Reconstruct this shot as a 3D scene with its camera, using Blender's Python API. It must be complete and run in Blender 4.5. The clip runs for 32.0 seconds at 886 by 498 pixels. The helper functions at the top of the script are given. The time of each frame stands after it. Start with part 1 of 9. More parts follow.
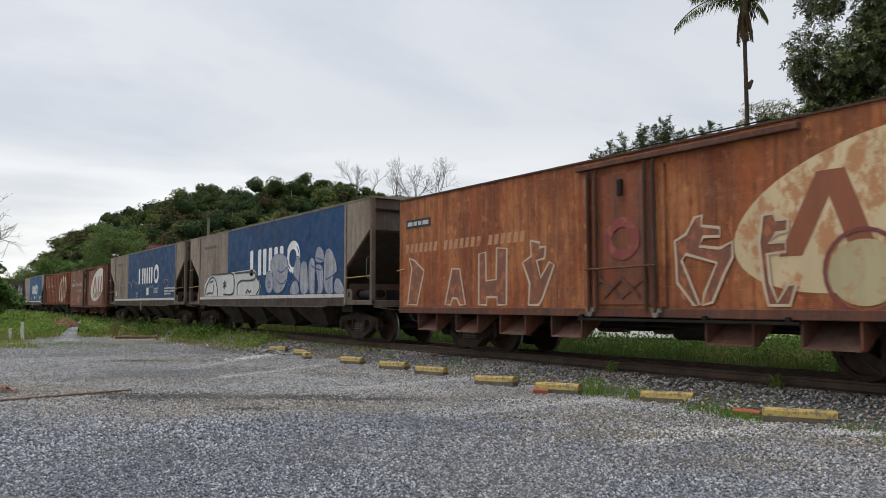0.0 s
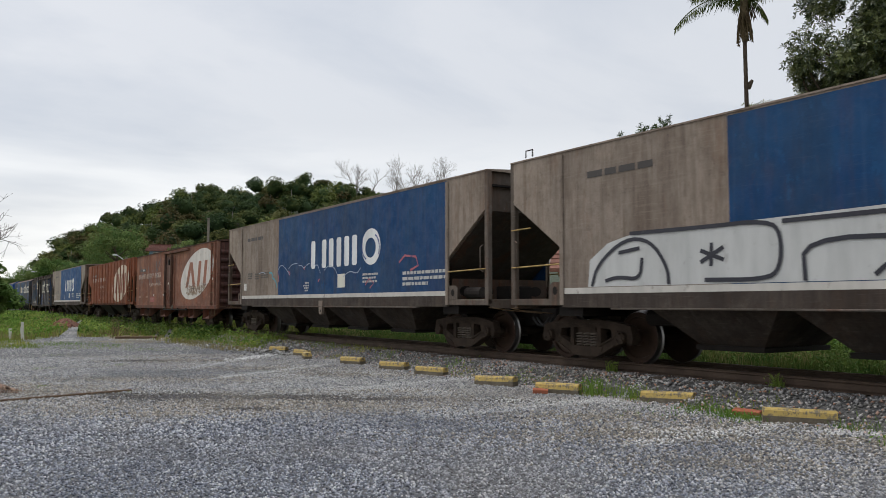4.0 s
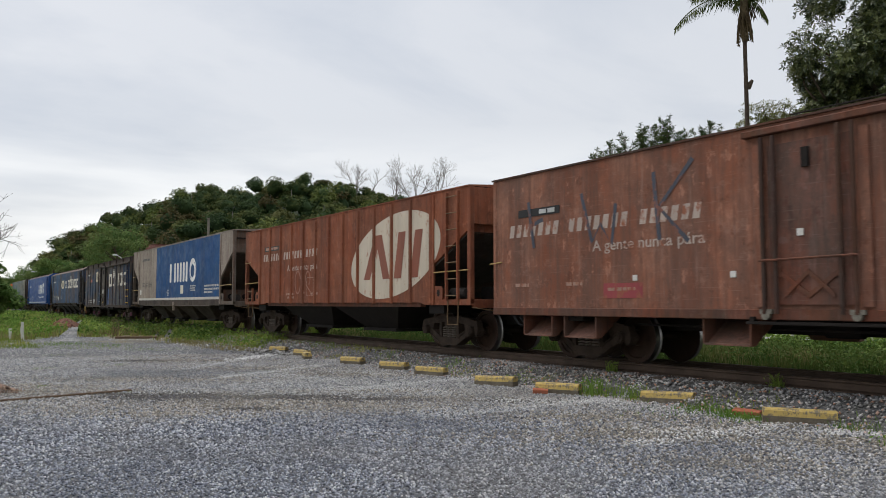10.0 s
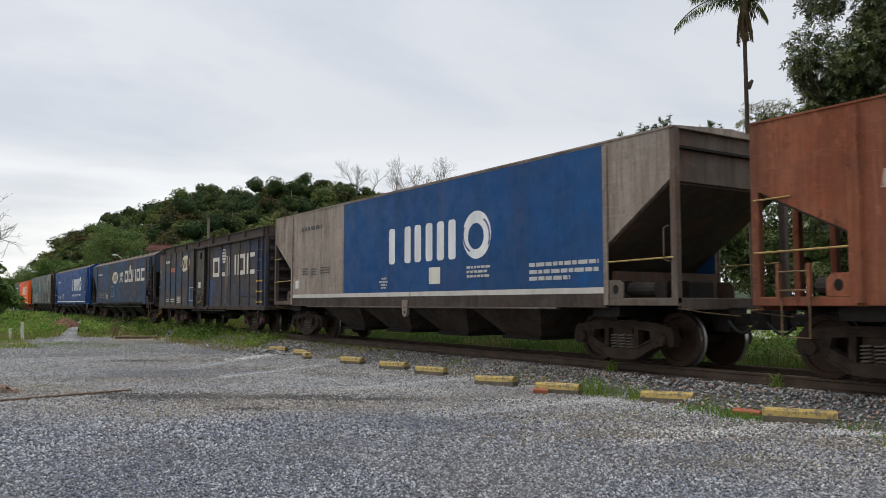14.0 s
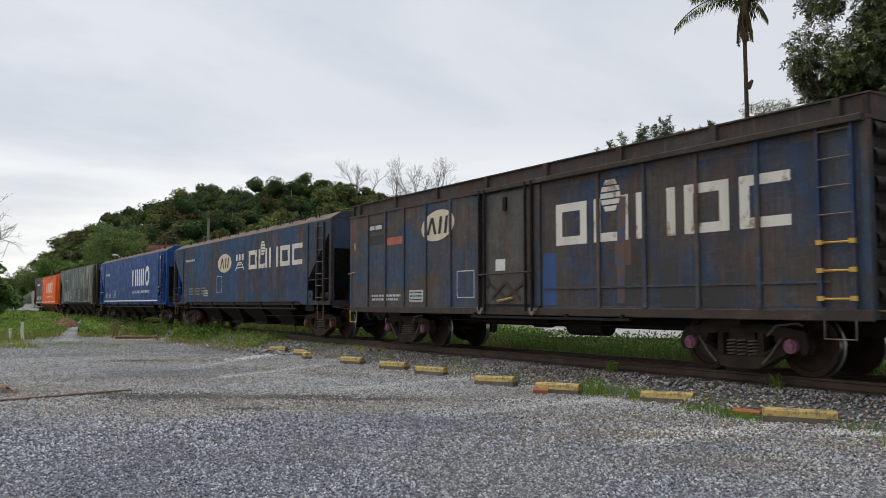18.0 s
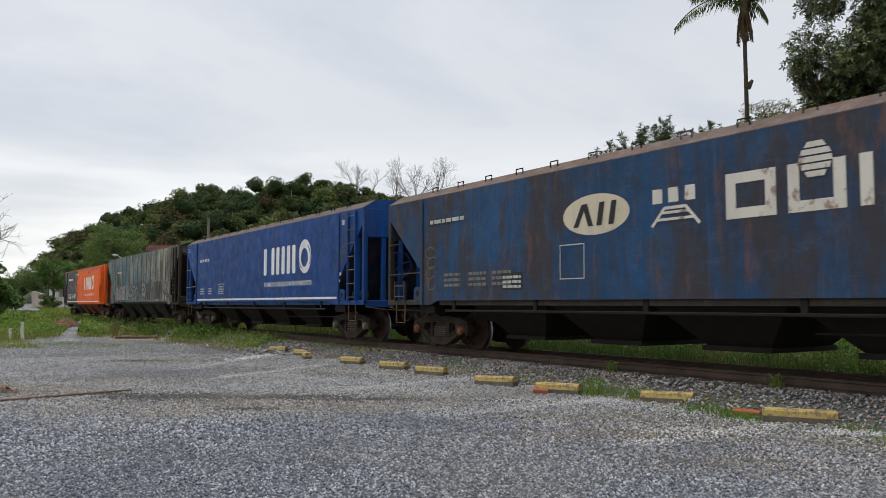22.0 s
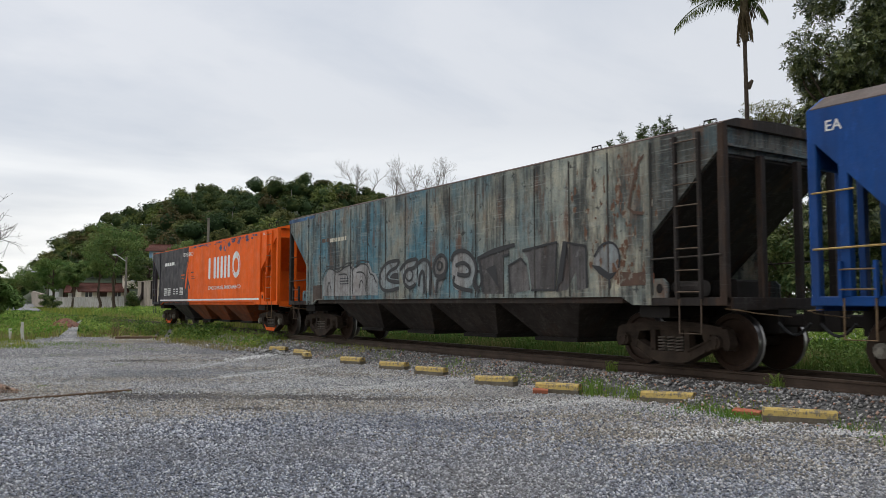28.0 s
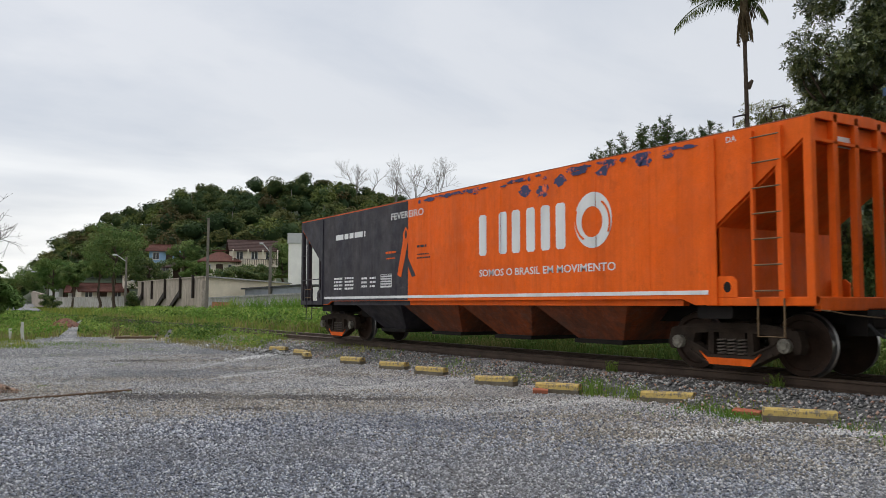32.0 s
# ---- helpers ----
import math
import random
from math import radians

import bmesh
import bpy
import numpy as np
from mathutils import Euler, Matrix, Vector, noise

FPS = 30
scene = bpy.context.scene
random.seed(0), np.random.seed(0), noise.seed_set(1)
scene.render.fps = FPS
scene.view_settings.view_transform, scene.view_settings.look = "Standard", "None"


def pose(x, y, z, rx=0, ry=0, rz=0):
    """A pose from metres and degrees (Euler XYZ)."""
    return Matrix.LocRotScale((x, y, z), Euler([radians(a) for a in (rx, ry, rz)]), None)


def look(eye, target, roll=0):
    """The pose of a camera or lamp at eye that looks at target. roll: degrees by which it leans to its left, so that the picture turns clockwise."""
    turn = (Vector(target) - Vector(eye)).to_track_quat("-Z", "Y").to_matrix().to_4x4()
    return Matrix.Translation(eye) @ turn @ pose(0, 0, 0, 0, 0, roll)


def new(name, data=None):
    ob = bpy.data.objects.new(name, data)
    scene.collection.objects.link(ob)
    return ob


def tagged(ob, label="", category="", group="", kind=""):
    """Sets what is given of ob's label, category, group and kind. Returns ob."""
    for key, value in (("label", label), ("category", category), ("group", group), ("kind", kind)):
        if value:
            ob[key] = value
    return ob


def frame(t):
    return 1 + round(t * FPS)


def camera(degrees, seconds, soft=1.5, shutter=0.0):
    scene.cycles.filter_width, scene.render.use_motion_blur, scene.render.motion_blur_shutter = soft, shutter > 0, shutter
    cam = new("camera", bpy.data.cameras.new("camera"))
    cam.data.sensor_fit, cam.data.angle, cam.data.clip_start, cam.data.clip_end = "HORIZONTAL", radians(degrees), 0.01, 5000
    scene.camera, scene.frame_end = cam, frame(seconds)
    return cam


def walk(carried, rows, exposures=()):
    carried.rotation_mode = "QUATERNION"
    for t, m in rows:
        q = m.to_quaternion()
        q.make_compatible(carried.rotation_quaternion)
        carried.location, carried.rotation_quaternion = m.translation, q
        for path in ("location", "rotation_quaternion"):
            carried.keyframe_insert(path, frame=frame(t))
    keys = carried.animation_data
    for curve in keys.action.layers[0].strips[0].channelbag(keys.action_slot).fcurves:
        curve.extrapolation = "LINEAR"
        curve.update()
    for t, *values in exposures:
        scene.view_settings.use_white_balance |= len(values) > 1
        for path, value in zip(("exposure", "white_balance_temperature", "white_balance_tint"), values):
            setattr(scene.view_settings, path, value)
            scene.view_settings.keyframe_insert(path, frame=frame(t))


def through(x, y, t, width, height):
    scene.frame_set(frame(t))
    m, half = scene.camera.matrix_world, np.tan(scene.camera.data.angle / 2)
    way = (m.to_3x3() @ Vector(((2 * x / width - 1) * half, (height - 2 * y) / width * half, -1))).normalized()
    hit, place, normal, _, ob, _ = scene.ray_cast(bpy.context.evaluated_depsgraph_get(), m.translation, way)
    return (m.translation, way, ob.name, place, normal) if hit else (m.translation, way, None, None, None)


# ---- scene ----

# ---------------------------------------------------------------- camera
cam = camera(57.81, 32.0, soft=0.4, shutter=0.2)
CAM_POSE = pose(0, 0, 1.45, 93.908, 0, 56.952)
walk(cam, [(0.0, CAM_POSE), (32.0, CAM_POSE)])

RAIL = 0.46          # top of rail above the yard
TRACK_Y = 10.7       # centre line of the track; the train runs along +x


def travelled(t):
    """Metres that the train has rolled since the start; it slows a little."""
    u = t / 32.0
    return ((((((-48.509 * u + 171.323) * u - 244.064) * u + 173.372) * u - 74.348) * u) + 179.587) * u


# ---------------------------------------------------------------- light
def make_world():
    w = bpy.data.worlds.new("overcast_sky")
    scene.world = w
    w.use_nodes = True
    nt = w.node_tree
    nt.nodes.clear()
    N, L = nt.nodes.new, nt.links.new
    out, bg = N("ShaderNodeOutputWorld"), N("ShaderNodeBackground")
    sky = N("ShaderNodeTexSky")
    sky.sky_type, sky.sun_disc = "NISHITA", False
    sky.sun_elevation, sky.sun_rotation = radians(57), radians(-110)
    sky.air_density, sky.dust_density = 1.0, 4.0
    geo = N("ShaderNodeTexCoord")
    sep = N("ShaderNodeSeparateXYZ")
    L(geo.outputs["Generated"], sep.inputs[0])
    up = N("ShaderNodeMath")
    up.operation = "ADD"
    up.inputs[1].default_value = 0.16
    L(sep.outputs["Z"], up.inputs[0])
    mx = N("ShaderNodeMath")
    mx.operation = "MAXIMUM"
    mx.inputs[1].default_value = 0.05
    L(up.outputs[0], mx.inputs[0])
    dv = N("ShaderNodeVectorMath")
    dv.operation = "DIVIDE"
    cmb = N("ShaderNodeCombineXYZ")
    for i in range(3):
        L(mx.outputs[0], cmb.inputs[i])
    L(geo.outputs["Generated"], dv.inputs[0])
    L(cmb.outputs[0], dv.inputs[1])
    mp = N("ShaderNodeMapping")
    mp.inputs["Scale"].default_value = (1.1, 0.75, 0.6)
    mp.inputs["Rotation"].default_value = (0, 0, radians(25))
    L(dv.outputs[0], mp.inputs[0])
    no = N("ShaderNodeTexNoise")
    no.inputs["Scale"].default_value, no.inputs["Detail"].default_value, no.inputs["Roughness"].default_value = 1.0, 6, 0.55
    no.inputs["Distortion"].default_value = 0.3
    L(mp.outputs[0], no.inputs["Vector"])
    ramp = N("ShaderNodeValToRGB")
    e = ramp.color_ramp.elements
    e[0].position, e[0].color = 0.40, (0.535, 0.573, 0.635, 1)
    e[1].position, e[1].color = 0.60, (0.67, 0.69, 0.725, 1)
    L(no.outputs[0], ramp.inputs[0])
    # the cloud thins out towards the horizon
    low = N("ShaderNodeMapRange")
    low.inputs["From Min"].default_value, low.inputs["From Max"].default_value = 0.02, 0.22
    low.inputs["To Min"].default_value, low.inputs["To Max"].default_value = 1.0, 0.0
    L(sep.outputs["Z"], low.inputs["Value"])
    brk = N("ShaderNodeMath")
    brk.operation = "MULTIPLY"
    L(low.outputs[0], brk.inputs[0])
    n2 = N("ShaderNodeTexNoise")
    n2.inputs["Scale"].default_value, n2.inputs["Detail"].default_value = 2.2, 4
    mp2 = N("ShaderNodeMapping")
    mp2.inputs["Scale"].default_value = (1, 1, 7)
    L(geo.outputs["Generated"], mp2.inputs[0])
    L(mp2.outputs[0], n2.inputs["Vector"])
    r2 = N("ShaderNodeMapRange")
    r2.inputs["From Min"].default_value, r2.inputs["From Max"].default_value = 0.30, 0.54
    L(n2.outputs[0], r2.inputs["Value"])
    L(r2.outputs[0], brk.inputs[1])
    m1 = N("ShaderNodeMix")
    m1.data_type = "RGBA"
    L(brk.outputs[0], m1.inputs["Factor"])
    L(ramp.outputs[0], m1.inputs["A"])
    m1.inputs["B"].default_value = (1.12, 1.12, 1.10, 1)
    # a little of the clear sky shows through
    m2 = N("ShaderNodeMix")
    m2.data_type = "RGBA"
    m2.inputs["Factor"].default_value = 0.02
    L(m1.outputs["Result"], m2.inputs["A"])
    L(sky.outputs[0], m2.inputs["B"])
    # an overcast sky is brightest overhead
    zen = N("ShaderNodeMapRange")
    zen.interpolation_type = "SMOOTHSTEP"
    zen.inputs["From Min"].default_value, zen.inputs["From Max"].default_value = 0.34, 1.0
    zen.inputs["To Min"].default_value, zen.inputs["To Max"].default_value = 1.0, 2.6
    L(sep.outputs["Z"], zen.inputs["Value"])
    L(m2.outputs["Result"], bg.inputs["Color"])
    L(zen.outputs[0], bg.inputs["Strength"])
    L(bg.outputs[0], out.inputs["Surface"])


make_world()
sun = new("sun", bpy.data.lights.new("sun", "SUN"))
sun.data.energy, sun.data.angle, sun.data.color = 1.0, radians(35), (1.0, 0.94, 0.84)
sun.matrix_world = look((-16, -6, 26), (0, 0, 0))
scene.view_settings.exposure = 0.0

# ---------------------------------------------------------------- materials


def principled(name):
    m = bpy.data.materials.new(name)
    m.use_nodes = True
    nt = m.node_tree
    b = nt.nodes["Principled BSDF"]
    return m, nt, b


def mixed(nt, fac, a, b):
    n = nt.nodes.new("ShaderNodeMix")
    n.data_type = "RGBA"
    for key, v in (("Factor", fac), ("A", a), ("B", b)):
        if isinstance(v, (tuple, list)):
            n.inputs[key].default_value = (*v[:3], 1)
        elif isinstance(v, (int, float)):
            n.inputs[key].default_value = v
        else:
            nt.links.new(v, n.inputs[key])
    return n.outputs["Result"]


def noise_of(nt, scale, lo, hi, stretch=(1, 1, 1), shift=(0, 0, 0), detail=5, rough=0.6, out=(0, 1), coord="Object"):
    tc, mp, no, mr = (nt.nodes.new("ShaderNode" + k) for k in ("TexCoord", "Mapping", "TexNoise", "MapRange"))
    mp.inputs["Scale"].default_value, mp.inputs["Location"].default_value = stretch, shift
    no.inputs["Scale"].default_value, no.inputs["Detail"].default_value, no.inputs["Roughness"].default_value = scale, detail, rough
    mr.inputs["From Min"].default_value, mr.inputs["From Max"].default_value = lo, hi
    mr.inputs["To Min"].default_value, mr.inputs["To Max"].default_value = out
    if coord == "World":
        ge = nt.nodes.new("ShaderNodeNewGeometry")
        nt.links.new(ge.outputs["Position"], mp.inputs[0])
    else:
        nt.links.new(tc.outputs[coord], mp.inputs[0])
    nt.links.new(mp.outputs[0], no.inputs["Vector"])
    nt.links.new(no.outputs[0], mr.inputs["Value"])
    return mr.outputs[0]


def bumped(nt, b, height, strength, dist):
    n = nt.nodes.new("ShaderNodeBump")
    n.inputs["Strength"].default_value, n.inputs["Distance"].default_value = strength, dist
    nt.links.new(height, n.inputs["Height"])
    nt.links.new(n.outputs[0], b.inputs["Normal"])


def island(nt, lo=0.0, hi=1.0, from_object=False):
    n = nt.nodes.new("ShaderNodeObjectInfo" if from_object else "ShaderNodeNewGeometry")
    mr = nt.nodes.new("ShaderNodeMapRange")
    mr.inputs["To Min"].default_value, mr.inputs["To Max"].default_value = lo, hi
    nt.links.new(n.outputs["Random" if from_object else "Random Per Island"], mr.inputs["Value"])
    return mr.outputs[0]


def shade(c, k):
    return tuple(min(1.0, v * k) for v in c)


MATS = {}


def grimed(nt, c, s, soot, dust, amt):
    """Fine wear on old paint: narrow runs, mottling, dusty scuffs and scratches along the sheet."""
    c = mixed(nt, noise_of(nt, 1.0, 0.50, 0.60, (15, 15, 0.7), (s[0] + 21, s[1], s[2]), 6, 0.7, out=(0, 0.55 * amt)), c, soot)
    c = mixed(nt, noise_of(nt, 1.0, 0.56, 0.66, (9, 9, 0.45), (s[0] + 25, s[1], s[2]), 7, 0.72, out=(0, 0.45 * amt)), c, dust)
    c = mixed(nt, noise_of(nt, 8.0, 0.47, 0.62, (1, 1, 0.8), (s[0] + 31, s[1], s[2]), 9, 0.75, out=(0, 0.5 * amt)), c, soot)
    c = mixed(nt, noise_of(nt, 2.6, 0.56, 0.64, (1, 1, 1.2), (s[0] + 37, s[1], s[2]), 10, 0.78, out=(0, 0.4 * amt)), c, dust)
    return mixed(nt, noise_of(nt, 1.0, 0.60, 0.68, (2.5, 2.5, 55), (s[0] + 41, s[1], s[2]), 5, 0.6, out=(0, 0.35 * amt)), c, dust)


def paint(name, col, rust=0.3, dirt=0.4, fade=0.3, seed=0, rust_col=(0.13, 0.05, 0.022), dirt_col=(0.06, 0.048, 0.038), rough=0.55, fade_col=None, wear=0.55):
    """Weathered enamel on steel: faded patches, streaks that run down, rust that breaks through, soot."""
    if name in MATS:
        return MATS[name]
    m, nt, b = principled(name)
    s = (seed * 7.3, seed * 3.1, seed * 1.7)
    fc = fade_col or tuple(0.6 * v + 0.4 * (0.3 * col[0] + 0.5 * col[1] + 0.2 * col[2]) + 0.02 for v in col)
    c = mixed(nt, noise_of(nt, 1.0, 0.44, 0.58, (1, 1, 0.7), s, 4, 0.55, out=(0, fade)), col, fc)
    c = mixed(nt, noise_of(nt, 1.0, 0.47, 0.62, (1.5, 1.5, 0.12), s, 4, 0.55, out=(0, dirt)), c, dirt_col)
    c = mixed(nt, noise_of(nt, 0.7, 0.49, 0.58, (1.3, 1.3, 1.0), (s[0] + 2, s[1], s[2]), 5, 0.6, out=(0, dirt * 0.9)), c, dirt_col)
    c = mixed(nt, noise_of(nt, 1.1, 0.52, 0.60, (1.7, 1.7, 0.26), (s[0] + 4, s[1], s[2]), 6, 0.68, out=(0, rust)), c, rust_col)
    c = mixed(nt, noise_of(nt, 1.0, 0.50, 0.62, (4.6, 4.6, 0.16), (s[0] + 6, s[1], s[2]), 4, 0.6, out=(0, rust * 0.6)), c, shade(dirt_col, 0.7))
    c = mixed(nt, noise_of(nt, 4.5, 0.585, 0.64, (1, 1, 0.6), (s[0] + 9, 0, 0), 9, 0.72, out=(0, min(1, rust * 1.1))), c, shade(rust_col, 0.6))
    c = mixed(nt, noise_of(nt, 5, 0.575, 0.62, (1, 1, 0.5), (s[0] + 13, 0, 0), 9, 0.75, out=(0, fade * 0.8)), c, shade(fc, 1.35))
    c = mixed(nt, noise_of(nt, 45, 0.35, 0.65, shift=s, out=(0, 0.25)), c, shade(col, 0.6))
    c = grimed(nt, c, s, shade(dirt_col, 0.8), tuple(0.55 * v + 0.45 * w for v, w in zip(shade(fc, 1.25), (0.20, 0.17, 0.145))), wear)
    nt.links.new(c, b.inputs["Base Color"])
    nt.links.new(noise_of(nt, 3, 0.3, 0.7, shift=s, out=(rough - 0.05, rough + 0.3)), b.inputs["Roughness"])
    b.inputs["Specular IOR Level"].default_value = 0.22
    bumped(nt, b, noise_of(nt, 1.3, 0.3, 0.7, (1, 1, 0.6), s, 3), 0.3, 0.03)
    MATS[name] = m
    return m


def weathered(name, a, b_, where=(0.45, 0.58), scale=0.55, tall=0.35, soot=(0.06, 0.048, 0.04), soot_amt=0.7, run=(0.12, 0.06, 0.035), run_amt=0.4, chip=(0.04, 0.03, 0.025), chip_amt=0.7, scratch=(0.4, 0.4, 0.38), scratch_amt=0.0, seed=0, rough=0.65, soot_at=(0.50, 0.64), fine=0.6, wear=0.85, dust=None, along=()):
    """Old paint in two tones with broad soot, thin runs down the sheet, scratches along it and chips."""
    if name in MATS:
        return MATS[name]
    m, nt, b = principled(name)
    s = (seed * 6.1, seed * 2.7, seed * 1.3)
    c = mixed(nt, noise_of(nt, scale, *where, (1, 1, tall), s, 6, 0.62), a, b_)
    for x0, x1, tone, amt in along:
        # the tone changes towards one end of the wagon
        tc, sx, mr = (nt.nodes.new(k) for k in ("ShaderNodeTexCoord", "ShaderNodeSeparateXYZ", "ShaderNodeMapRange"))
        nt.links.new(tc.outputs["Object"], sx.inputs[0])
        nt.links.new(sx.outputs[0], mr.inputs["Value"])
        mr.inputs["From Min"].default_value, mr.inputs["From Max"].default_value, mr.inputs["To Max"].default_value = x0, x1, amt
        c = mixed(nt, mr.outputs[0], c, mixed(nt, noise_of(nt, 0.9, 0.40, 0.62, (1, 1, 0.5), (s[0] + 15, s[1], s[2]), 6, 0.65), tone, shade(tone, 0.55)))
    c = mixed(nt, noise_of(nt, 1.6, 0.42, 0.62, (1, 1, 0.8), (s[0] + 1, s[1], s[2]), 6, 0.65, out=(0, 0.45)), c, shade(a, 0.62))
    c = mixed(nt, noise_of(nt, 0.9, *soot_at, (1.5, 1.5, 0.42), (s[0] + 3, s[1], s[2]), 6, 0.66, out=(0, soot_amt)), c, soot)
    c = mixed(nt, noise_of(nt, 1.0, soot_at[0] + 0.01, soot_at[1], (6.5, 6.5, 0.5), (s[0] + 5, s[1], s[2]), 5, 0.65, out=(0, soot_amt * fine)), c, shade(soot, 0.8))
    c = mixed(nt, noise_of(nt, 1.0, 0.54, 0.66, (1.9, 1.9, 0.5), (s[0] + 8, s[1], s[2]), 6, 0.7, out=(0, run_amt)), c, run)
    if scratch_amt:
        c = mixed(nt, noise_of(nt, 1.0, 0.56, 0.66, (1.2, 1.2, 30), (s[0] + 2, s[1], s[2]), 4, 0.6, out=(0, scratch_amt)), c, scratch)
    c = mixed(nt, noise_of(nt, 6.5, 0.585, 0.625, (1, 1, 0.8), (s[0] + 9, 0, 0), 8, 0.7, out=(0, chip_amt)), c, chip)
    c = mixed(nt, noise_of(nt, 40, 0.35, 0.65, shift=s, out=(0, 0.3)), c, shade(a, 0.55))
    c = grimed(nt, c, s, shade(soot, 0.8), dust or tuple(0.5 * v + 0.5 * w for v, w in zip(shade(a, 1.3), (0.17, 0.145, 0.12))), wear)
    nt.links.new(c, b.inputs["Base Color"])
    nt.links.new(noise_of(nt, 3, 0.3, 0.7, shift=s, out=(rough - 0.05, rough + 0.25)), b.inputs["Roughness"])
    b.inputs["Specular IOR Level"].default_value = 0.22
    bumped(nt, b, noise_of(nt, 1.5, 0.3, 0.7, (1, 1, 0.6), s, 4), 0.35, 0.03)
    MATS[name] = m
    return m


def worn(name, col, under, wear=0.4, seed=0, rough=0.6, grain=1.0):
    """Lettering paint that has flaked down to what lies under it."""
    if name in MATS:
        return MATS[name]
    m, nt, b = principled(name)
    s = (seed * 5.1, seed, seed * 2.2)
    c = mixed(nt, noise_of(nt, 1.6 * grain, 0.40, 0.64, (1.8, 1.8, 0.4), s, 8, out=(0, 0.5)), col, shade(col, 0.62))
    c = mixed(nt, noise_of(nt, 5.0 * grain, 0.64 - 0.16 * wear, 0.70 - 0.14 * wear, (1, 1, 0.7), s, 9, 0.72, out=(0, min(1.0, wear * 1.6))), c, under)
    nt.links.new(c, b.inputs["Base Color"])
    b.inputs["Roughness"].default_value = rough
    MATS[name] = m
    return m


def plain(name, col, rough=0.7, metal=0.0, var=0.3, scale=6.0, bump=0.0, by_object=False, world=True):
    if name in MATS:
        return MATS[name]
    m, nt, b = principled(name)
    co = "World" if world else "Object"
    c = mixed(nt, noise_of(nt, scale, 0.3, 0.72, coord=co, out=(0, 1)), shade(col, 1 + var * 0.6), shade(col, 1 - var))
    c = mixed(nt, noise_of(nt, scale * 9, 0.35, 0.7, coord=co, out=(0, 0.45)), c, shade(col, 1 - var * 0.8))
    if by_object:
        c = mixed(nt, island(nt, 0, 0.5, True), c, shade(col, 0.65))
    nt.links.new(c, b.inputs["Base Color"])
    b.inputs["Roughness"].default_value, b.inputs["Metallic"].default_value = rough, metal
    b.inputs["Specular IOR Level"].default_value = 0.5 if rough < 0.4 else 0.22
    if bump:
        bumped(nt, b, noise_of(nt, scale * 5, 0.3, 0.7, coord=co), 0.6, bump)
    MATS[name] = m
    return m


def leafy(name, a, b_, scale=0.15, gloss=0.45, through=0.25, spec=0.12):
    if name in MATS:
        return MATS[name]
    m, nt, b = principled(name)
    c = mixed(nt, noise_of(nt, scale, 0.42, 0.60, coord="World", detail=3), a, b_)
    c = mixed(nt, island(nt, 0, 0.6), c, shade(a, 0.5))
    c = mixed(nt, noise_of(nt, scale * 12, 0.58, 0.75, coord="World", out=(0, 0.5)), c, (b_[0] * 1.6, b_[1] * 1.25, b_[2] * 0.8))
    nt.links.new(c, b.inputs["Base Color"])
    b.inputs["Roughness"].default_value = gloss + 0.25
    b.inputs["Specular IOR Level"].default_value = spec
    tr = nt.nodes.new("ShaderNodeBsdfTranslucent")
    nt.links.new(c, tr.inputs["Color"])
    ms = nt.nodes.new("ShaderNodeMixShader")
    ms.inputs[0].default_value = through
    nt.links.new(b.outputs[0], ms.inputs[1])
    nt.links.new(tr.outputs[0], ms.inputs[2])
    nt.links.new(ms.outputs[0], nt.nodes["Material Output"].inputs["Surface"])
    MATS[name] = m
    return m


def stony(name, cols, rough=0.85, from_object=False):
    """Loose stones: every stone has a tone of its own."""
    if name in MATS:
        return MATS[name]
    m, nt, b = principled(name)
    r = nt.nodes.new("ShaderNodeValToRGB")
    r.color_ramp.interpolation = "LINEAR"
    while len(r.color_ramp.elements) < len(cols):
        r.color_ramp.elements.new(0.5)
    for i, (p, c) in enumerate(cols):
        r.color_ramp.elements[i].position, r.color_ramp.elements[i].color = p, (*c, 1)
    nt.links.new(island(nt, 0, 1, from_object), r.inputs[0])
    c = mixed(nt, noise_of(nt, 60, 0.35, 0.7, coord="World", out=(0, 0.35)), r.outputs[0], (0.10, 0.10, 0.10))
    c = mixed(nt, noise_of(nt, 0.42, 0.48, 0.64, coord="World", out=(0, 0.35)), c, (0.20, 0.175, 0.14))
    c = mixed(nt, noise_of(nt, 0.3, 0.50, 0.64, shift=(3, 7, 0), coord="World", out=(0, 0.45)), c, (0.075, 0.085, 0.11))
    nt.links.new(c, b.inputs["Base Color"])
    b.inputs["Roughness"].default_value = rough
    MATS[name] = m
    return m


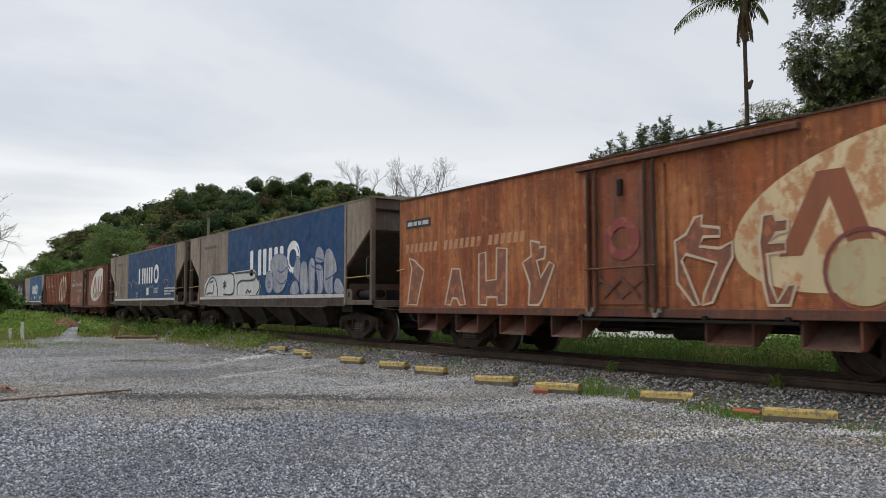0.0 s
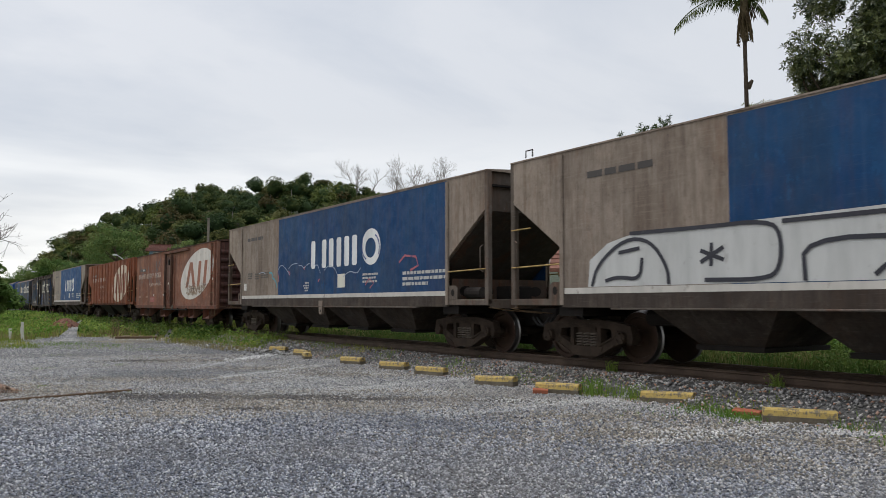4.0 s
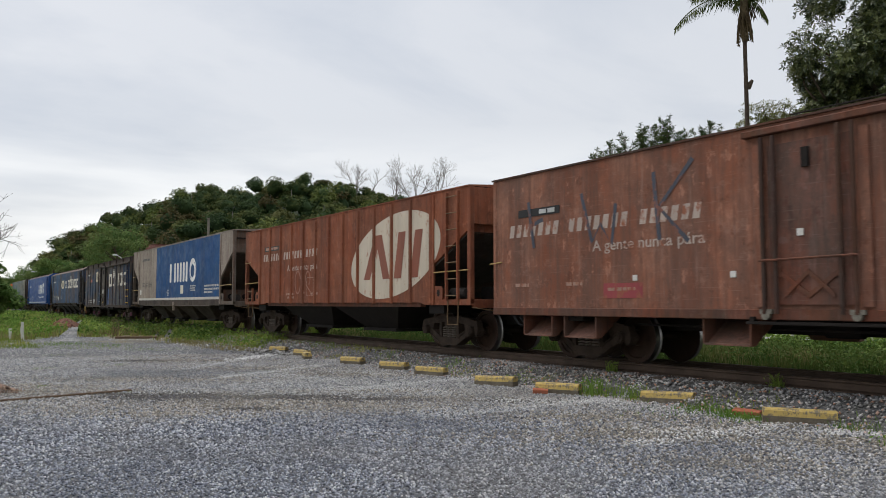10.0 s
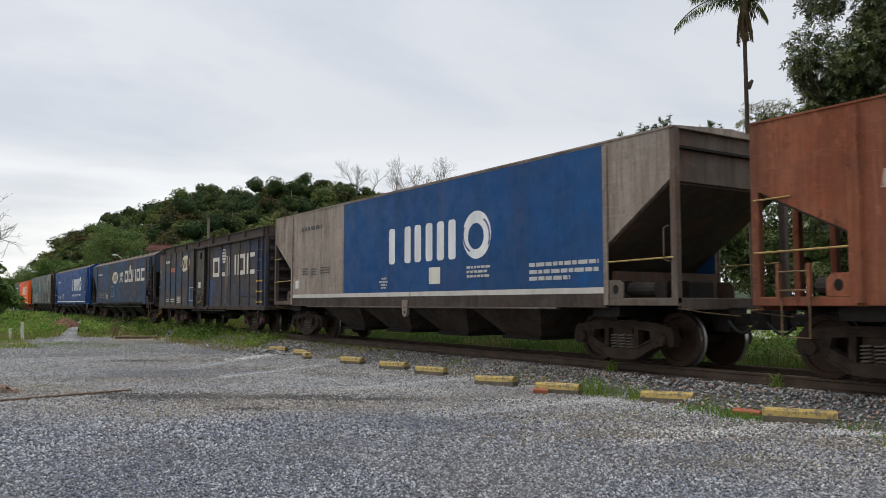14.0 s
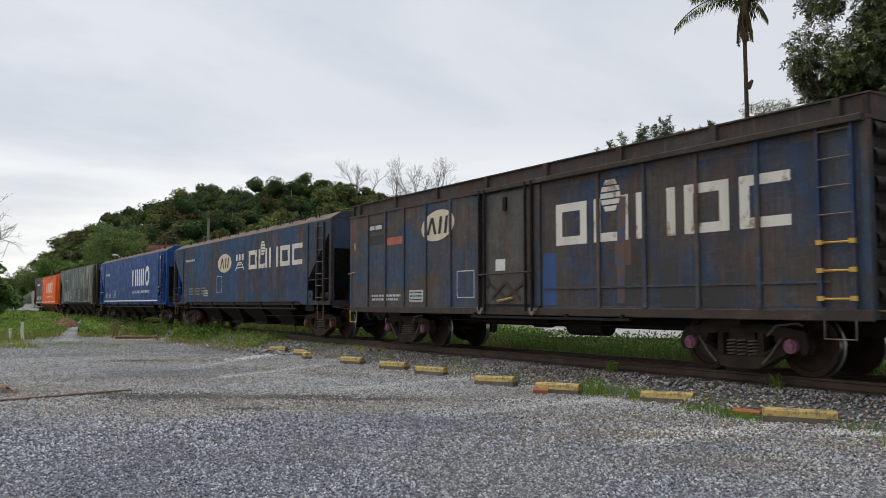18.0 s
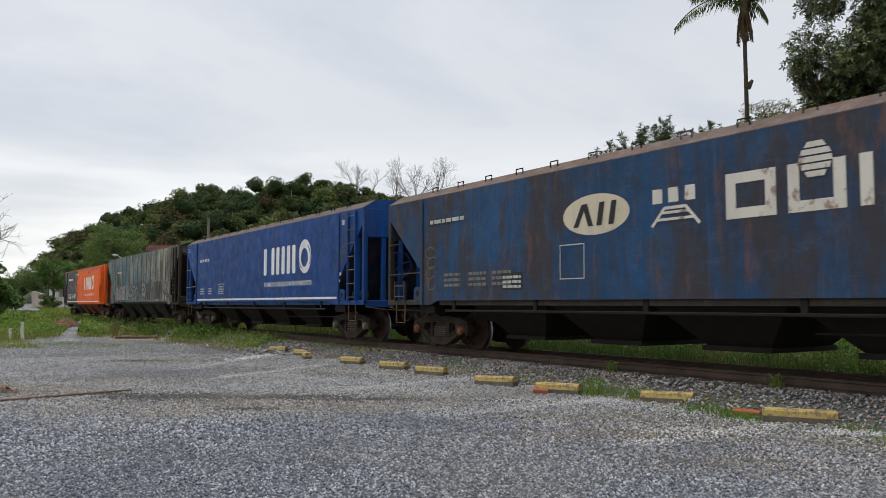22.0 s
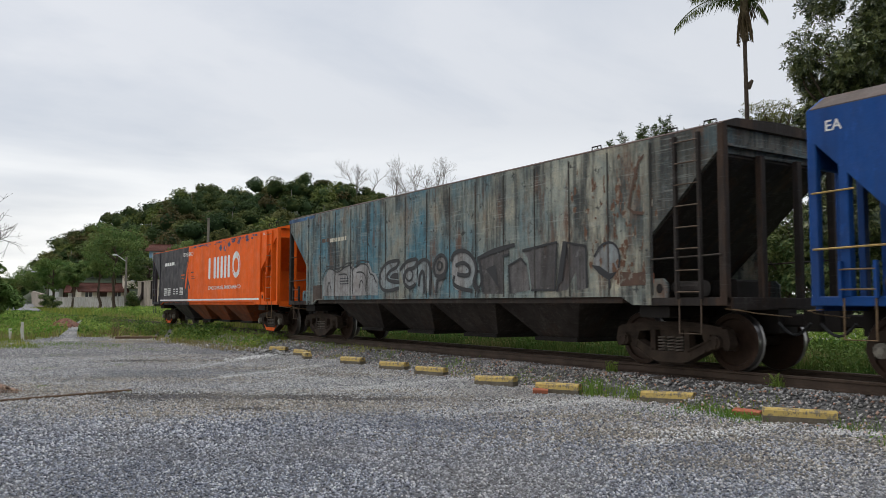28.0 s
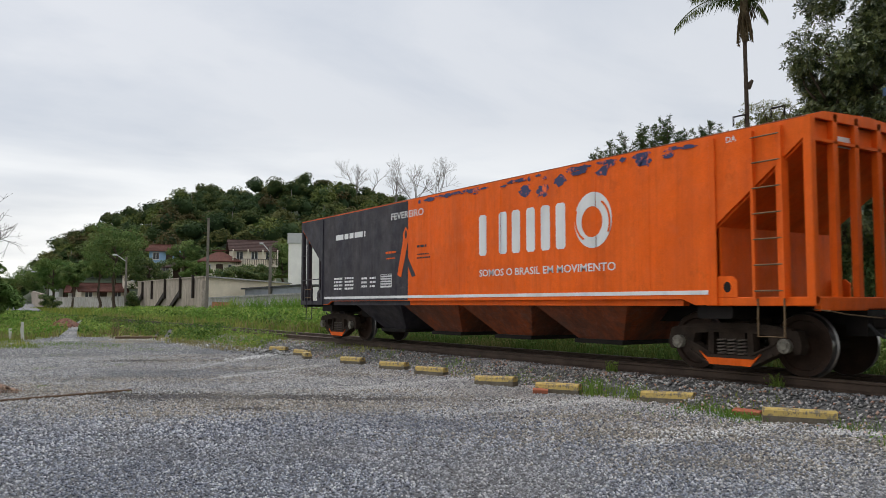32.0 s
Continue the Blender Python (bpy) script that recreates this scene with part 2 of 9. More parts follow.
def ground_mat(name, a, b_, c_, grain=30, bump=0.03, voronoi=0.0):
    if name in MATS:
        return MATS[name]
    m, nt, b = principled(name)
    c = mixed(nt, noise_of(nt, 0.35, 0.38, 0.64, coord="World", detail=7), a, b_)
    c = mixed(nt, noise_of(nt, 2.3, 0.5, 0.72, coord="World", detail=7, out=(0, 0.8)), c, c_)
    c = mixed(nt, noise_of(nt, grain, 0.38, 0.66, coord="World", out=(0, 0.8)), c, shade(a, 0.35))
    if voronoi:
        v = nt.nodes.new("ShaderNodeTexVoronoi")
        v.inputs["Scale"].default_value = voronoi
        ge = nt.nodes.new("ShaderNodeNewGeometry")
        nt.links.new(ge.outputs["Position"], v.inputs["Vector"])
        bw = nt.nodes.new("ShaderNodeSeparateColor")
        nt.links.new(v.outputs["Color"], bw.inputs[0])
        mr = nt.nodes.new("ShaderNodeMapRange")
        mr.inputs["To Min"].default_value, mr.inputs["To Max"].default_value = -0.2, 0.85
        nt.links.new(bw.outputs[0], mr.inputs["Value"])
        c = mixed(nt, mr.outputs[0], shade(a, 0.4), c)
        bumped(nt, b, v.outputs["Distance"], 0.8, bump)
    else:
        bumped(nt, b, noise_of(nt, grain, 0.3, 0.7, coord="World"), 0.8, bump)
    nt.links.new(c, b.inputs["Base Color"])
    b.inputs["Roughness"].default_value = 0.95
    MATS[name] = m
    return m


# ---------------------------------------------------------------- mesh code


class Geo:
    """Collects vertices and faces for one mesh."""

    def __init__(self):
        self.v, self.f, self.smooth = [], [], False

    def add(self, vs, fs):
        n = len(self.v)
        self.v += [tuple(p) for p in vs]
        self.f += [tuple(i + n for i in q) for q in fs]
        return self

    def box(self, x0, x1, y0, y1, z0, z1, c=0.0):
        """A box; c cuts its long edges to a chamfer."""
        if c <= 0:
            return self.add([(x, y, z) for x in (x0, x1) for y in (y0, y1) for z in (z0, z1)],
                            [(0, 1, 3, 2), (4, 6, 7, 5), (0, 4, 5, 1), (2, 3, 7, 6), (0, 2, 6, 4), (1, 5, 7, 3)])
        d = (x1 - x0, y1 - y0, z1 - z0)
        ax = d.index(max(d))
        lo, hi = ((x0, y0, z0)[ax], (x1, y1, z1)[ax])
        o = [i for i in range(3) if i != ax]
        a0, b0 = (x0, y0, z0)[o[0]], (x0, y0, z0)[o[1]]
        a1, b1 = (x1, y1, z1)[o[0]], (x1, y1, z1)[o[1]]
        return self.prism([(a0 + c, b0), (a1 - c, b0), (a1, b0 + c), (a1, b1 - c), (a1 - c, b1), (a0 + c, b1), (a0, b1 - c), (a0, b0 + c)], "xyz"[ax], lo, hi)

    def prism(self, poly, axis, lo, hi):
        """A polygon drawn across the given axis and pushed along it from lo to hi."""
        i = "xyz".index(axis)
        n = len(poly)
        vs = []
        for h in (lo, hi):
            for p in poly:
                q = list(p)
                q.insert(i, h)
                vs.append(q)
        fs = [tuple(range(n))[::-1], tuple(range(n, 2 * n))] + [(k, (k + 1) % n, n + (k + 1) % n, n + k) for k in range(n)]
        area = sum(poly[k][0] * poly[(k + 1) % n][1] - poly[(k + 1) % n][0] * poly[k][1] for k in range(n))
        if (area > 0) == (axis == "y"):
            fs = [q[::-1] for q in fs]
        return self.add(vs, fs)

    def tube(self, a, b, r, n=8, r2=None, caps=True):
        a, b = Vector(a), Vector(b)
        d = (b - a).normalized()
        s = d.orthogonal().normalized()
        t = d.cross(s)
        r2 = r if r2 is None else r2
        vs = [p + (s * math.cos(2 * math.pi * k / n) + t * math.sin(2 * math.pi * k / n)) * q for p, q in ((a, r), (b, r2)) for k in range(n)]
        fs = [(k, (k + 1) % n, n + (k + 1) % n, n + k) for k in range(n)]
        if caps:
            fs += [tuple(range(n))[::-1], tuple(range(n, 2 * n))]
        return self.add(vs, fs)

    def pipe(self, pts, r, n=6):
        """One bent round bar through all the points."""
        p = [Vector(q) for q in pts]
        m = len(p)
        up, vs = None, []
        for k in range(m):
            d = p[min(k + 1, m - 1)] - p[max(k - 1, 0)]
            d = d.normalized() if d.length > 1e-6 else Vector((0, 0, 1))
            up = d.orthogonal().normalized() if up is None else (up - d * up.dot(d)).normalized()
            s = d.cross(up)
            vs += [p[k] + (up * math.cos(2 * math.pi * j / n) + s * math.sin(2 * math.pi * j / n)) * r for j in range(n)]
        fs = [(k * n + j, k * n + (j + 1) % n, (k + 1) * n + (j + 1) % n, (k + 1) * n + j) for k in range(m - 1) for j in range(n)]
        fs += [tuple(range(n))[::-1], tuple(range((m - 1) * n, m * n))]
        return self.add(vs, fs)

    def lathe(self, prof, n=28, axis="y"):
        """Profile of (along the axis, radius)."""
        m = len(prof)
        vs = []
        for k in range(n):
            c, s = math.cos(2 * math.pi * k / n), math.sin(2 * math.pi * k / n)
            for h, r in prof:
                vs.append({"y": (r * c, h, r * s), "z": (r * c, r * s, h), "x": (h, r * c, r * s)}[axis])
        fs = [(k * m + j, k * m + j + 1, ((k + 1) % n) * m + j + 1, ((k + 1) % n) * m + j) for k in range(n) for j in range(m - 1)]
        return self.add(vs, fs)

    def sheet(self, pts):
        return self.add(pts, [tuple(range(len(pts)))])

    def mesh(self, name, mat):
        me = bpy.data.meshes.new(name)
        me.from_pydata(self.v, [], self.f)
        if self.smooth:
            me.polygons.foreach_set("use_smooth", [True] * len(me.polygons))
            me.set_sharp_from_angle(angle=radians(38))
        me.materials.append(mat)
        me.update()
        return me


def part(name, geo, material, parent, label="", at=None):
    me = geo.mesh(name, material) if isinstance(geo, Geo) else geo
    ob = new(name, me)
    if parent is not None:
        ob.parent = parent
    if at is not None:
        ob.matrix_basis = at
    return tagged(ob, label)


def pieces(name, geo, material, parent, label=""):
    """As part(), but every piece that hangs together becomes a part of its own."""
    root = list(range(len(geo.v)))

    def find(i):
        while root[i] != i:
            root[i] = root[root[i]]
            i = root[i]
        return i
    for q in geo.f:
        for k in q[1:]:
            root[find(k)] = find(q[0])
    groups = {}
    for q in geo.f:
        groups.setdefault(find(q[0]), []).append(q)
    made = []
    for fs in groups.values():
        ids = sorted({i for q in fs for i in q})
        at = {i: n for n, i in enumerate(ids)}
        g = Geo()
        g.smooth = geo.smooth
        g.add([geo.v[i] for i in ids], [tuple(at[i] for i in q) for q in fs])
        made.append(part(name, g, material, parent, label))
    return made


def thing(name, label, category, at=None, group="", kind=""):
    ob = new(name)
    ob.empty_display_size = 0.3
    if at is not None:
        ob.matrix_basis = at
    return tagged(ob, label, category, group, kind)


def solid(name, geo, material, label, category, group="", kind=""):
    return tagged(new(name, geo.mesh(name, material)), label, category, group, kind)


def big_mesh(name, verts, faces, mats, kind="stuff", label="", category="", mat_index=None):
    """One mesh out of arrays of triangles or quads."""
    me = bpy.data.meshes.new(name)
    verts, faces = np.asarray(verts, np.float32), np.asarray(faces, np.int32)
    k = faces.shape[1]
    me.vertices.add(len(verts))
    me.vertices.foreach_set("co", verts.ravel())
    me.loops.add(faces.size)
    me.loops.foreach_set("vertex_index", faces.ravel())
    me.polygons.add(len(faces))
    me.polygons.foreach_set("loop_start", np.arange(0, faces.size, k, dtype=np.int32))
    for m in mats if isinstance(mats, (list, tuple)) else [mats]:
        me.materials.append(m)
    if mat_index is not None:
        me.polygons.foreach_set("material_index", np.asarray(mat_index, np.int32))
    me.update(calc_edges=True)
    ob = new(name, me)
    return tagged(ob, label, category, "", kind)

# ---------------------------------------------------------------- the track
rail_steel = plain("rail_steel", (0.088, 0.061, 0.045), 0.6, 0.4, 0.4, 3)
sleeper_wood = plain("sleeper_wood", (0.09, 0.07, 0.055), 0.9, 0, 0.4, 4, 0.01)


def track():
    tr = thing("railway_track", "rusty single railway track on weedy stone ballast", "track", pose(0, TRACK_Y, 0), kind="structure")
    prof = [(-0.062, 0.30), (0.062, 0.30), (0.062, 0.315), (0.012, 0.335), (0.010, 0.415), (0.034, 0.425), (0.034, 0.452), (0.024, RAIL), (-0.024, RAIL), (-0.034, 0.452), (-0.034, 0.425), (-0.010, 0.415), (-0.012, 0.335), (-0.062, 0.315)]
    for s in (-1, 1):
        part("rail", Geo().prism([(s * 0.535 + a, b) for a, b in prof], "x", -420, 60), rail_steel, tr)
    sl = Geo().box(-0.11, 0.11, -1.0, 1.0, 0.16, 0.302, 0.015).mesh("sleeper", sleeper_wood)
    for k in range(110):
        part("sleeper", sl, None, tr, at=pose(-52 + 0.6 * k + random.uniform(-0.03, 0.03), random.uniform(-0.04, 0.04), random.uniform(-0.01, 0.004), 0, 0, random.uniform(-1.5, 1.5)))
    far = Geo()
    for k in range(300):
        far.box(-52.6 - 0.6 * k - 0.11, -52.6 - 0.6 * k + 0.11, -1, 1, 0.16, 0.30)
    tagged(part("far_sleepers", far, sleeper_wood, tr), kind="stuff")
    return tr


track()

# ---------------------------------------------------------------- wagons
iron = plain("underframe_iron", (0.017, 0.0135, 0.0115), 0.75, 0.2, 0.5, 3, 0.002, world=False)
bogie_iron = plain("bogie_iron", (0.043, 0.029, 0.020), 0.85, 0.0, 0.6, 5, 0.003, world=False)
wheel_steel = plain("wheel_steel", (0.046, 0.026, 0.017), 0.65, 0.15, 0.5, 5, world=False)
tread_steel = plain("wheel_tread_steel", (0.27, 0.26, 0.25), 0.32, 0.9, 0.2, 5, world=False)
spring_steel = plain("spring_steel", (0.14, 0.115, 0.095), 0.55, 0.4, 0.3, 9, world=False)
tank_dark = plain("dark_air_tank", (0.055, 0.046, 0.040), 0.75, 0.1, 0.5, 6, world=False)
cap_grey = plain("bearing_cap_grey", (0.22, 0.20, 0.16), 0.6, 0.1, 0.5, 14, world=False)
rung_tan = plain("worn_tan_rung_paint", (0.17, 0.11, 0.058), 0.7, 0, 0.4, 6, world=False)
yellow_rod = plain("yellow_grab_rail_paint", (0.36, 0.24, 0.085), 0.6, 0, 0.3, 6, world=False)
yellow_bright = plain("bright_yellow_rung_paint", (0.50, 0.31, 0.06), 0.6, 0, 0.3, 6, world=False)
hose_black = plain("hose_rubber", (0.02, 0.02, 0.02), 0.6, 0, 0.2, 9, world=False)
white_tag = plain("white_tag", (0.62, 0.6, 0.55), 0.6, 0, 0.2, 9, world=False)

HW = 1.38            # half the width of a wagon
WHEEL_R = 0.425
WHEELSETS = []       # (object, place on its bogie)
WAGONS = []


def wheel_meshes():
    g = Geo()
    for s in (-1, 1):
        prof = [(0.455, 0.03), (0.455, 0.31), (0.463, 0.335), (0.463, 0.452), (0.478, 0.456), (0.490, 0.432), (0.50, WHEEL_R + 0.003), (0.585, WHEEL_R), (0.588, 0.405), (0.588, 0.350), (0.556, 0.335), (0.540, 0.22), (0.556, 0.14), (0.60, 0.12), (0.60, 0.07)]
        g.lathe([(s * a, r) for a, r in (prof if s > 0 else prof[::-1])][::s] if s < 0 else prof, 40)
    g.smooth = True
    axle = Geo()
    axle.tube((0, -0.98, 0), (0, 0.98, 0), 0.072, 14)
    axle.smooth = True
    cap = Geo()
    for s in (-1, 1):
        cap.tube((0, s * 0.955, 0), (0, s * 1.03, 0), 0.098, 16)
        cap.tube((0, s * 1.03, 0), (0, s * 1.045, 0), 0.055, 12)
        for k in range(3):
            a = 2 * math.pi * k / 3
            cap.tube((0.066 * math.cos(a), s * 1.03, 0.066 * math.sin(a)), (0.066 * math.cos(a), s * 1.055, 0.066 * math.sin(a)), 0.018, 6)
    rim = Geo()
    for s in (-1, 1):
        rim.lathe([(s * 0.462, 0.451), (s * 0.470, 0.459), (s * 0.480, 0.4575), (s * 0.491, 0.434), (s * 0.50, WHEEL_R + 0.0045), (s * 0.586, WHEEL_R + 0.0012)], 40)
    rim.smooth = True
    return g, axle.mesh("axle", bogie_iron), cap, rim


def halves(g):
    """Splits a wheelset's geometry into its two sides."""
    out = []
    for s in (-1, 1):
        h = Geo()
        h.smooth = g.smooth
        keep = [q for q in g.f if g.v[q[0]][1] * s > 0]
        ids = sorted({i for q in keep for i in q})
        at = {i: n for n, i in enumerate(ids)}
        h.add([g.v[i] for i in ids], [tuple(at[i] for i in q) for q in keep])
        out.append(h)
    return out


WHEEL_GEO, AXLE_ME, CAP_GEO, TREAD_GEO = wheel_meshes()
WHEEL_ME = [h.mesh("wheel", wheel_steel) for h in halves(WHEEL_GEO)]
TREAD_ME = [h.mesh("tread", tread_steel) for h in halves(TREAD_GEO)]
CAP_HALF = halves(CAP_GEO)


def frame_geo(s, wb):
    """Cast side frame of a three-piece bogie."""
    g = Geo()
    h = wb / 2
    y0, y1 = (s * 0.80, s * 0.96)
    y0, y1 = min(y0, y1), max(y0, y1)
    top = [(-h - 0.21, 0.50), (-h - 0.17, 0.62), (-h + 0.10, 0.675), (-0.38, 0.715), (0.38, 0.715), (h - 0.10, 0.675), (h + 0.17, 0.62), (h + 0.21, 0.50), (h + 0.08, 0.525), (h - 0.14, 0.545), (0.30, 0.585), (-0.30, 0.585), (-h + 0.14, 0.545), (-h - 0.08, 0.525)]
    g.prism(top, "y", y0, y1)
    g.box(-h - 0.10, h + 0.10, y0 - 0.02, y1 + 0.02, 0.625, 0.65)
    for e in (-1, 1):
        g.prism([(e * (h + 0.21), 0.51), (e * (h + 0.22), 0.40), (e * (h + 0.19), 0.32), (e * (h + 0.11), 0.31), (e * (h + 0.09), 0.54)][::e], "y", y0, y1)
        g.prism([(e * (h - 0.13), 0.57), (e * (h - 0.10), 0.32), (e * (h - 0.20), 0.27), (e * (h - 0.28), 0.56)][::e], "y", y0, y1)
        g.prism([(e * (h - 0.13), 0.46), (e * (h - 0.20), 0.28), (e * 0.36, 0.115), (e * 0.33, 0.285)][::e], "y", y0 + 0.01, y1 - 0.01)
        g.prism([(e * (h - 0.20), 0.31), (e * (h - 0.20), 0.275), (e * 0.36, 0.11), (e * 0.36, 0.145)][::e], "y", y0 - 0.025, y1 + 0.025)
        g.prism([(e * (h - 0.15), 0.465), (e * (h - 0.16), 0.435), (e * 0.34, 0.26), (e * 0.34, 0.29)][::e], "y", y0 - 0.015, y1 + 0.015)
        g.prism([(e * 0.37, 0.62), (e * 0.285, 0.62), (e * 0.29, 0.24), (e * 0.39, 0.24)][::e], "y", y0 + 0.005, y1 - 0.005)
        g.tube((e * (h + 0.15), y0 - 0.004, 0.42), (e * (h + 0.15), y1 + 0.004, 0.42), 0.075, 12)
    g.prism([(-0.42, 0.26), (0.42, 0.26), (0.38, 0.125), (0.24, 0.09), (-0.24, 0.09), (-0.38, 0.125)], "y", y0, y1 + 0.02)
    for e in (-1, 1):
        g.box(e * h - 0.14, e * h + 0.14, y0 + 0.02, y1 - 0.02, 0.39, 0.55, 0.02)
    return g


def spring_geo():
    g = Geo()
    pts = [(0.076 * math.cos(a), 0.076 * math.sin(a), 0.25 + 0.235 * a / (2 * math.pi * 5)) for a in [2 * math.pi * k / 9 for k in range(46)]]
    g.pipe(pts, 0.016, 5)
    g.smooth = True
    return g


SPRING_ME = spring_geo().mesh("spring", spring_steel)
BOGIE_CACHE = {}


def bogie(parent, x, wb, cap_mat, seat_mat=None):
    key = (wb, cap_mat.name, seat_mat.name if seat_mat else "")
    if key not in BOGIE_CACHE:
        bol = Geo()
        bol.box(-0.22, 0.22, -0.92, 0.92, 0.47, 0.68, 0.03)
        bol.box(-0.16, 0.16, -0.25, 0.25, 0.66, 0.80)
        bol.box(-0.12, 0.12, -0.68, -0.5, 0.66, 0.74)
        bol.box(-0.12, 0.12, 0.5, 0.68, 0.66, 0.74)
        br = Geo()
        for e in (-1, 1):
            br.tube((e * 0.36, -0.8, 0.36), (e * 0.36, 0.8, 0.36), 0.03, 6)
            for s in (-1, 1):
                br.box(e * 0.40 - 0.03, e * 0.40 + 0.03, s * 0.55 - 0.05, s * 0.55 + 0.05, 0.28, 0.56)
        BOGIE_CACHE[key] = [bol.mesh("bolster", bogie_iron), frame_geo(-1, wb).mesh("side_frame", bogie_iron), frame_geo(1, wb).mesh("side_frame", bogie_iron), br.mesh("brake_beam", bogie_iron), [h.mesh("bearing_cap", cap_mat) for h in CAP_HALF]]
        if seat_mat:
            BOGIE_CACHE[key].append(Geo().prism([(-0.52, 0.30), (-0.40, 0.215), (0.40, 0.215), (0.52, 0.30), (0.345, 0.115), (-0.345, 0.115)], "y", -0.985, -0.965).mesh("spring_seat", seat_mat))
    c = BOGIE_CACHE[key]
    b = part("bogie", c[0], None, parent, "cast steel two-axle bogie, rusty and grimy", pose(x, 0, 0))
    part("side_frame", c[1], None, b)
    part("side_frame", c[2], None, b)
    part("brake_beam", c[3], None, b)
    if seat_mat:
        part("spring_seat", c[5], None, b)
    for s in (-1, 1):
        for e in (-0.175, 0.0, 0.175):
            part("spring", SPRING_ME, None, b, at=pose(e, s * 0.885, 0))
    for e in (-1, 1):
        w = part("wheelset", AXLE_ME, None, parent, at=pose(x + e * wb / 2, 0, WHEEL_R))
        for k in (0, 1):
            part("wheel", WHEEL_ME[k], None, w)
            part("tread", TREAD_ME[k], None, w, "bright worn wheel rim")
            part("bearing_cap", c[4][k], None, w)
        WHEELSETS.append((w, x + e * wb / 2))


def flat(pts, y=None):
    """A polygon of (x, z) on the side of the wagon that faces the yard."""
    y = -HW - 0.004 if y is None else y
    return [(x, y, z) for x, z in pts]


LAYER = [0]          # keeps strokes that cross out of one plane


def ribbon(g, pts, w, y=None, closed=False):
    """A painted stroke of width w along (x, z) points."""
    y = -HW - 0.006 if y is None else y
    LAYER[0] = (LAYER[0] + 1) % 9
    y -= 0.0011 * LAYER[0]
    p = [Vector(q) for q in pts]
    n = len(p)
    rows = []
    for i in range(n):
        a = p[(i - 1) % n] if (closed or i) else p[i]
        b = p[(i + 1) % n] if (closed or i < n - 1) else p[i]
        d = (b - a).normalized() if (b - a).length else Vector((1, 0))
        o = Vector((-d.y, d.x)) * w / 2
        rows.append((p[i] + o, p[i] - o))
    vs = [(q.x, y, q.y) for r in rows for q in r]
    m = n if closed else n - 1
    g.add(vs, [(2 * i, 2 * i + 1, 2 * ((i + 1) % n) + 1, 2 * ((i + 1) % n)) for i in range(m)])
    return g


def curvy(pts, closed=False, times=2):
    """Rounds the corners of a painted stroke."""
    for _ in range(times):
        n = len(pts)
        out = [] if closed else [pts[0]]
        for k in range(n if closed else n - 1):
            (a, b), (c, d) = pts[k], pts[(k + 1) % n]
            out += [(0.75 * a + 0.25 * c, 0.75 * b + 0.25 * d), (0.25 * a + 0.75 * c, 0.25 * b + 0.75 * d)]
        pts = out if closed else out + [pts[-1]]
    return pts


def oval(cx, cz, rx, rz, n=36, tilt=0.0, a0=0.0, a1=2 * math.pi):
    out = []
    for k in range(n):
        a = a0 + (a1 - a0) * k / (n if a1 - a0 > 6.28 else n - 1)
        u, v = rx * math.cos(a), rz * math.sin(a)
        out.append((cx + u * math.cos(tilt) - v * math.sin(tilt), cz + u * math.sin(tilt) + v * math.cos(tilt)))
    return out


def words(text, x, z, size, mat, parent, y=None, width=None, slant=0.0, on_end=None, label=""):
    """Painted words on the side, from x, with their foot at z."""
    cu = bpy.data.curves.new("words", "FONT")
    cu.body, cu.size, cu.shear = text, size, slant
    cu.resolution_u = 3
    cu.offset = size * 0.012
    ob = new("words_tmp", cu)
    me = bpy.data.meshes.new_from_object(ob.evaluated_get(bpy.context.evaluated_depsgraph_get()))
    bpy.data.objects.remove(ob)
    bpy.data.curves.remove(cu)
    co = np.empty(len(me.vertices) * 3, np.float32)
    me.vertices.foreach_get("co", co)
    co = co.reshape(-1, 3)
    sx = width / max(1e-6, co[:, 0].max()) if width else 1.0
    y = -HW - 0.006 if y is None else y
    if on_end is None:
        out = np.stack([x + co[:, 0] * sx, np.full(len(co), y), z + co[:, 1]], 1)
    else:
        out = np.stack([np.full(len(co), on_end), y + co[:, 0] * sx, z + co[:, 1]], 1)
    g = Geo().add([tuple(float(c) for c in v) for v in out], [tuple(q.vertices) for q in me.polygons])
    bpy.data.meshes.remove(me)
    return pieces("letter", g, mat, parent, label)


def bars(rows, mat, parent, name="stencil_mark", y=None):
    """Writing too small or worn to read: plain bars, rows of (x0, x1, z, height)."""
    g = Geo()
    for x0, x1, z, h in rows:
        x = x0
        while x < x1 - 0.01:
            w = min(x1 - x, h * random.choice((1.6, 2.4, 3.2)))
            g.sheet(flat([(x, z), (x + w, z), (x + w, z + h), (x, z + h)], y if y else -HW - 0.006))
            x += w + h * 0.5
    return tagged(part(name, g, mat, parent), kind="stuff")


def word_block(x0, x1, z0, z1, n, mat, parent, lean=0.0, name="painted_mark", label=""):
    """A row of n upright painted blocks."""
    g = Geo()
    w = (x1 - x0) / n
    for k in range(n):
        if n > 12 and k % 8 == 7:
            continue
        a, b = x0 + w * (k + 0.12), x0 + w * (k + 0.74)
        d = lean * (z1 - z0)
        g.sheet(flat([(a, z0), (b, z0), (b + d, z1), (a + d, z1)]))
    return pieces(name, g, mat, parent, label)


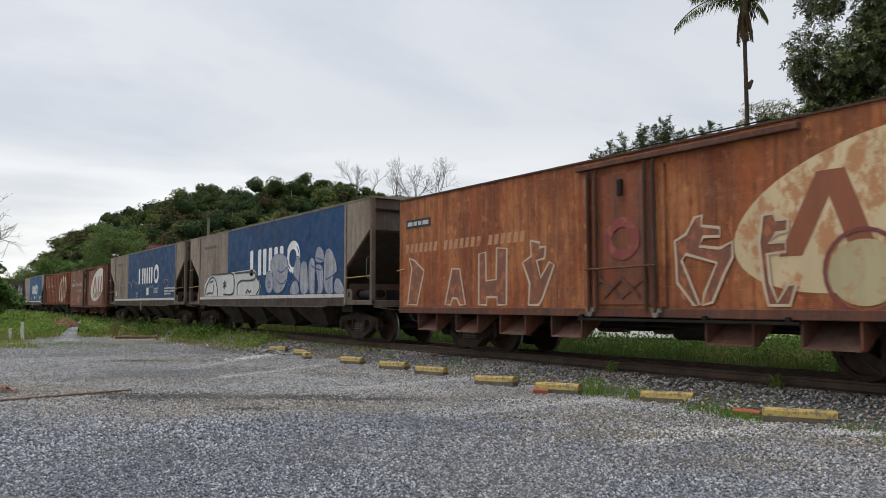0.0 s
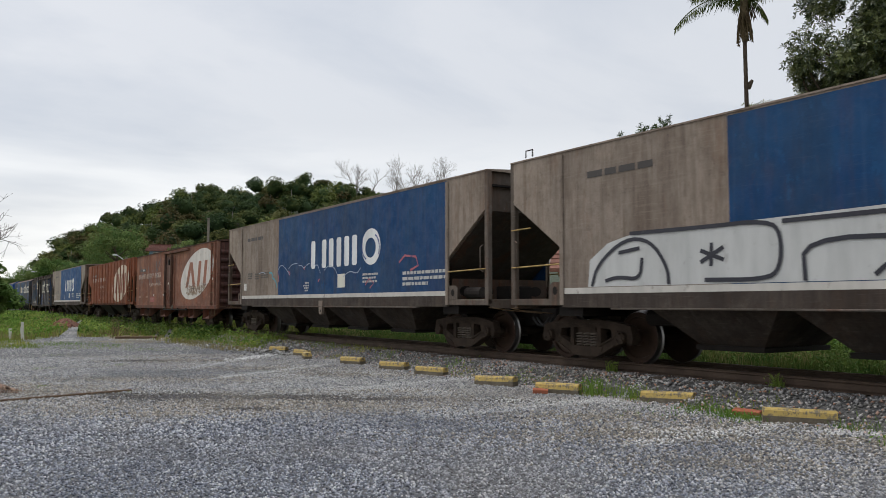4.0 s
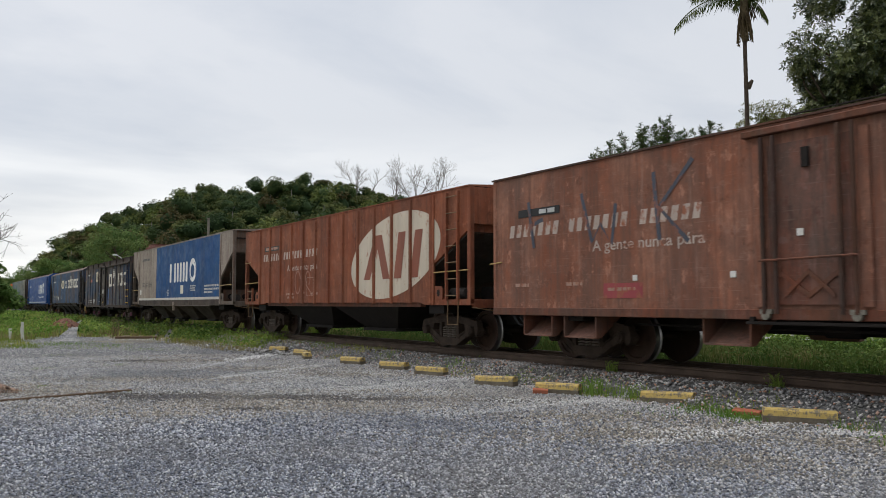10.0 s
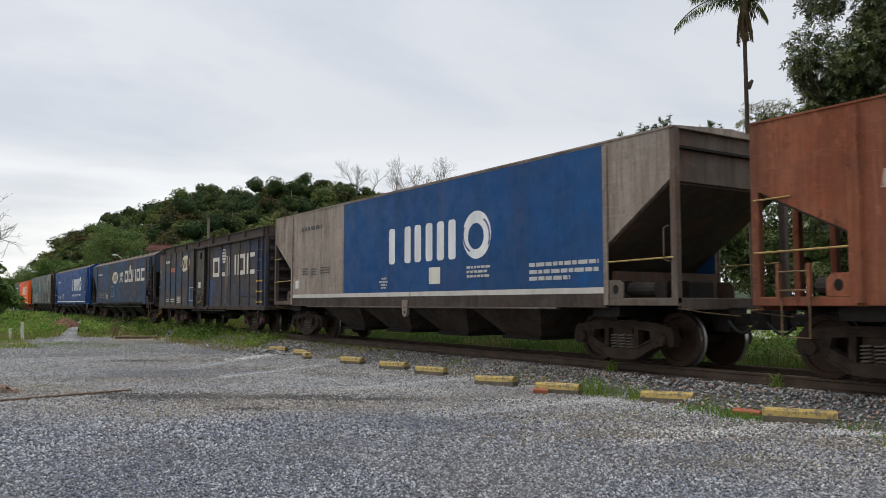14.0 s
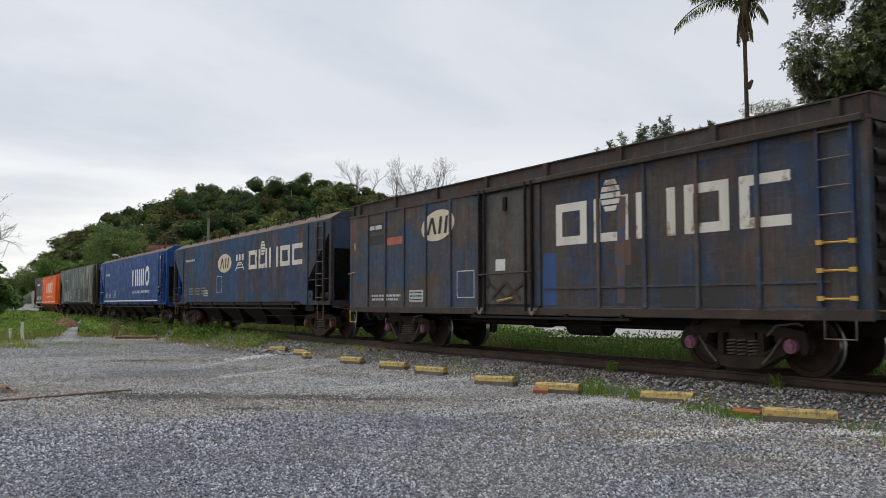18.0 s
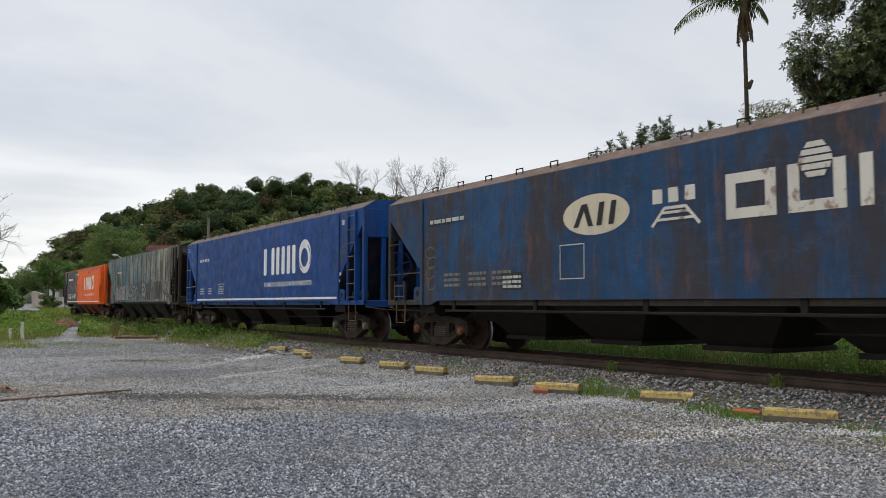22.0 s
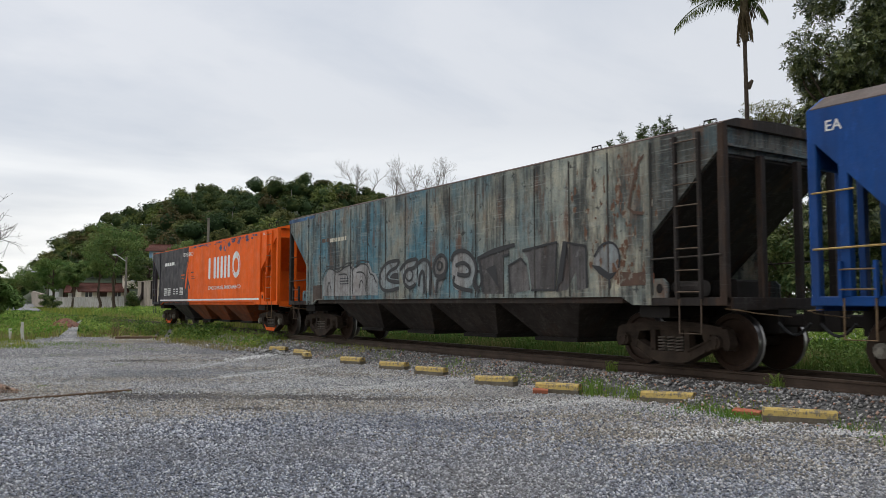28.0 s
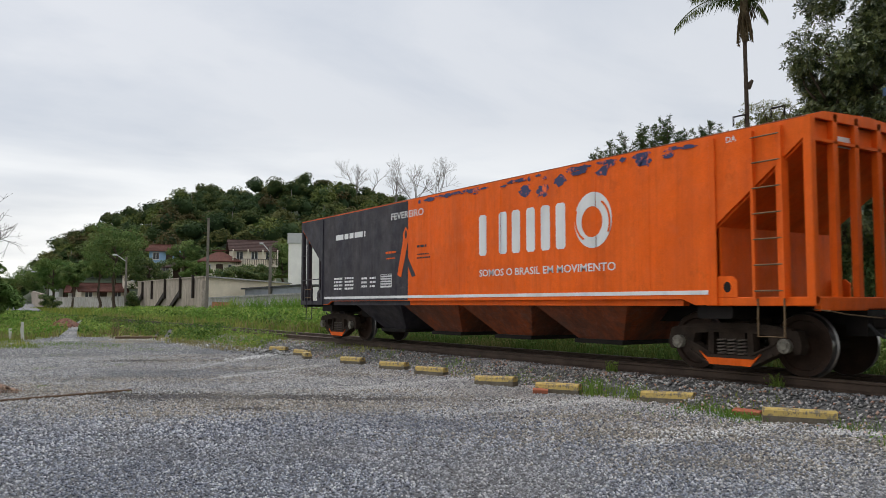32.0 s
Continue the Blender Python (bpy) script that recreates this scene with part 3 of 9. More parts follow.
def swirl_logo(x0, zb, h, W, mat, inner, parent):
    """The operator's mark: a row of white uprights and a ring with a swirl, as plain shapes."""
    g = Geo()
    t = 0.068 * W
    xs = [0.0, 0.178, 0.288, 0.405, 0.518, 0.628]
    tops = [1.0, 1.0, 1.0, 1.0, 1.0, 1.0]
    for x, hh in zip(xs, tops):
        a = x0 + x * W * 1.0
        z1 = zb + h * 0.9 * hh
        r = t * 0.18
        g.sheet(flat([(a + r, zb), (a + t - r, zb), (a + t, zb + r), (a + t, z1 - r), (a + t - r, z1), (a + r, z1), (a, z1 - r), (a, zb + r)]))
    pieces("logo_bar", g, mat, parent, "white upright painted bars of the operator's mark")
    cx, cz, rx, rz = x0 + 0.88 * W, zb + 0.49 * h, 0.12 * W, 0.52 * h
    ring = Geo()
    o, i = oval(cx, cz, rx, rz, 40), oval(cx - 0.05 * rx, cz - 0.06 * rz, rx * 0.56, rz * 0.55, 40, 0.0)
    vs = flat(o) + flat(i)
    ring.add(vs, [(k, 40 + k, 40 + (k + 1) % 40, (k + 1) % 40) for k in range(40)])
    part("logo_ring", ring, mat, parent, "white painted ring of the operator's mark")
    sw = Geo()
    ribbon(sw, oval(cx + 0.15 * rx, cz - 0.1 * rz, rx * 0.75, rz * 0.80, 14, 0, -0.5, 1.1), 0.045 * h)
    ribbon(sw, oval(cx - 0.15 * rx, cz + 0.05 * rz, rx * 0.80, rz * 0.78, 14, 0, 2.7, 4.3), 0.045 * h)
    pieces("logo_swirl", sw, inner, parent)


def oval_logo(cx, cz, rx, rz, mat, inner, parent, tilt=0.0):
    """A pale oval with slanted bars in it."""
    g = Geo()
    g.sheet(flat(oval(cx, cz, rx, rz, 48, tilt)))
    part("logo_oval", g, mat, parent, "pale painted oval with slanted bars, chipped and stained")
    b = Geo()
    y = -HW - 0.008
    hh, tw = rz * 0.56, rx * 0.155

    def slab(x, lean):
        z0, z1 = cz - hh, cz + hh
        y = -HW - 0.008 - 0.0012 * (x > -rx * 0.5) - 0.0012 * (x > 0)
        b.sheet(flat([(cx + x, z0), (cx + x + tw, z0), (cx + x + tw + lean, z1), (cx + x + lean, z1)], y))
    slab(-rx * 0.66, rx * 0.26)
    slab(-rx * 0.20, -rx * 0.18)
    slab(rx * 0.05, rx * 0.10)
    slab(rx * 0.40, rx * 0.10)
    pieces("logo_slab", b, inner, parent)


def coupler(w, e, x):
    g = Geo()
    s = e
    g.box(min(x, x + s * 0.35), max(x, x + s * 0.35), -0.09, 0.09, 0.66, 0.84, 0.02)
    g.box(min(x + s * 0.33, x + s * 0.60), max(x + s * 0.33, x + s * 0.60), -0.15, 0.12, 0.60, 0.90, 0.03)
    g.box(min(x - s * 0.3, x), max(x - s * 0.3, x), -0.22, 0.22, 0.56, 0.93)
    part("coupler", g, iron, w)
    h = Geo()
    pts = [(x + s * (0.05 + 0.5 * k / 8), -0.30, 0.72 - 0.17 * math.sin(math.pi * k / 8)) for k in range(9)]
    h.pipe(pts, 0.022, 6)
    part("brake_hose", h, hose_black, w)
    c = Geo()
    c.pipe([(x - s * 0.1, -HW + 0.1, 0.92), (x + s * 0.12, -HW + 0.12, 0.90), (x + s * 0.16, -1.0, 0.86), (x + s * 0.2, -0.2, 0.80)], 0.010, 6)
    part("uncoupling_lever", c, rung_tan, w)


def ladder(w, x0, x1, z0, z1, mat, rung_mat, y=None, step=0.33, stirrup=True, low=None, low_n=0):
    y = -HW - 0.045 if y is None else y
    lad = None
    for x in (x0, x1):
        q = part("ladder_stile", Geo().box(x - 0.022, x + 0.022, y - 0.012, y + 0.045, z0, z1), mat, w)
        lad = lad or q
    n = int((z1 - z0) / step)
    rung = Geo().tube((x0, 0, 0), (x1, 0, 0), 0.011, 6).mesh("rung", rung_mat)
    for k in range(n + 1):
        me = Geo().tube((x0, 0, 0), (x1, 0, 0), 0.014, 6).box(x0 - 0.03, x0 + 0.05, -0.025, 0.01, -0.025, 0.035).box(x1 - 0.05, x1 + 0.03, -0.025, 0.01, -0.025, 0.035).mesh("rung", low) if k < low_n else rung
        part("rung", me, None, lad, at=pose(0, y - 0.005, z0 + 0.1 + k * (z1 - z0 - 0.2) / max(1, n)))
    if stirrup:
        s = Geo().pipe([(x0 + 0.02, y + 0.04, z0), (x0 + 0.02, y + 0.03, 0.56), (x1 - 0.02, y + 0.03, 0.56), (x1 - 0.02, y + 0.04, z0)], 0.012, 6)
        part("stirrup_step", s, rung_mat, w)


def hand_wheel(w, x, y, z, r, mat):
    g = Geo()
    ring = [(x, y + r * math.cos(2 * math.pi * k / 20), z + r * math.sin(2 * math.pi * k / 20)) for k in range(21)]
    g.pipe(ring, 0.013, 6)
    for k in range(5):
        a = 2 * math.pi * k / 5 + 0.3
        g.tube((x - 0.03, y, z), (x, y + r * math.cos(a), z + r * math.sin(a)), 0.010, 5)
    part("brake_wheel", g, mat, w)


rusty_web = paint("rusty_web_plate", (0.10, 0.06, 0.042), 0.5, 0.5, 0.4, 20, rough=0.8)
trim_grey = paint("grimy_end_trim", (0.135, 0.105, 0.082), 0.5, 0.6, 0.4, 18, rough=0.75)
flange_grey = paint("worn_flange", (0.11, 0.09, 0.075), 0.4, 0.5, 0.4, 15, rough=0.75)
# the open end bay's shade is painted into the sooty slope colour
slope_soot_shade = paint("sooty_shaded_slope_sheet", (0.07, 0.055, 0.045), 0.4, 0.5, 0.3, 16, rough=0.8)


def hopper(label, X, L, H, body, ends, sill, zlo, zhi, xin, split=None, roof_edge=0.0, pockets=4, posts="corner", low_mat=None, roof_mat=None, cap_mat=None, seat=None, white_line=None, ribs=(), with_ladder=True, bottom=1.06, pocket_mat=None, axle=6.45, wb=1.79, rung_mat=None, wheel=False, gear=True, loops=(), grab_mat=None, end_panel=None, slope_mat=None):
    """A covered hopper wagon: side sheets, sloping end sheets, open ends, discharge pockets, bogies.
    split: the stretch of the side in the body colour, where the ends have another."""
    h = L / 2
    w = thing("hopper_wagon", label, "freight wagon", pose(X, TRACK_Y, RAIL), "wagons of the train")
    WAGONS.append((w, X))
    hx = h - xin                                    # where the slope meets the tall side
    lo_mat, pk, rf = low_mat or sill, pocket_mat or iron, roof_mat or ends
    a, b = split or (-hx, hx)
    sheet_t = 0.05
    trim = trim_grey if split else ends
    for s in (-1, 1):
        y0, y1 = (-HW, -HW + sheet_t) if s < 0 else (HW - sheet_t, HW)
        if split:
            part("side_sheet", Geo().box(a, b, y0, y1, bottom + 0.22, H - 0.03), body, w)
            part("side_sheet", Geo().prism([(-h + 0.1, H), (-h + 0.1, zhi), (-hx, zlo), (-hx, bottom + 0.22), (a, bottom + 0.22), (a, H)], "y", y0, y1), ends, w)
            part("side_sheet", Geo().prism([(b, bottom + 0.22), (hx, bottom + 0.22), (hx, zlo), (h - 0.1, zhi), (h - 0.1, H), (b, H)], "y", y0, y1), ends, w)
            part("top_chord", Geo().box(a, b, y0, y1, H - 0.03, H), ends, w)
            part("white_band", Geo().box(-hx, hx, y0 - 0.006 if s < 0 else y0, y1 if s < 0 else y1 + 0.006, bottom + 0.12, bottom + 0.22), lo_mat, w)
            part("side_sill", Geo().box(-hx, hx, y0 - 0.02 if s < 0 else y0, y1 if s < 0 else y1 + 0.02, bottom - 0.11, bottom + 0.12), sill, w)
            part("sill_flange", Geo().box(-hx + 1.2, hx - 1.2, *sorted((s * (HW - 0.05), s * (HW + 0.05))), bottom - 0.145, bottom - 0.112, 0.008), flange_grey, w)
        else:
            part("side_sheet", Geo().prism([(-h + 0.1, H), (-h + 0.1, zhi), (-hx, zlo), (-hx, 0.97), (-hx + 0.35, 0.97), (-hx + 0.6, bottom), (hx - 0.6, bottom), (hx - 0.35, 0.97), (hx, 0.97), (hx, zlo), (h - 0.1, zhi), (h - 0.1, H)][::-1], "y", y0, y1), body, w)
            part("side_sill", Geo().box(-hx + 0.62, hx - 0.62, -HW + 0.06 if s < 0 else HW - 0.2, -HW + 0.2 if s < 0 else HW - 0.06, bottom - 0.10, bottom + 0.02), sill, w)
        for e in (-1, 1):
            ym = s * HW
            g = Geo().box(e * hx - 0.05, e * hx + 0.05, min(ym, ym + s * 0.03), max(ym, ym + s * 0.03), 0.97, H - 0.05, 0.008)
            part("side_post", g, ends if split else body, w)
            g = Geo()
            ex0, ex1 = sorted((e * (h - 0.12), e * h))
            g.box(ex0, ex1, min(ym, ym - s * 0.11), max(ym, ym - s * 0.11), 1.0, H, 0.012)
            part("corner_post", g, trim, w)
            ex0, ex1 = sorted((e * (hx - 0.15), e * h))
            part("end_sill_side", Geo().box(ex0, ex1, min(ym, ym - s * 0.09), max(ym, ym - s * 0.09), 0.96, 1.08, 0.01), trim, w)
            # grab rail across the open end
            x0, x1 = sorted((e * (hx + 0.05), e * (h - 0.06)))
            if posts == "corner" or e < 0:
                part("grab_rail", Geo().tube((x0, s * (HW + 0.02), 1.66), (x1, s * (HW + 0.02), 1.68), 0.014, 6), grab_mat or yellow_rod, w)
            if e < 0:
                part("grab_rail", Geo().tube((x0, s * (HW + 0.02), 2.36), (x0 + 0.55, s * (HW + 0.02), 2.37), 0.012, 6), grab_mat or yellow_rod, w)
            # holed jacking lug
            lug = Geo().prism([(e * hx, 1.08), (e * (hx + 0.36), 1.08), (e * (hx + 0.36), 1.30), (e * (hx + 0.28), 1.37), (e * hx, 1.37)][::-e], "y", min(ym, ym - s * 0.03), max(ym, ym - s * 0.03))
            part("lug", lug, trim if split else body, w)
            part("lug_hole", Geo().prism(oval(e * (hx + 0.2), 1.22, 0.06, 0.075, 14), "y", min(ym + s * 0.003, ym - s * 0.02), max(ym + s * 0.003, ym - s * 0.02)), iron, w)
    for e in (-1, 1):
        # sloping sheet, and the short upright end above it
        k = (zhi - zlo) / (xin - 0.1)
        run = min(1.3, (zlo - bottom - 0.05) / k)
        x_hi, x_lo, x_b = e * (h - 0.14), e * hx, e * (hx - run)
        g = Geo()
        pts = [(x_hi, zhi), (x_b, zlo - k * run), (x_b, zlo - k * run - 0.05), (x_hi, zhi - 0.06)]
        g.prism(pts[::-e] if e > 0 else pts, "y", -HW + 0.052, HW - 0.052)
        part("slope_sheet", g, slope_mat or (slope_soot_shade if split else ends), w)
        if end_panel:
            part("end_panel", Geo().box(*sorted((e * (h - 0.10), e * (h - 0.02))), -HW + 0.11, HW - 0.11, end_panel, H - 0.01, 0.01), body, w)
        part("end_sheet", Geo().box(*sorted((e * (h - 0.16), e * (h - 0.11))), -HW + 0.11, HW - 0.11, zhi - 0.02, H - 0.01), trim if split else body, w)
        part("gutter", Geo().box(*sorted((e * (h - 0.11), e * (h - 0.03))), -HW + 0.11, HW - 0.11, H - 0.30, H - 0.26), iron if split else body, w)
        part("end_platform", Geo().box(*sorted((e * (hx - 0.4), e * (h - 0.01))), -HW + 0.09, HW - 0.09, 0.98, 1.04), iron, w)
        part("end_beam", Geo().box(*sorted((e * (h - 0.08), e * h)), -HW + 0.1, HW - 0.1, 0.90, 1.08, 0.01), trim, w)
        if not gear:
            part("web_plate", Geo().box(*sorted((e * (hx + 0.03), e * (hx + 0.07))), -HW + 0.06, HW - 0.06, 1.04, zlo + 0.0, 0.0), ends, w)
        if split:
            web = part("web_plate", Geo().box(*sorted((e * (hx + 0.03), e * (hx + 0.07))), -HW + 0.10, HW - 0.10, 1.04, 1.52, 0.0), rusty_web, w)
            for yy in (-0.95, -0.4, 0.4, 0.95):
                part("web_hole", Geo().prism(oval(yy, 1.26, 0.17, 0.11, 16), "x", *sorted((e * (hx + 0.071), e * (hx + 0.076)))), iron, web)
            part("vertical_grab", Geo().pipe([(e * (h - 0.14), -HW - 0.01, 1.62), (e * (h - 0.22), -HW - 0.03, 1.66), (e * (h - 0.22), -HW - 0.03, 2.12), (e * (h - 0.14), -HW - 0.01, 2.16)], 0.012, 6), trim, w)
        for yy in (() if split else (-0.45, 0.45) if posts == "corner" else (-0.78, -0.28, 0.28, 0.78)):
            part("end_post", Geo().box(*sorted((e * (h - 0.13), e * (h - 0.03))), yy - 0.055, yy + 0.055, 1.08, zhi + (0.0 if posts == "corner" else 0.35), 0.01), trim if posts == "corner" else body, w)
        if posts != "corner":
            for s in (-1, 1):
                part("inner_post", Geo().box(*sorted((e * (h - 0.52), e * (h - 0.40))), *sorted((s * HW, s * (HW - 0.12))), 1.08, zhi - 0.05, 0.01), body, w)
        if gear:
            part("brake_box", Geo().box(*sorted((e * (hx + 0.35), e * (hx + 0.8))), -0.35, 0.25, 1.04, 1.36, 0.03), iron, w)
            part("air_tank", Geo().tube((e * (hx + 0.15), -0.95, 1.22), (e * (hx + 0.7), -0.95, 1.22), 0.12, 12), tank_dark, w)
        part("bolster_beam", Geo().box(e * axle - 0.3, e * axle + 0.3, -HW + 0.1, HW - 0.1, 0.78, 0.96, 0.03), iron, w)
        coupler(w, e, e * h)
        bogie(w, e * axle, wb, cap_mat or bogie_iron, seat)
    if wheel:
        hand_wheel(w, h + 0.02, -0.35, 2.0, 0.33, ends)
    # roof
    g = Geo()
    if roof_edge:
        re = roof_edge
        rise = [(-HW, H - 0.005), (HW, H - 0.005), (HW, H + 0.01), (HW - 0.34, H + re), (0, H + re + 0.05), (-HW + 0.34, H + re), (-HW, H + 0.01)]
        g.prism(rise, "x", -h + 0.06, h - 0.06)
        for e0, e1 in ((-h + 0.03, -h + 0.06), (h - 0.06, h - 0.03)):
            part("roof_end", Geo().prism(rise, "x", e0, e1), ends, w)
    else:
        g.prism([(-HW - 0.015, H - 0.002), (HW + 0.015, H - 0.002), (HW + 0.015, H + 0.025), (0, H + 0.12), (-HW - 0.015, H + 0.025)], "x", -h + 0.02, h - 0.02)
    part("roof", g, rf, w)
    for x in loops:
        part("roof_loop", Geo().pipe([(x - 0.10, -HW + 0.22, H + 0.12), (x - 0.10, -HW + 0.22, H + 0.25), (x + 0.10, -HW + 0.22, H + 0.25), (x + 0.10, -HW + 0.22, H + 0.12)], 0.014, 5), iron, w)
    # underframe and pockets
    part("centre_sill", Geo().box(-h + 0.3, h - 0.3, -0.2, 0.2, 0.70, 0.98), iron, w)
    n = pockets
    if n:
        span = 2 * (axle - wb / 2 - 0.75)
        step = span / n
        for k in range(n):
            c = -span / 2 + step * (k + 0.5)
            t0, t1 = step * 0.49, step * 0.22
            g = Geo()
            zt, zb = bottom - 0.06, 0.36
            q = [(c - t0, -HW + 0.10, zt), (c + t0, -HW + 0.10, zt), (c + t0, HW - 0.10, zt), (c - t0, HW - 0.10, zt), (c - t1, -0.72, zb), (c + t1, -0.72, zb), (c + t1, 0.72, zb), (c - t1, 0.72, zb)]
            g.add(q, [(0, 1, 5, 4), (1, 2, 6, 5), (2, 3, 7, 6), (3, 0, 4, 7), (4, 5, 6, 7), (3, 2, 1, 0)])
            p = part("discharge_pocket", g, pk, w)
            part("gate", Geo().box(c - t1 - 0.06, c + t1 + 0.06, -0.80, 0.80, 0.30, 0.375, 0.01), iron, p)
    if wheel:
        part("under_rail", Geo().box(-hx + 0.9, hx - 0.9, -HW + 0.02, -HW + 0.08, 0.82, 0.87, 0.01), iron, w)
        for k in range(5):
            xx = -hx + 1.2 + k * (2 * hx - 2.4) / 4
            part("rail_hanger", Geo().box(xx - 0.05, xx + 0.05, -HW + 0.03, -HW + 0.07, 0.868, bottom), iron, w)
        part("brake_rod", Geo().tube((2.7, -1.20, 0.61), (axle + 1.3, -1.20, 0.65), 0.014, 6), iron, w)
    part("brake_cylinder", Geo().tube((-h + 2.9, -0.75, 0.78), (-h + 3.5, -0.75, 0.78), 0.15, 12), iron, w)
    for k, x in enumerate(ribs):
        part("side_rib", Geo().prism([(x - 0.06, -HW + 0.005), (x - 0.035, -HW - 0.045), (x + 0.035, -HW - 0.045), (x + 0.06, -HW + 0.005)], "z", bottom - 0.02, H - 0.04), body, w)
    if white_line:
        part("white_line", Geo().box(-hx + 0.12, hx - 0.12, -HW - 0.006, -HW + 0.01, bottom + 0.06, bottom + 0.12), white_line, w)
    if with_ladder:
        ladder(w, h - 0.84, h - 0.41, 1.06, H - 0.06, ends, rung_mat or rung_tan)
        ladder(w, -h + 0.41, -h + 0.84, 1.06, 1.5, ends, rung_mat or rung_tan, stirrup=True)
    return w


rod_dark = paint("dark_rusty_rod", (0.06, 0.028, 0.02), 0.4, 0.4, 0.3, 8, rough=0.75)
bracket_rust = paint("dusty_bracket", (0.19, 0.080, 0.050), 0.4, 0.5, 0.4, 7, rough=0.8)


def boxcar(label, X, L, H, body, sill, door_x, door_w, door_mat, posts=(), coaming=False, axle=4.55, wb=1.6, roof_mat=None, cap_mat=None, end_mat=None, ladder_mat=None, bracket_mat=None, rod_mat=None, brackets=(-5.54, -4.03, -2.52, -1.02, 2.30, 3.78, 5.3)):
    """A covered wagon with a sliding door, corrugated ends, side brackets under its floor."""
    h = L / 2
    w = thing("box_wagon", label, "freight wagon", pose(X, TRACK_Y, RAIL), "wagons of the train")
    WAGONS.append((w, X))
    for s in (-1, 1):
        y0, y1 = sorted((s * HW, s * (HW - 0.05)))
        part("side_wall", Geo().box(-h, h, y0, y1, 0.92, H - (0.28 if coaming else 0.0)), body, w)
        part("side_sill", Geo().box(-h, h, *sorted((s * (HW - 0.06), s * (HW + 0.025))), 0.78, 0.92, 0.01), sill, w)
        for e in (-1, 1):
            part("corner_post", Geo().box(*sorted((e * (h - 0.10), e * (h + 0.012))), *sorted((s * (HW + 0.012), s * (HW - 0.10))), 0.80, H - (0.28 if coaming else 0.02), 0.012), body, w)
        # loading steps that hang under the sill: two cheeks and a sloping plate
        for x in brackets:
            for q in (x - 0.40, x + 0.37):
                part("bracket_cheek", Geo().prism([(s * (HW - 0.02), 0.79), (s * (HW - 0.02), 0.43), (s * (HW - 0.12), 0.42), (s * (HW - 0.62), 0.79)], "x", q, q + 0.03), sill, w)
            part("floor_bracket", Geo().prism([(s * (HW - 0.01), 0.44), (s * (HW - 0.01), 0.415), (s * (HW - 0.10), 0.41), (s * (HW - 0.60), 0.77), (s * (HW - 0.56), 0.785), (s * (HW - 0.09), 0.445)], "x", x - 0.368, x + 0.368), bracket_mat or bracket_rust, w)
    for e in (-1, 1):
        part("end_wall", Geo().box(*sorted((e * (h - 0.07), e * (h - 0.01))), -HW + 0.05, HW - 0.05, 0.80, H - 0.02), end_mat or body, w)
        n = 7
        for k in range(n):
            z = 1.08 + k * (H - 1.5) / (n - 1)
            prof = [(e * (h - 0.012), z - 0.10), (e * (h + 0.03), z - 0.06), (e * (h + 0.05), z), (e * (h + 0.03), z + 0.06), (e * (h - 0.012), z + 0.10)]
            g = Geo()
            g.add([(x, yy, zz) for yy in (-HW + 0.13, HW - 0.13) for x, zz in prof], [(i, i + 1, 6 + i, 5 + i) for i in range(4)])
            g.smooth = True
            part("corrugation", g, end_mat or body, w)
        coupler(w, e, e * h)
        bogie(w, e * axle, wb, cap_mat or bogie_iron)
        part("bolster_beam", Geo().box(e * axle - 0.25, e * axle + 0.25, -HW + 0.1, HW - 0.1, 0.70, 0.80, 0.02), iron, w)
    part("floor", Geo().box(-h + 0.02, h - 0.02, -HW + 0.06, HW - 0.06, 0.82, 0.93), iron, w)
    part("centre_sill", Geo().box(-h + 0.2, h - 0.2, -0.2, 0.2, 0.55, 0.82), iron, w)
    hand_wheel(w, h + 0.12, 0.25, 2.35, 0.3, iron)
    # roof
    if coaming:
        z = H - 0.28
        part("roof_coaming", Geo().box(-h, h, -HW + 0.10, HW - 0.10, z, H, 0.0), roof_mat or body, w)
        part("eave", Geo().box(-h - 0.02, h + 0.02, -HW - 0.02, HW + 0.02, z - 0.04, z + 0.012), roof_mat or body, w)
        for k in range(8):
            x = -h + 0.4 + k * (L - 0.8) / 7
            part("coaming_rib", Geo().box(x - 0.05, x + 0.05, -HW + 0.03, -HW + 0.10, z, H + 0.01), sill, w)
        part("roof", Geo().prism([(-HW + 0.06, H), (HW - 0.06, H), (HW - 0.06, H + 0.02), (0, H + 0.10), (-HW + 0.06, H + 0.02)], "x", -h - 0.01, h + 0.01), roof_mat or body, w)
    else:
        part("roof", Geo().prism([(-HW - 0.03, H), (HW + 0.03, H), (HW + 0.03, H + 0.03), (0.5, H + 0.13), (-0.5, H + 0.13), (-HW - 0.03, H + 0.03)], "x", -h - 0.03, h + 0.03), roof_mat or body, w)
    # sliding door with its rods, rails and braces
    d0, d1 = door_x - door_w / 2, door_x + door_w / 2
    yd = -HW - 0.05
    zt = H - 0.30 - (0.10 if coaming else 0.0)
    door = part("door", Geo().box(d0, d1, yd, -HW + 0.002, 0.98, zt, 0.01), door_mat, w)
    for x in (d0 - 0.06, d0 + 0.12, d1 - 0.12, d1 + 0.06):
        part("lock_rod", Geo().tube((x, yd - 0.045, 0.86), (x, yd - 0.045, zt + 0.12), 0.028, 8), rod_mat or rod_dark, door)
    for x in (d0 - 0.16, d1 + 0.16):
        part("door_post", Geo().box(x - 0.07, x + 0.07, yd + 0.005, -HW + 0.002, 0.95, zt + 0.04, 0.01), body, w)
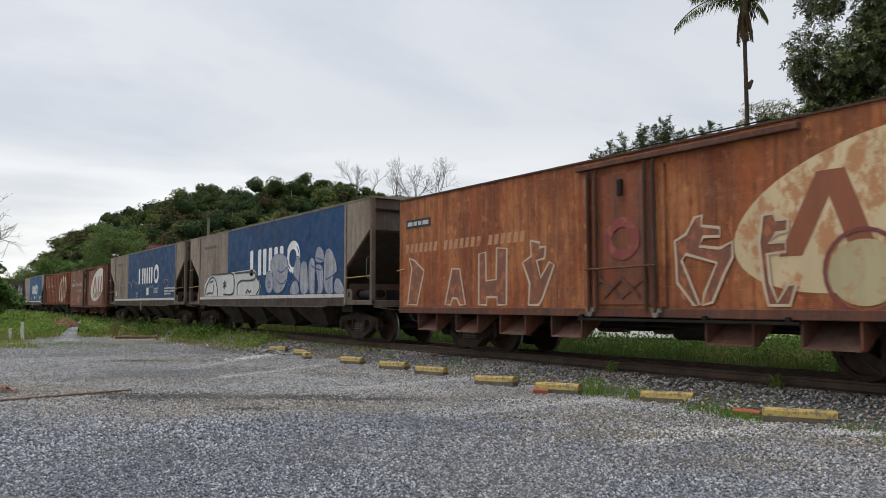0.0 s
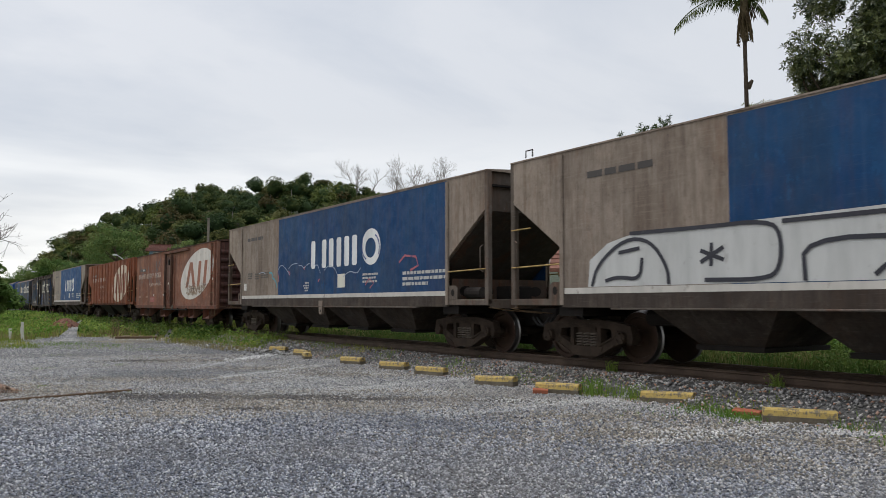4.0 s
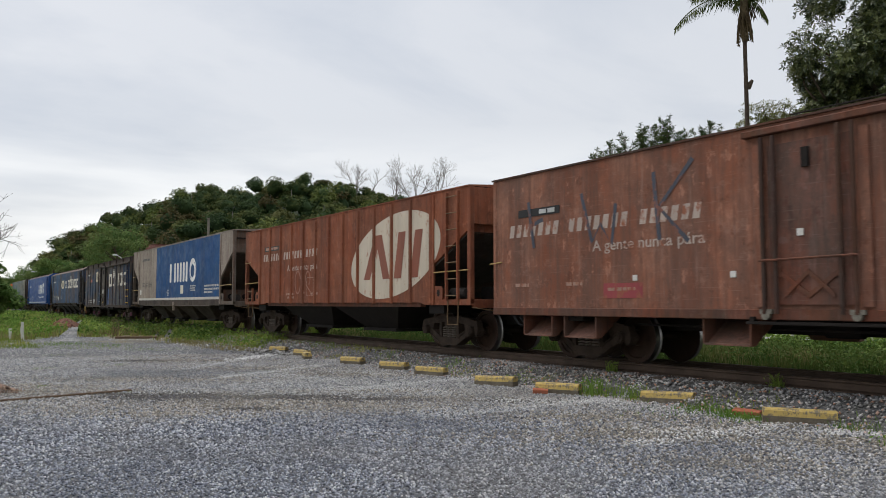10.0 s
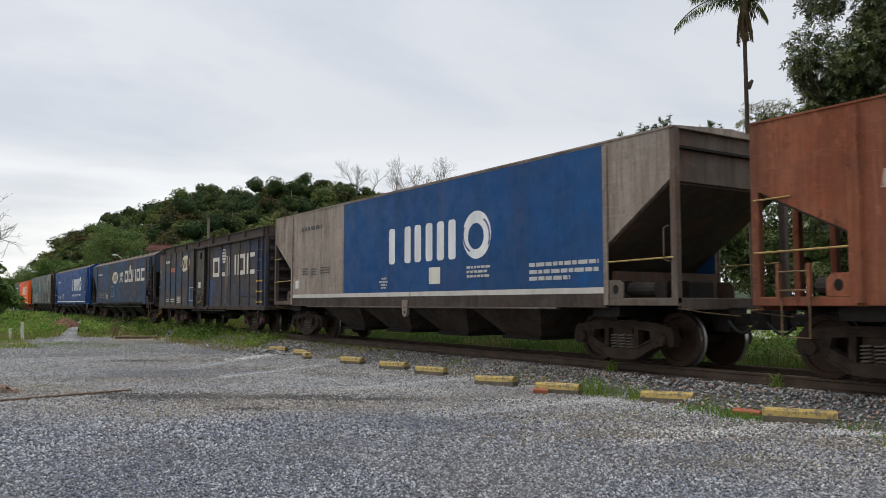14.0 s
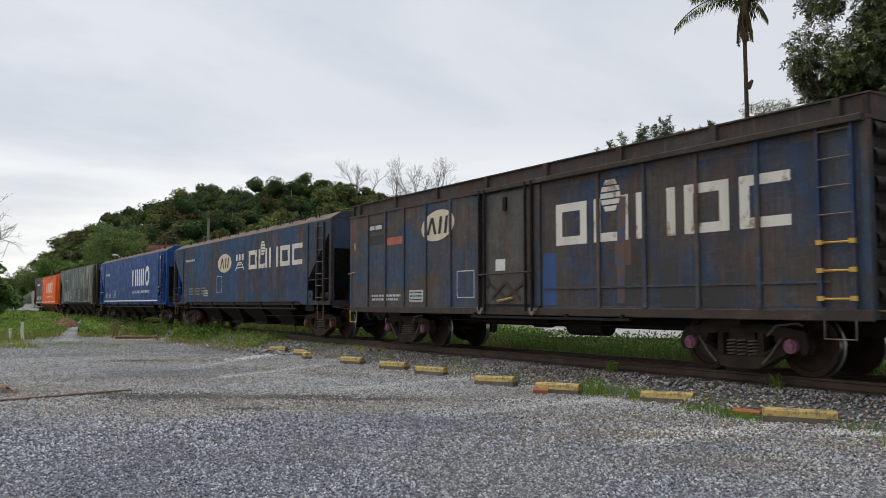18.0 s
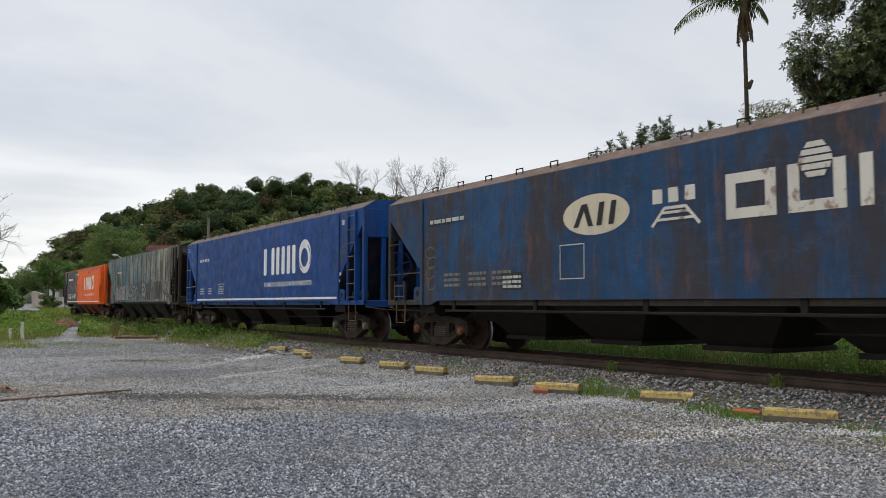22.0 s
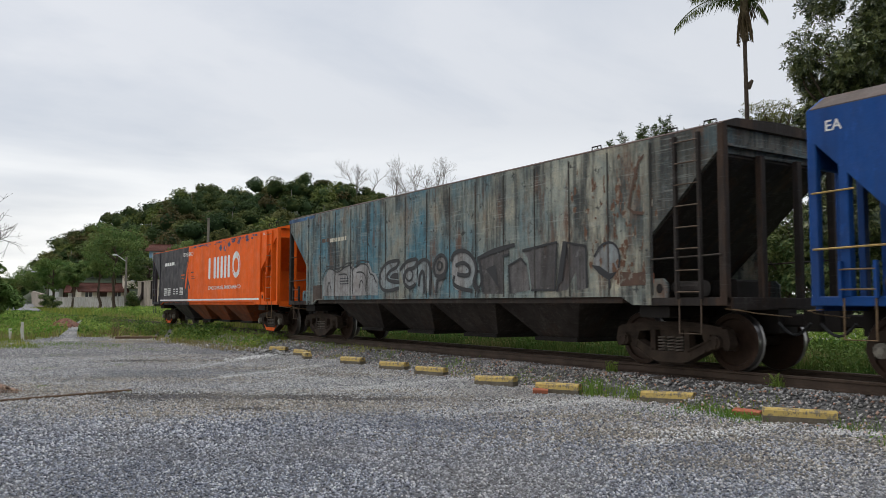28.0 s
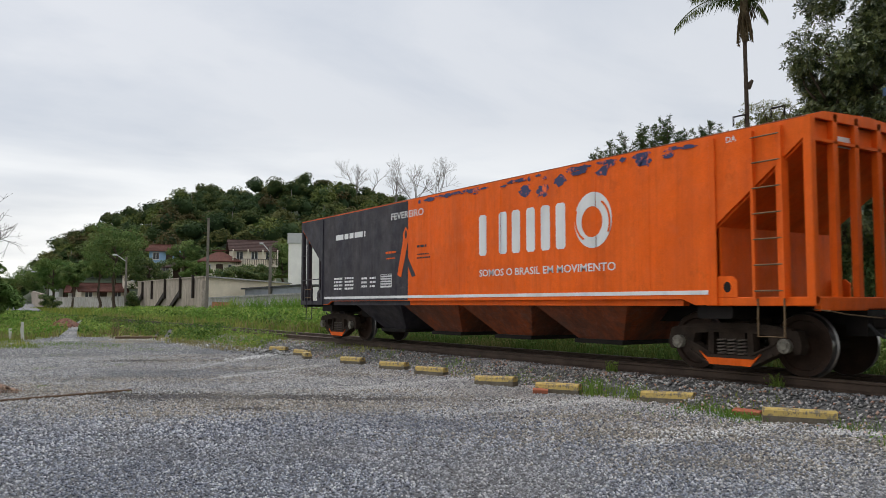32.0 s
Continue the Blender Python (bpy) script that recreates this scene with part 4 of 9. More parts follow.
    part("door_bar", Geo().tube((d0 - 0.1, yd - 0.08, 1.55), (d1 + 0.1, yd - 0.08, 1.57), 0.016, 6), sill, door)
    br = Geo()
    m = (d0 + d1) / 2
    for e in (-1, 1):
        br.prism([(m, 1.43), (m, 1.36), (m + e * door_w * 0.30, 1.06), (m + e * door_w * 0.30, 1.13)][::-e], "y", yd - 0.032, yd - 0.022)
        br.prism([(m, 1.13), (m, 1.06), (m + e * door_w * 0.36, 1.36), (m + e * door_w * 0.36, 1.43)][::e], "y", yd - 0.02, yd + 0.002)
        br.box(*sorted((m + e * door_w * 0.34, m + e * door_w * 0.40)), yd - 0.025, yd + 0.002, 1.33, 1.46)
    part("door_brace", br, sill, door)
    part("door_hook", Geo().box(m - 0.05, m + 0.05, yd - 0.05, yd, zt - 0.35, zt - 0.1, 0.01), iron, door)
    part("upper_door_rail", Geo().box(d0 - 0.35, h - 0.02 if coaming else d1 + 2.45, -HW - 0.10, -HW + 0.002, H - 0.15 - (0.2 if coaming else 0), H - 0.06 - (0.2 if coaming else 0), 0.01), sill, w)
    part("lower_door_rail", Geo().box(d0 - 0.35, d1 + 2.4, -HW - 0.085, -HW - 0.024, 0.72, 0.76).box(d0 - 0.3, d0 - 0.24, -HW - 0.08, -HW, 0.72, 0.82).box(d1 + 2.2, d1 + 2.26, -HW - 0.08, -HW, 0.72, 0.82).box(d1 + 0.9, d1 + 0.96, -HW - 0.08, -HW, 0.72, 0.82), iron, w)
    for x in (d0 - 0.05, d1 + 0.05):
        part("door_roller", Geo().tube((x, -HW - 0.10, 0.84), (x, -HW - 0.03, 0.84), 0.06, 10).box(x - 0.09, x + 0.09, -HW - 0.09, -HW - 0.03, 0.86, 0.92), cap_grey, w)
    for x in posts:
        part("side_post", Geo().box(x - 0.035, x + 0.035, -HW - 0.04, -HW + 0.002, 0.93, H - 0.30, 0.012), body, w)
    for x0, x1 in ((h - 0.62, h - 0.18),):
        ladder(w, x0, x1, 0.95, H - 0.3 if coaming else H - 0.04, ladder_mat or body, spring_steel if coaming else rung_tan, y=-HW - 0.05, step=0.36, low=yellow_bright, low_n=3 if coaming else 0)
    part("grab_rail", Geo().tube((-h - 0.16, -HW + 0.02, 1.76), (-h + 0.30, -HW - 0.04, 1.78), 0.014, 6), yellow_rod, w)
    if not coaming:
        part("roof_rail", Geo().pipe([(door_x - 0.3, -HW + 0.1, H), (door_x - 0.3, -HW + 0.1, H + 0.09), (door_x + 2.6, -HW + 0.1, H + 0.09), (door_x + 2.6, -HW + 0.1, H)], 0.012, 5), iron, w)
    if coaming:
        for e in (-1, 1):
            for q in (-1, 1):
                part("brake_hanger", Geo().pipe([(e * axle + q * 0.68, -1.0, 0.52), (e * axle + q * 0.52, -1.0, 0.30), (e * axle + q * 0.38, -0.99, 0.16)], 0.018, 6), spring_steel, w)
            part("brake_pipe", Geo().pipe([(e * axle + 0.55, -1.12, 0.56), (e * axle + 0.72, -1.16, 0.70), (e * axle + 1.05, -1.18, 0.74), (e * axle + 1.12, -1.18, 0.70)], 0.016, 6), spring_steel, w)
    part("brake_reservoir", Geo().tube((0.8, -0.6, 0.62), (1.7, -0.6, 0.62), 0.2, 12), iron, w)
    part("brake_cylinder", Geo().tube((-0.4, -0.5, 0.66), (0.1, -0.5, 0.66), 0.13, 10), iron, w)
    part("brake_rod", Geo().tube((-3.4, -0.9, 0.66), (3.6, -0.9, 0.62), 0.018, 6), iron, w)
    return w

# ---------------------------------------------------------------- liveries
RUST = (0.25, 0.078, 0.034)
white_worn = worn("worn_white_lettering", (0.42, 0.33, 0.27), RUST, 0.75, 1)
white_fresh = worn("white_lettering", (0.72, 0.72, 0.70), (0.35, 0.36, 0.40), 0.12, 2)
small_white = worn("small_white_stencils", (0.45, 0.45, 0.43), (0.06, 0.08, 0.14), 0.25, 3)
small_rusty = worn("small_faded_stencils", (0.34, 0.20, 0.14), RUST, 0.75, 4)
silver = weathered("silver_spray_paint", (0.43, 0.435, 0.44), (0.33, 0.35, 0.39), (0.42, 0.6), 1.2, 0.8, (0.13, 0.15, 0.20), 0.5, (0.26, 0.25, 0.24), 0.3, (0.10, 0.13, 0.2), 0.4, (0.36, 0.37, 0.38), 0.3, seed=45)
spray_dark = worn("dark_spray_outline", (0.022, 0.022, 0.032), (0.2, 0.2, 0.2), 0.1, 6)
spray_blue = worn("blue_spray_outline", (0.03, 0.05, 0.22), (0.3, 0.3, 0.3), 0.2, 7)
band_white = worn("dirty_white_band", (0.52, 0.49, 0.44), (0.16, 0.12, 0.09), 0.35, 8)
line_white = worn("white_side_line", (0.72, 0.72, 0.70), (0.3, 0.25, 0.2), 0.15, 9)
plate_black = plain("black_number_plate", (0.02, 0.02, 0.02), 0.5, 0, 0.2, 9, world=False)
sticker = worn("paper_sticker", (0.62, 0.60, 0.50), (0.3, 0.2, 0.2), 0.2, 10)
grey_a = weathered("grey_hopper_ends", (0.31, 0.25, 0.198), (0.245, 0.20, 0.163), tall=0.6, soot=(0.12, 0.085, 0.062), soot_amt=0.75, run=(0.17, 0.095, 0.058), run_amt=0.6, chip_amt=0.3, scratch=(0.30, 0.25, 0.20), scratch_amt=0.3, seed=3, wear=0.5)
grey_b = weathered("pale_grey_hopper_ends", (0.36, 0.30, 0.248), (0.285, 0.24, 0.20), tall=0.6, soot=(0.13, 0.09, 0.066), soot_amt=0.8, run=(0.18, 0.10, 0.062), run_amt=0.6, chip_amt=0.3, scratch=(0.36, 0.32, 0.27), scratch_amt=0.3, seed=5, wear=0.5)
dark_stencil = worn("dark_stencil_paint", (0.045, 0.038, 0.034), (0.2, 0.17, 0.14), 0.35, 19)
brown_sill = paint("brown_sill", (0.070, 0.054, 0.043), 0.4, 0.5, 0.2, 2, (0.065, 0.038, 0.024), (0.030, 0.023, 0.019), 0.75)
rust_sill = paint("rusty_sill", (0.17, 0.056, 0.030), 0.5, 0.5, 0.3, 4, rough=0.75)
dark_sill = paint("sooty_sill", (0.046, 0.037, 0.032), 0.2, 0.4, 0.15, 6, rough=0.75)


def cloud(g, x0, x1, z0, z1, n, wave):
    """A bubble-shaped painted field."""
    pts = [(x0, z0), (x1, z0)]
    for k in range(n * 6 + 1):
        u = 1 - k / (n * 6)
        pts.append((x0 + (x1 - x0) * u, z0 + (z1 - z0) * (0.72 + 0.28 * abs(math.sin(math.pi * u * n)) ** 0.6 + wave * math.sin(7 * u))))
    g.sheet(flat(pts))
    return pts[2:]


rnd = random.Random(5)

# box wagon ends: soot, and the shade between wagons put into the colour
sooty_shaded_red_end = weathered("sooty_shaded_red_end", (0.085, 0.034, 0.026), (0.05, 0.026, 0.022), soot=(0.03, 0.02, 0.018), seed=7)
sooty_shaded_black_end = weathered("sooty_shaded_black_end", (0.035, 0.029, 0.026), (0.05, 0.04, 0.034), soot=(0.02, 0.017, 0.016), run=(0.07, 0.045, 0.03), seed=8)

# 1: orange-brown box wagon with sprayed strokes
w = boxcar("orange-rust box wagon with a pale oval and cream sprayed strokes", -9.45, 13.4, 3.36, paint("orange_rust_box", (0.34, 0.100, 0.034), 0.6, 0.6, 0.8, 11, (0.17, 0.045, 0.02), (0.15, 0.052, 0.028), 0.65, (0.44, 0.175, 0.065), wear=0.75), rust_sill, 0.38, 1.3, paint("orange_rust_door", (0.27, 0.075, 0.03), 0.5, 0.4, 0.3, 12, (0.19, 0.05, 0.025)), roof_mat=paint("dark_brown_roof", (0.085, 0.04, 0.028), 0.4, 0.4, 0.3, 17, rough=0.8), end_mat=sooty_shaded_red_end)
oval_logo(4.52, 2.12, 2.12, 0.93, worn("cream_oval_faded", (0.62, 0.47, 0.27), (0.43, 0.20, 0.08), 0.85, 12, 0.6, 0.55), worn("slab_rust", (0.25, 0.075, 0.028), (0.4, 0.2, 0.1), 0.15, 13), w, 0.2)
word_block(-6.47, -2.08, 2.14, 2.34, 22, worn("faded_orange_lettering", (0.43, 0.21, 0.10), (0.33, 0.10, 0.035), 0.7, 29), w, 0.2, label="row of worn white painted blocks")
part("number_plate", Geo().box(-6.41, -5.38, -HW - 0.008, -HW, 2.70, 2.89), plate_black, w)
bars([(-6.34, -5.45, 2.75, 0.09)], small_white, w, y=-HW - 0.012)
cream_spray = worn("cream_spray", (0.52, 0.40, 0.27), (0.40, 0.13, 0.05), 0.35, 14)
brown_spray = worn("dark_brown_spray", (0.185, 0.065, 0.033), (0.33, 0.10, 0.035), 0.8, 15)
g, g2 = Geo(), Geo()
for p in ([(-6.28, 2.02), (-6.06, 1.97), (-5.63, 1.72), (-5.69, 1.58), (-5.93, 0.97), (-6.34, 0.97), (-6.16, 1.8)], [(-4.79, 0.97), (-4.52, 1.72), (-4.24, 1.71), (-4.03, 0.97), (-4.24, 0.97), (-4.33, 1.1), (-4.5, 1.11), (-4.58, 0.97)], [(-3.56, 0.97), (-3.55, 1.98), (-3.32, 2.01), (-3.31, 1.44), (-2.98, 1.46), (-2.96, 2.07), (-2.64, 2.04), (-2.66, 0.97), (-2.95, 0.97), (-2.96, 1.12), (-3.29, 1.12), (-3.3, 0.97)], [(-2.0, 0.97), (-1.96, 1.36), (-2.16, 1.75), (-1.91, 1.86), (-1.93, 2.14), (-1.67, 2.09), (-1.67, 2.0), (-1.51, 2.01), (-1.54, 1.8), (-1.76, 1.77), (-1.65, 1.46), (-1.41, 1.73), (-1.28, 1.67), (-1.61, 1.08), (-1.71, 0.97)]):
    ribbon(g, p, 0.05, closed=True)
    g2.sheet(flat(p, -HW - 0.004))
for p in ([(1.42, 1.91), (1.63, 2.0), (1.79, 2.23), (1.92, 2.25), (1.91, 2.1), (2.22, 2.05), (2.22, 1.93), (1.93, 1.94), (1.87, 1.81), (2.21, 1.76), (2.42, 1.84), (2.42, 1.63), (2.3, 1.44), (2.07, 1.01), (1.9, 0.97), (1.93, 1.13), (2.16, 1.56), (1.62, 1.71), (1.54, 1.62), (1.85, 0.97), (1.75, 0.97), (1.45, 1.3), (1.44, 1.64)], [(2.9, 2.16), (3.06, 2.17), (3.1, 2.08), (3.27, 2.08), (3.26, 1.92), (3.1, 1.91), (2.99, 1.79), (3.23, 1.79), (3.23, 1.66), (2.96, 1.64), (2.99, 1.27), (3.09, 1.01), (3.24, 1.23), (3.36, 1.23), (3.27, 0.97), (2.96, 0.97), (2.89, 1.27), (2.84, 1.8)]):
    ribbon(g, p, 0.045, closed=True, y=-HW - 0.0125)
    g2.sheet(flat(p, -HW - 0.0118))
pieces("sprayed_stroke", g, cream_spray, w, "cream sprayed outline strokes")
pieces("sprayed_stroke", g2, brown_spray, w, "dark brown sprayed strokes")
part("sprayed_ring", ribbon(Geo(), oval(4.24, 1.38, 0.49, 0.50, 26), 0.05, -HW - 0.0125, True), worn("dark_red_ring", (0.17, 0.035, 0.03), (0.4, 0.25, 0.12), 0.4, 38), w)
part("sprayed_fill", Geo().sheet(flat(oval(4.24, 1.36, 0.45, 0.40, 26), -HW - 0.0119)), worn("grey_green_spray", (0.44, 0.36, 0.20), (0.40, 0.24, 0.11), 0.9, 39, 0.7, 0.7), w)
part("sprayed_roundel", ribbon(Geo(), oval(0.40, 2.02, 0.30, 0.26, 20), 0.16, -HW - 0.056, True), worn("dull_red_spray", (0.20, 0.032, 0.03), (0.27, 0.075, 0.03), 0.7, 16), w)

# 2, 3, 6: blue hoppers with grey ends
BLUE = (0.005, 0.046, 0.135)


def blue_hopper(X, L, tone, seed, ends):
    return hopper("blue covered hopper wagon with dirty grey ends, white mark", X, L, 3.63, paint("faded_blue_sheet", BLUE, 0.12, 0.35, 0.5, 21, fade_col=(0.012, 0.072, 0.17), dirt_col=(0.02, 0.035, 0.06), wear=0.25) if tone == 0 else paint("blue_sheet_bright", (0.005, 0.060, 0.19), 0.10, 0.3, 0.4, 22, fade_col=(0.012, 0.085, 0.22), dirt_col=(0.02, 0.04, 0.07), wear=0.2), ends, brown_sill, 1.94, 2.86, 1.45, split=(-3.1, L / 2 - 1.47), low_mat=band_white, loops=(-L / 2 + 0.3,), posts="corner", with_ladder=False, bottom=1.04, pockets=4, pocket_mat=paint("grimy_pocket", (0.058, 0.045, 0.036), 0.4, 0.5, 0.2, 9, (0.055, 0.032, 0.02), (0.02, 0.016, 0.014), 0.8))


def hopper_stencils(w, L):
    bars([(-5.9, -4.46, 3.09, 0.11)], dark_stencil, w)
    bars([(-5.82, -5.43, 1.82 + 0.075 * k, 0.045) for k in range(3)] + [(-5.16, -4.81, 1.80 + 0.075 * k, 0.04) for k in range(3)] + [(-4.56, -3.93, 1.83 + 0.07 * k, 0.035) for k in range(3)], dark_stencil, w)
    bars([(-1.0, -0.75, 1.57, 0.045), (-1.12, -0.71, 1.49, 0.045), (-1.05, -0.75, 1.42, 0.045), (-1.02, -0.78, 1.35, 0.045)], small_white, w)
    bars([(2.6, 3.4, 1.70, 0.05), (2.6, 3.3, 1.61, 0.05), (2.6, 3.4, 1.52, 0.05)], small_white, w)
    bars([(4.6, 6.4, 1.66, 0.07), (4.6, 6.4, 1.53, 0.07), (4.6, 5.7, 1.41, 0.07)], small_white, w, "stencilled_notice")
    part("paper_notice", Geo().sheet(flat([(1.15, 1.42), (1.6, 1.42), (1.6, 1.78), (1.15, 1.78)], -HW - 0.007)), sticker, w)
    part("side_bracket", Geo().prism([(0.04, 1.08), (0.30, 1.08), (0.27, 0.76), (0.22, 0.70), (0.12, 0.70), (0.07, 0.76)], "y", -HW - 0.05, -HW + 0.02), grey_a, w)
    part("bracket_hole", Geo().prism(oval(0.17, 0.80, 0.035, 0.035, 10), "y", -HW - 0.053, -HW - 0.048), iron, w)
    part("white_tag", Geo().box(-L / 2 + 1.72, -L / 2 + 1.95, -HW - 0.01, -HW, 1.44, 1.67), white_tag, w)


w = blue_hopper(-25.55, 16.0, 0, 1, grey_a)
bars([(-5.9, -4.46, 3.09, 0.11)], dark_stencil, w)
swirl_logo(-0.73, 1.92, 0.95, 4.25, white_fresh, spray_blue, w)
g, lines = Geo(), Geo()
for k, p in enumerate(([(0.71, 1.75), (0.83, 2.0), (1.1, 2.06), (1.36, 1.92), (1.46, 1.71), (1.4, 1.47), (1.19, 1.32), (0.92, 1.35), (0.73, 1.53)], [(1.11, 2.19), (1.22, 2.39), (1.53, 2.52), (1.98, 2.56), (2.44, 2.46), (2.65, 2.25), (2.64, 1.95), (2.54, 1.65), (2.22, 1.36), (1.65, 1.3), (1.4, 1.47), (1.46, 1.79), (1.26, 2.05)], [(3.33, 2.43), (3.52, 2.34), (3.6, 2.16), (3.54, 1.82), (3.48, 1.57), (3.02, 1.85), (3.15, 2.2)], [(3.56, 1.27), (3.54, 2.0), (3.66, 2.2), (3.87, 2.24), (4.05, 2.17), (4.14, 1.79), (4.19, 1.27)], [(4.19, 1.27), (4.15, 1.95), (4.21, 2.19), (4.39, 2.32), (4.55, 2.26), (4.64, 2.08), (4.62, 1.29), (4.58, 1.27)], [(4.61, 2.16), (4.65, 2.43), (4.78, 2.58), (4.96, 2.59), (5.14, 2.5), (5.25, 2.33), (5.21, 2.11)], [(4.64, 2.12), (5.21, 2.07), (5.23, 1.27), (4.74, 1.27), (4.9, 1.4), (4.71, 1.91)], [(5.21, 2.03), (5.28, 2.37), (5.42, 2.5), (5.61, 2.49), (5.8, 2.35), (5.98, 2.11), (6.07, 1.85), (5.9, 1.83), (5.74, 1.62), (5.88, 1.27), (5.25, 1.27)], [(5.88, 1.27), (5.89, 1.55), (6.01, 1.67), (6.16, 1.67), (6.34, 1.56), (6.48, 1.38), (6.5, 1.27)], [(2.77, 1.27), (2.87, 1.51), (3.08, 1.67), (3.31, 1.68), (3.47, 1.49), (3.52, 1.27)])):
    g.sheet(flat(curvy(p, True), -HW - 0.005 - 0.0012 * k))
    ribbon(lines, curvy(p, True), 0.02, -HW - 0.013, True)
for p in ([(2.88, 1.95), (3.2, 1.77), (3.48, 1.61)], [(5.33, 1.65), (5.62, 1.7), (5.86, 1.78)], [(4.38, 2.08), (4.67, 1.98), (5.03, 1.93)], [(4.72, 2.29), (4.95, 2.24), (5.17, 2.19)], [(5.17, 2.07), (5.23, 1.65), (5.25, 1.21)], [(5.88, 1.22), (5.8, 1.44), (5.86, 1.58)], [(2.59, 1.7), (2.74, 1.51), (2.9, 1.67), (3.14, 1.74)], [(6.12, 1.32), (6.21, 1.46), (6.3, 1.39), (6.22, 1.25), (6.37, 1.33)], [(1.75, 2.05), (2.0, 1.95), (2.3, 1.98), (2.55, 2.1)], [(1.7, 1.75), (1.95, 1.62), (2.3, 1.6), (2.5, 1.72)], [(0.95, 1.6), (1.15, 1.75), (1.2, 1.55), (1.0, 1.5)]):
    ribbon(lines, curvy(p), 0.04, -HW - 0.013)
pieces("silver_graffiti", g, silver, w, "silver sprayed bubble shapes")
pieces("graffiti_stroke", lines, spray_blue, w)
g, lines = Geo(), Geo()
g.sheet(flat([(-5.91, 1.27), (-5.86, 1.71), (-5.44, 1.97), (-4.95, 2.07), (-0.38, 2.15), (-0.12, 2.02), (-0.03, 1.8), (0.22, 1.76), (0.3, 1.55), (0.17, 1.33), (0.11, 1.27)]))
for p in ([(-5.81, 1.28), (-5.67, 1.64), (-5.06, 2.02), (-4.52, 1.96), (-4.2, 1.54), (-4.18, 1.28)], [(-4.95, 2.09), (-3.53, 2.08), (-2.49, 2.09), (-2.3, 1.9), (-2.33, 1.44), (-2.55, 1.31), (-3.53, 1.33)], [(-1.98, 1.28), (-2.01, 1.81), (-0.39, 1.76), (-0.13, 1.88), (-0.19, 2.07), (-2.29, 2.06)], [(-0.13, 1.97), (0.0, 1.8), (0.24, 1.73), (0.26, 1.5), (-0.08, 1.29)], [(-3.6, 1.75), (-3.2, 1.6)], [(-3.4, 1.85), (-3.42, 1.52)], [(-3.6, 1.58), (-3.2, 1.78)], [(-5.2, 1.8), (-4.75, 1.85)], [(-5.5, 1.36), (-5.2, 1.42), (-4.75, 1.36), (-4.7, 1.7)], [(-1.1, 1.33), (-0.9, 1.5), (-0.75, 1.35), (-0.55, 1.45)]):
    ribbon(lines, curvy(p), 0.06, -HW - 0.010)
pieces("pale_graffiti", g, worn("white_spray", (0.50, 0.50, 0.48), (0.25, 0.22, 0.2), 0.25, 23), w, "whitish sprayed block shape")
pieces("graffiti_stroke", lines, spray_dark, w)

w = blue_hopper(-42.2, 15.85, 0, 2, grey_a)
swirl_logo(-0.59, 1.98, 0.87, 4.12, white_fresh, spray_blue, w)
hopper_stencils(w, 15.85)
lines = Geo()
for p in ([(-3.1, 2.0), (-2.96, 2.15), (-2.73, 2.17), (-2.51, 2.09), (-2.3, 1.96), (-2.15, 1.86)], [(-2.25, 2.03), (-2.12, 2.13), (-1.88, 2.18), (-1.58, 2.18)], [(-1.5, 2.1), (-1.23, 2.11), (-1.09, 2.01), (-0.88, 2.12), (-0.67, 2.15)], [(-0.39, 2.12), (-0.24, 2.06), (-0.15, 2.1), (-0.01, 1.93), (0.05, 1.84)], [(-4.81, 1.98), (-4.39, 2.02), (-4.16, 1.94)], [(0.3, 1.9), (0.6, 2.05), (1.0, 1.95), (1.2, 1.7)], [(1.5, 1.7), (1.9, 1.85), (2.3, 1.75), (2.5, 1.9)]):
    ribbon(lines, curvy(p), 0.02)
pieces("graffiti_stroke", lines, worn("faint_pale_spray", (0.36, 0.42, 0.50), BLUE, 0.45, 24), w)
g = Geo()
for p in ([(-3.85, 1.97), (-3.63, 1.98), (-3.52, 1.84), (-3.56, 1.79)], [(-3.52, 1.79), (-3.35, 1.75), (-3.21, 1.61), (-3.15, 1.48)]):
    ribbon(g, curvy(p), 0.05)
pieces("graffiti_stroke", g, worn("teal_spray", (0.06, 0.27, 0.33), (0.2, 0.17, 0.14), 0.3, 26), w)
g = Geo()
for p in ([(-2.24, 1.98), (-2.13, 1.92), (-2.17, 1.84)], [(-1.12, 2.0), (-1.01, 2.08), (-1.05, 1.98)], [(-3.15, 2.01), (-3.06, 1.81), (-3.04, 1.66)], [(-0.1, 1.6), (0.0, 1.68)]):
    ribbon(g, p, 0.045)
ribbon(g, [(4.45, 1.95), (4.7, 2.1), (5.2, 2.05), (5.3, 1.85), (4.95, 1.75)], 0.05)
ribbon(g, [(2.75, 1.45), (2.95, 1.62), (3.2, 1.5), (3.0, 1.38)], 0.035)
pieces("pink_graffiti", g, worn("pink_spray", (0.36, 0.10, 0.13), BLUE, 0.5, 25), w)

# 4: dull rust box wagon with the large oval
dull_rust = paint("dull_rust_box", (0.245, 0.090, 0.050), 0.55, 0.6, 0.8, 31, (0.15, 0.050, 0.026), (0.14, 0.082, 0.062), 0.75, (0.33, 0.155, 0.10), wear=0.8)
